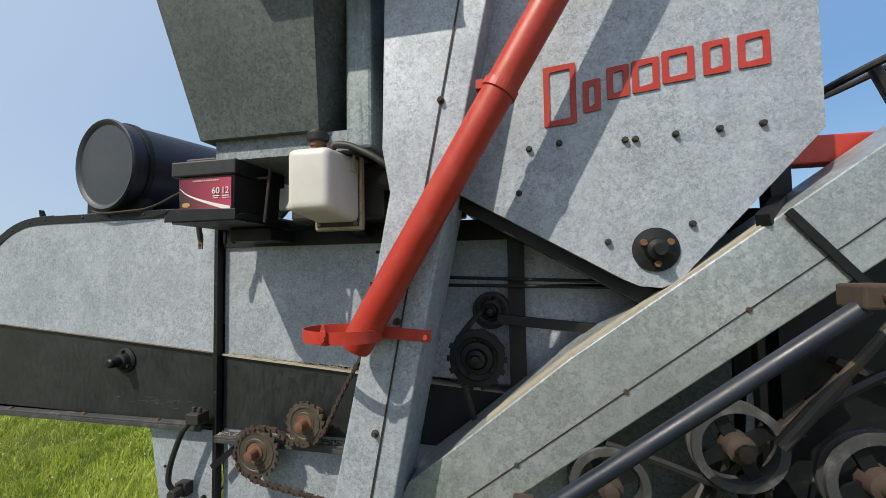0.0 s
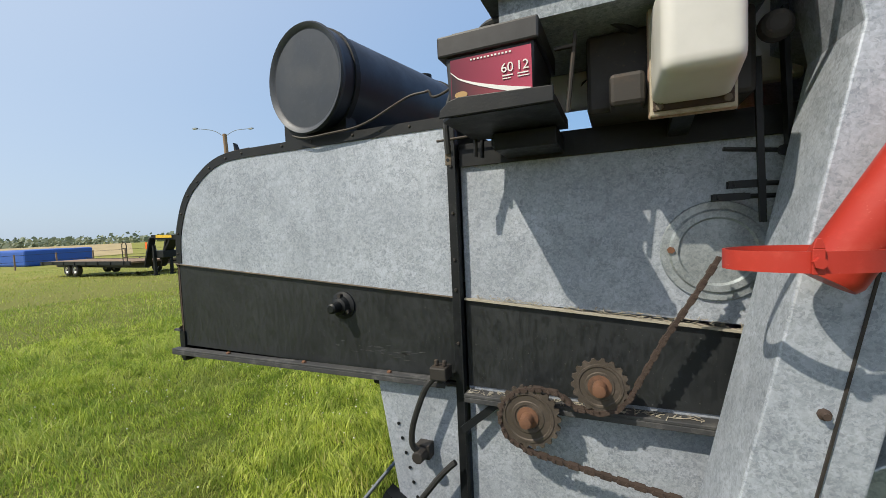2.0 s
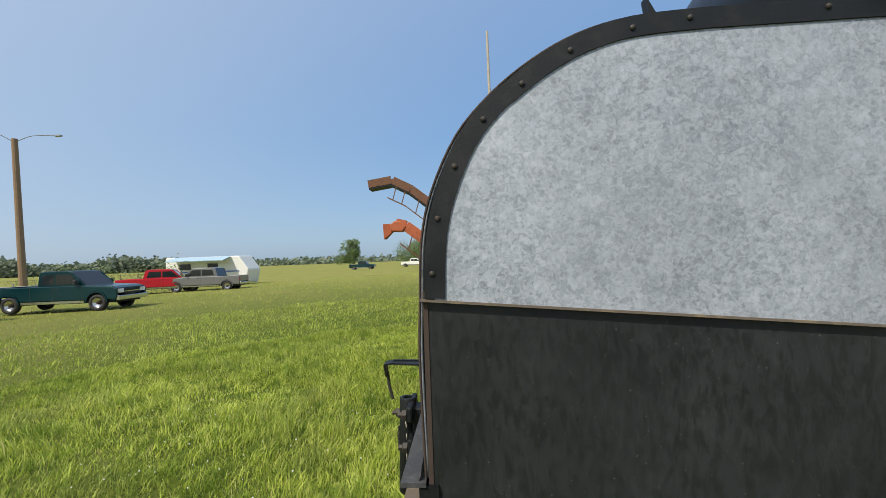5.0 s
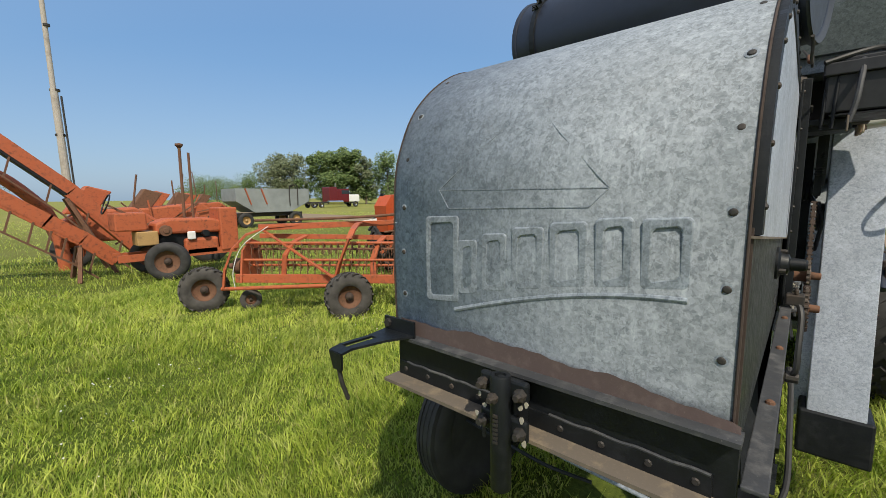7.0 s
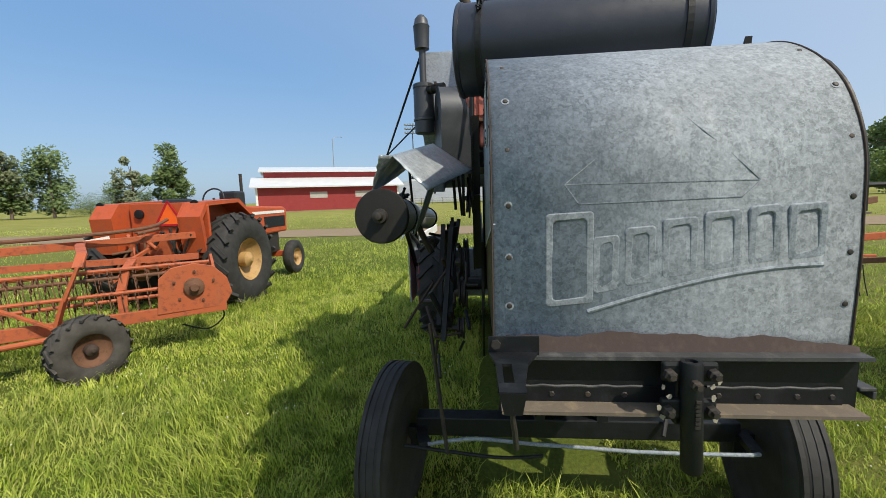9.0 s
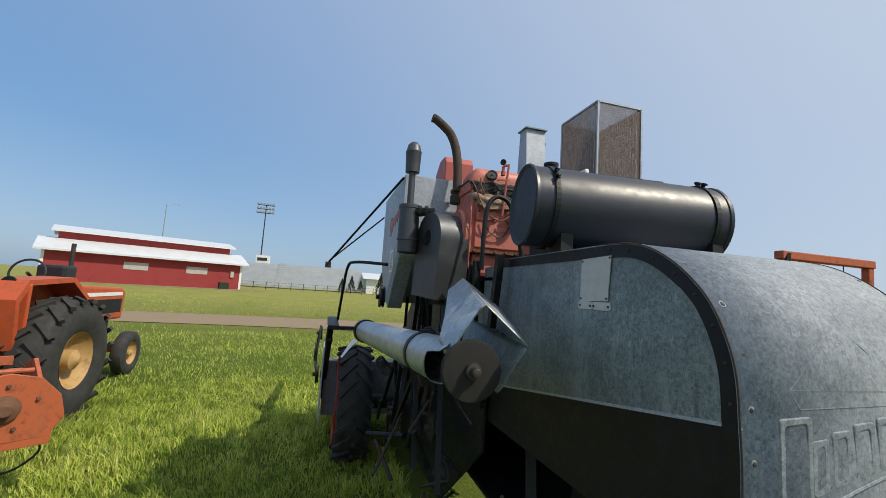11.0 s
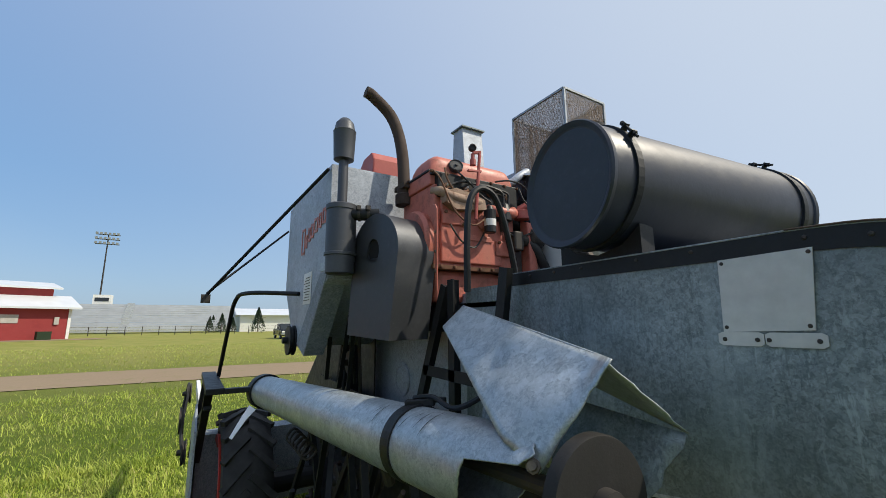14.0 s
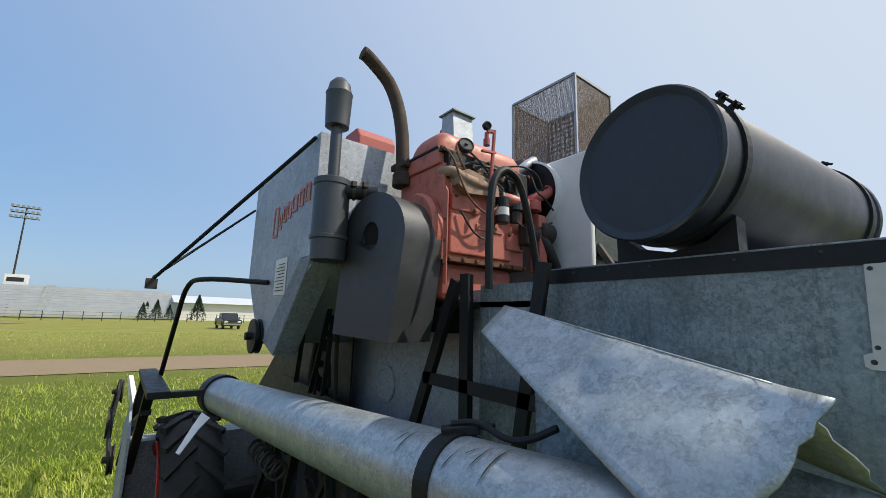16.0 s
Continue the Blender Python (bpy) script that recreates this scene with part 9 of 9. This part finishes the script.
# ---- buildings, poles, fences, trees ----
def build_distance():
    b = thing("red_barn", (75, 29, 0), "long dark red metal barn with white roof and trim", "barn")
    c0, c1 = Vector((76.9, 16.3, 0)), Vector((66.0, 38.8, 0))
    u = (c1 - c0).normalized()
    n = Vector((u.y, -u.x, 0))
    if n.x < 0:
        n = -n
    Lb = (c1 - c0).length
    def bx(s0, s1, d0, d1, z0, z1):
        m = MB()
        P = [c0 + u * s + n * d for s, d in ((s0, d0), (s1, d0), (s1, d1), (s0, d1))]
        m.v = [(p.x, p.y, z0) for p in P] + [(p.x, p.y, z1) for p in P]
        m.f = [(3, 2, 1, 0), (4, 5, 6, 7)] + [(i, (i + 1) % 4, 4 + (i + 1) % 4, 4 + i) for i in range(4)]
        return m
    part("wall", bx(0, Lb, 0, 16, 0, 4.2), BARN, b)
    part("upper_wall", bx(1.2, Lb - 1.2, 4, 12, 4.2, 7.2), BARN, b)
    def slope(s0, s1, d0, z0, d1, z1):
        m = MB()
        P = [(c0 + u * s + n * d, z) for s, d, z in ((s0, d0, z0), (s1, d0, z0), (s1, d1, z1), (s0, d1, z1))]
        m.v = [(p.x, p.y, z) for p, z in P] + [(p.x, p.y, z + 0.25) for p, z in P]
        m.f = [(3, 2, 1, 0), (4, 5, 6, 7)] + [(i, (i + 1) % 4, 4 + (i + 1) % 4, 4 + i) for i in range(4)]
        return m
    part("lower_roof", slope(-0.9, Lb + 0.9, -1.0, 4.1, 4.3, 5.9), ROOF, b, "white metal lean-to roof")
    part("lower_roof", slope(-0.9, Lb + 0.9, 17, 4.1, 11.7, 5.9), ROOF, b)
    part("upper_roof", slope(0.4, Lb - 0.4, 3.2, 7.0, 8, 8.0), ROOF, b, "white metal upper roof")
    part("upper_roof", slope(0.4, Lb - 0.4, 12.8, 7.0, 8, 8.0), ROOF, b)
    part("trim", bx(-0.08, 0.25, -0.08, 0.2, 0, 4.2), WHITE, b)
    part("trim", bx(Lb - 0.25, Lb + 0.08, -0.08, 0.2, 0, 4.2), WHITE, b)
    for s in (5.2, 13.2):
        part("window", bx(s, s + 3.0, -0.06, 0.05, 2.2, 3.3), CONCRETE, b, "pale boarded window")
    part("side_door", bx(-0.06, 0.05, 2, 3.4, 0, 2.4), WHITE, b)
    part("utility_box", bx(2.2, 3.6, -2, -1, 0, 1.1), SPRUCE, b, "dark green utility box")
    part("meter", bx(1.2, 1.7, -0.2, 0, 2.0, 3.0), CONCRETE, b)
    a = MB()
    P = [c0 + u * s + n * d for s, d in ((-3, -7), (Lb + 1, -4), (Lb + 1, 0), (-3, 0))]
    a.v, a.f = [(p.x, p.y, 0.03) for p in P], [(0, 1, 2, 3)]
    solo("gravel_apron", a, DIRT, "pale gravel apron before the barn", "ground", kind="structure")
    # bleachers and press box
    g = thing("bleachers", (125, 5, 0), "grey aluminium stadium bleachers", "bleachers")
    for k in range(12):
        part("bench", MB().box(116 + k * 0.9, 117 + k * 0.9, -8, 26, 0.3 + k * 0.55, 0.8 + k * 0.55), BLEACHER, g)
    part("stair", MB().prism([(115.8, 0.4), (126.6, 7.2), (126.6, 7.0), (115.8, 0.2)], "y", 14, 15.5), GREY, g, "darker stair aisle")
    part("press_box", MB().box(128, 131, 19, 22.5, 6.6, 9.2), WHITE, g, "white press box")
    part("press_window", MB().box(127.95, 127.99, 19.4, 22.1, 7.6, 8.5), GLASS, g)
    def light_pole(x, y, h, rows, lab):
        p = thing("light_pole", (x, y, 0), lab, "light pole")
        part("pole", MB().cyl((x, y, 0), (x, y, h), 0.22, 12, 0.13), STEEL, p)
        for k in range(rows):
            part("lamp_bar", MB().box(x - 0.1, x + 0.1, y - 2.4, y + 2.4, h - 0.2 - k * 1.2, h - k * 1.2), STEEL, p)
            for j in range(6):
                part("lamp", MB().box(x - 0.35, x, y - 2.2 + j * 0.85, y - 1.7 + j * 0.85, h - 0.1 - k * 1.2, h + 0.45 - k * 1.2), GREY, p)
    light_pole(130, 21.5, 24.5, 3, "tall stadium floodlight mast")
    def street_light(x, y, h, z0, arms, lab, lean=0.0, r=0.1, mat=GREY):
        p = thing("street_lamp", (x, y, z0), lab, "street lamp")
        part("pole", MB().cyl((x + 0.02 * h * lean, y + 0.025 * h * lean, z0), (x, y, z0 + h), r, 12, r * 0.75), mat, p)
        for dx, dy in arms:
            part("arm", MB().pipe([(x, y, z0 + h - 0.3), (x + dx * 0.4, y + dy * 0.4, z0 + h + 0.35), (x + dx, y + dy, z0 + h + 0.55)], 0.03, 6), GREY, p)
            part("lamp_head", MB().box(x + dx - 0.25, x + dx + 0.25, y + dy - 0.12, y + dy + 0.12, z0 + h + 0.48, z0 + h + 0.6), GREY, p)
    street_light(-35.3, 29.2, 13.2, -0.95, ((2.2, 1.4), (-2.3, -1.5)), "wooden pole with two street lamp arms", 1.0, 0.26, WOOD)
    street_light(100, 37, 17, 0, ((2.4, -1.5),), "tall pole with one lamp arm")
    u2 = thing("utility_pole", (2.0, 26, 0), "very tall weathered utility pole", "utility pole")
    part("pole", MB().cyl((2.0, 26, 0), (1.95, 26, 16.5), 0.12, 14, 0.08), POLE, u2)
    part("sleeve", MB().cyl((2.08, 25.9, 0), (1.98, 25.9, 6.7), 0.16, 14, 0.14), POLE, u2)
    for z in (2.5, 4.6, 6.6, 9.4, 12.2):
        part("band", MB().lathe((2.02, 25.95, z), (0, 0, 1), [(0, 0.19 if z < 7 else 0.125), (0.1, 0.19 if z < 7 else 0.125)], 14), STEEL, u2)
    part("conduit", MB().cyl((2.3, 25.8, 0), (2.2, 25.8, 6.4), 0.04, 8), STEEL, u2)
    # white low building and fence
    w = thing("white_building", (120, -25, 0), "long low white building far across the field", "building")
    part("wall", MB().box(118, 135, -48, -9, 0, 4.2), WHITE, w)
    part("roof", MB().prism([(117, 4.2), (136, 4.2), (126.5, 6.2)], "y", -49, -8), ROOF, w)
    f = thing("wire_fence", (95, 0, 0), "wire fence along the far field", "fence")
    for k in range(26):
        part("post", MB().box(96, 96.12, -40 + k * 2.6, -39.88 + k * 2.6, 0, 1.6), STEEL, f)
    part("wire", MB().box(96.03, 96.07, -40, 25, 1.5, 1.53).box(96.03, 96.07, -40, 25, 0.9, 0.93), STEEL, f)
    f2 = thing("wire_fence", (-48, 30, lie(-48, 0)), "wire fence before the stubble field", "fence")
    z = lie(-48, 0)
    for k in range(24):
        part("post", MB().box(-48.1, -48, 5 + k * 3, 5.1 + k * 3, z, z + 1.4), WOOD, f2)
    part("wire", MB().box(-48.07, -48.03, 5, 76, z + 1.3, z + 1.33).box(-48.07, -48.03, 5, 76, z + 0.7, z + 0.73), STEEL, f2)


def tree(x, y, h, w, mat, lab, z=0.0, seed=1, conifer=False, leaves=1500, sparse=False):
    rnd = random.Random(seed)
    t = thing("tree", (x, y, z), lab, "tree")
    tr = MB().cyl((x, y, z), (x + 0.1, y, z + h * 0.75), 0.022 * h, 8, 0.006 * h)
    for k in range(9):
        a = rnd.uniform(0, 6.28)
        z0 = z + h * rnd.uniform(0.25, 0.7)
        tr.cyl((x, y, z0), (x + w * 0.4 * math.cos(a), y + w * 0.4 * math.sin(a), z0 + h * 0.15), 0.007 * h, 5, 0.003 * h)
    part("trunk", tr, BARK, t)
    cr = MB()
    lobes = [(rnd.gauss(0, 0.22) * w, rnd.gauss(0, 0.22) * w, z + h * rnd.uniform(0.16, 0.93), rnd.uniform(0.13, 0.25) * w) for _ in range(24 if not sparse else 12)]
    for k in range(leaves):
        if conifer:
            q = rnd.random() ** 0.7
            zz = z + h * (0.06 + 0.92 * q)
            r = w * 0.5 * (1.02 - q) * rnd.uniform(0.5, 1.0)
            a = rnd.uniform(0, 6.28)
            c = Vector((x + r * math.cos(a), y + r * math.sin(a), zz - r * 0.15))
            s = 0.035 * h
        else:
            lx, ly, lz, lr = rnd.choice(lobes)
            k2 = 1.0 - 0.55 * max(0, (lz - z) / h - 0.55) / 0.4
            d = Vector((rnd.gauss(0, 1), rnd.gauss(0, 1), rnd.gauss(0, 1))).normalized() * lr * rnd.uniform(0.55, 1.05)
            c = Vector((x + lx * k2, y + ly * k2, lz)) + d
            s = 0.022 * h * rnd.uniform(0.6, 1.3)
        a = Vector((rnd.gauss(0, 1), rnd.gauss(0, 1), rnd.gauss(0, 1))).normalized()
        e = a.orthogonal().normalized()
        cr.add([c + a * s, c + e * s * 0.7, c - a * s, c - e * s * 0.7], [(0, 1, 2, 3)])
    part("crown", cr, mat, t, kind="stuff")


def build_trees():
    k = 0
    for az, d, h, w, m, sp in ((63.2, 108, 11.5, 9, LEAF_GREY, 0), (61.2, 108, 12.5, 10, LEAF_GREY, 0), (57.6, 107, 13, 8, LEAF, 0), (56.2, 108, 13.5, 8, LEAF, 0), (54.6, 107, 14, 8, LEAF, 0), (53.1, 106, 13.5, 8, LEAF, 0), (51.8, 105, 12, 7, LEAF_GREY, 1), (48.8, 104, 12.5, 10, LEAF, 0), (42.2, 100, 12.5, 6, LEAF_GREY, 1), (38.6, 98, 13.5, 8, LEAF, 0), (43.8, 108, 6, 7, LEAF, 0), (41, 110, 5, 6, LEAF, 0), (46, 112, 4, 8, LEAF, 0),
                                (66.5, 110, 7, 10, LEAF, 0), (69.5, 120, 6, 12, LEAF, 0), (72, 150, 8, 14, LEAF, 0), (94, 190, 13, 24, LEAF, 0), (97, 200, 11, 22, LEAF, 0), (91, 210, 8, 26, LEAF, 0), (106, 150, 10, 9, LEAF, 0), (-42.5, 95, 12, 10, LEAF, 0), (-33.0, 95, 11.5, 12, LEAF, 0), (-46.6, 100, 11, 10, LEAF, 0), (-40.5, 130, 9, 12, LEAF, 0), (-49, 105, 13, 7, LEAF_GREY, 1), (-31, 140, 7, 12, LEAF, 0)):
        k += 1
        a = radians(az)
        tree(-1 + d * math.cos(a), 0.6 + d * math.sin(a), h, w, m, "tall leafy tree with an uneven crown at the field edge", 0, k, leaves=6200 if not sp else 2600, sparse=bool(sp))
    for x, y, h in ((112, -4.5, 4.6), (113, -7, 3.6), (108, -12, 6), (120, -3, 4.2), (112, -2, 3.8)):
        k += 1
        tree(x, y, h, h * 0.72, SPRUCE, "dark spruce by the white building", 0, k, True, 700)
    # hedge by the pole and the far tree line
    for x, y, h in ((-33, 31, 2.9), (-30.5, 32, 3.0), (-28.5, 33.2, 2.6), (-26.5, 34, 2.8), (-36.5, 36, 2.4), (-40, 34, 2.2)):
        k += 1
        tree(x, y, h, 3.4, LEAF, "low dense bush beside the trucks", -0.9, k, leaves=500)
    pf = thing("livestock_fence", (-32, 23, -0.84), "grey steel pipe pen panels behind the trailer", "fence")
    A, B = Vector((-37, 22.6, -0.84)), Vector((-26.5, 24.2, -0.75))
    for k in range(9):
        q = A.lerp(B, k / 8)
        part("post", MB().cyl(q, q + Vector((0, 0, 1.7)), 0.04, 6), GREY, pf)
    for z in (0.3, 0.6, 0.9, 1.2, 1.5):
        part("rail", MB().cyl(A + Vector((0, 0, z)), B + Vector((0, 0, z)), 0.03, 6), GREY, pf)
    far = MB()
    rnd = random.Random(5)
    for i in range(2300):
        near = i >= 1500
        a = radians(rnd.uniform(122, 143) if near else rnd.uniform(95, 200))
        d = rnd.uniform(290, 330) if near else rnd.uniform(500, 620)
        rise = 5.5 + 2.5 * math.sin(a * 31) + 1.5 * math.sin(a * 77) if near else 6
        c = Vector((d * math.cos(a), d * math.sin(a), -0.8 + rnd.uniform(0.3, max(1.5, rise))))
        for j in range(16 if near else 6):
            q = c + (Vector((rnd.gauss(0, 3), rnd.gauss(0, 3), rnd.gauss(0, 1.1))) if near else Vector((rnd.gauss(0, 8), rnd.gauss(0, 8), rnd.gauss(0, 2))))
            n1 = Vector((rnd.gauss(0, 1), rnd.gauss(0, 1), rnd.gauss(0, 1))).normalized()
            e = n1.orthogonal()
            s = rnd.uniform(0.5, 1.1) if near else rnd.uniform(1.0, 2.2)
            far.add([q + n1 * s, q + e * s, q - n1 * s, q - e * s], [(0, 1, 2, 3)])
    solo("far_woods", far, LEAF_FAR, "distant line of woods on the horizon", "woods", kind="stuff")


def build_grass():
    """Blades over the meadow near the machines, thinning with distance."""
    rng = np.random.default_rng(3)
    near, mid, far = 400000, 130000, 110000
    r = np.concatenate([7.5 * rng.random(near) ** 0.66, 7.0 + 8 * rng.random(mid) ** 0.9, 14.0 + 32.0 * rng.random(far) ** 0.8])
    a = rng.random(len(r)) * 2 * np.pi
    x, y = 0.0 + r * np.cos(a), 1.6 + r * np.sin(a)
    keep = ~((x > 16.2) & (x < 21.8)) & ~((x > 1.2) & (x < 4.5) & (y > 0.0) & (y < 0.8))
    x, y, r = x[keep], y[keep], r[keep]
    n = len(x)
    tuft = 0.6 + 0.5 * np.sin(x * 2.1 + 1.3 * np.sin(y * 1.7)) * np.sin(y * 2.6 + np.sin(x * 1.2))
    clump = 0.5 + 0.5 * np.sin(x * 6.3 + 2 * np.sin(y * 3.1)) * np.sin(y * 7.1 + 2 * np.sin(x * 4.3))
    h = (0.035 + 0.115 * rng.random(n) ** 1.5) * (0.42 + 0.62 * np.clip(tuft, 0, 1.2)) * (0.35 + 1.2 * clump)
    w = (0.0019 + 0.0022 * rng.random(n)) * (1 + 0.11 * r)
    th = rng.random(n) * 2 * np.pi
    lean = h * (0.2 + 1.05 * rng.random(n))
    # blades of a tuft lie over the same way
    la = 2.2 * np.sin(0.9 * x + np.sin(1.3 * y)) + 1.9 * np.sin(0.8 * y + np.sin(0.7 * x)) + rng.normal(0, 1.5, n)
    z = -0.02 * np.clip(-x - 4, 0, 28)
    dx, dy = np.cos(th) * w, np.sin(th) * w
    lx, ly = np.cos(la) * lean, np.sin(la) * lean
    v = np.empty((n, 5, 3))
    v[:, 0] = np.stack([x - dx, y - dy, z - 0.01], 1)
    v[:, 1] = np.stack([x + dx, y + dy, z - 0.01], 1)
    v[:, 2] = np.stack([x + dx * 0.8 + lx * 0.35, y + dy * 0.8 + ly * 0.35, z + h * 0.6], 1)
    v[:, 3] = np.stack([x - dx * 0.8 + lx * 0.35, y - dy * 0.8 + ly * 0.35, z + h * 0.6], 1)
    v[:, 4] = np.stack([x + lx, y + ly, z + h], 1)
    me = bpy.data.meshes.new("grass")
    k = np.arange(n) * 5
    me.vertices.add(n * 5)
    me.vertices.foreach_set("co", v.reshape(-1))
    loops = np.stack([k, k + 1, k + 2, k + 3, k + 3, k + 2, k + 4], 1).reshape(-1)
    me.loops.add(len(loops))
    me.loops.foreach_set("vertex_index", loops)
    starts = np.stack([np.arange(n) * 7, np.arange(n) * 7 + 4], 1).reshape(-1)
    me.polygons.add(n * 2)
    me.polygons.foreach_set("loop_start", starts)
    me.update(calc_edges=True)
    me.materials.append(GRASS)
    tagged(new("grass", me), "uneven tufted green meadow grass", "grass", kind="stuff")


def build_clover():
    """Small white clover heads standing in the grass, in loose drifts."""
    rng = np.random.default_rng(11)
    n = 520
    x, y = rng.uniform(-3.5, 3, n), rng.uniform(-2.5, 4.5, n)
    keep = (np.sin(x * 1.3 + 0.7) * np.sin(y * 1.1 + 2) > -0.25) & ~((x > 0.8) & (y > -0.2) & (y < 0.9))
    heads = MB()
    for px, py, pz, r in zip(x[keep], y[keep], rng.uniform(0.05, 0.11, n), rng.uniform(0.005, 0.009, n)):
        c = Vector((px, py, pz + lie(px, py)))
        q = [c + Vector(d) * r for d in ((1, 0, 0), (0, 1, 0), (-1, 0, 0), (0, -1, 0), (0, 0, 1), (0, 0, -1))]
        heads.add(q, [(0, 1, 4), (1, 2, 4), (2, 3, 4), (3, 0, 4), (1, 0, 5), (2, 1, 5), (3, 2, 5), (0, 3, 5)])
    solo("clover", heads, WHITE, "scattered white clover heads in the meadow grass", "flowers", kind="stuff")


POLE = painted("grey_weathered_pole", (0.42, 0.38, 0.34), (0.24, 0.2, 0.17), 0.6, 0.8, 0, 3)
build_tractor()
build_rake()
build_old_tractor(2.0, 10.0, "old rusty orange stationary tractor standing in the grass")
build_elevators_far()
build_machine_row()
build_wagon()
build_vehicles()
build_right_machines()
build_distance()
build_trees()
build_grass()
build_clover()
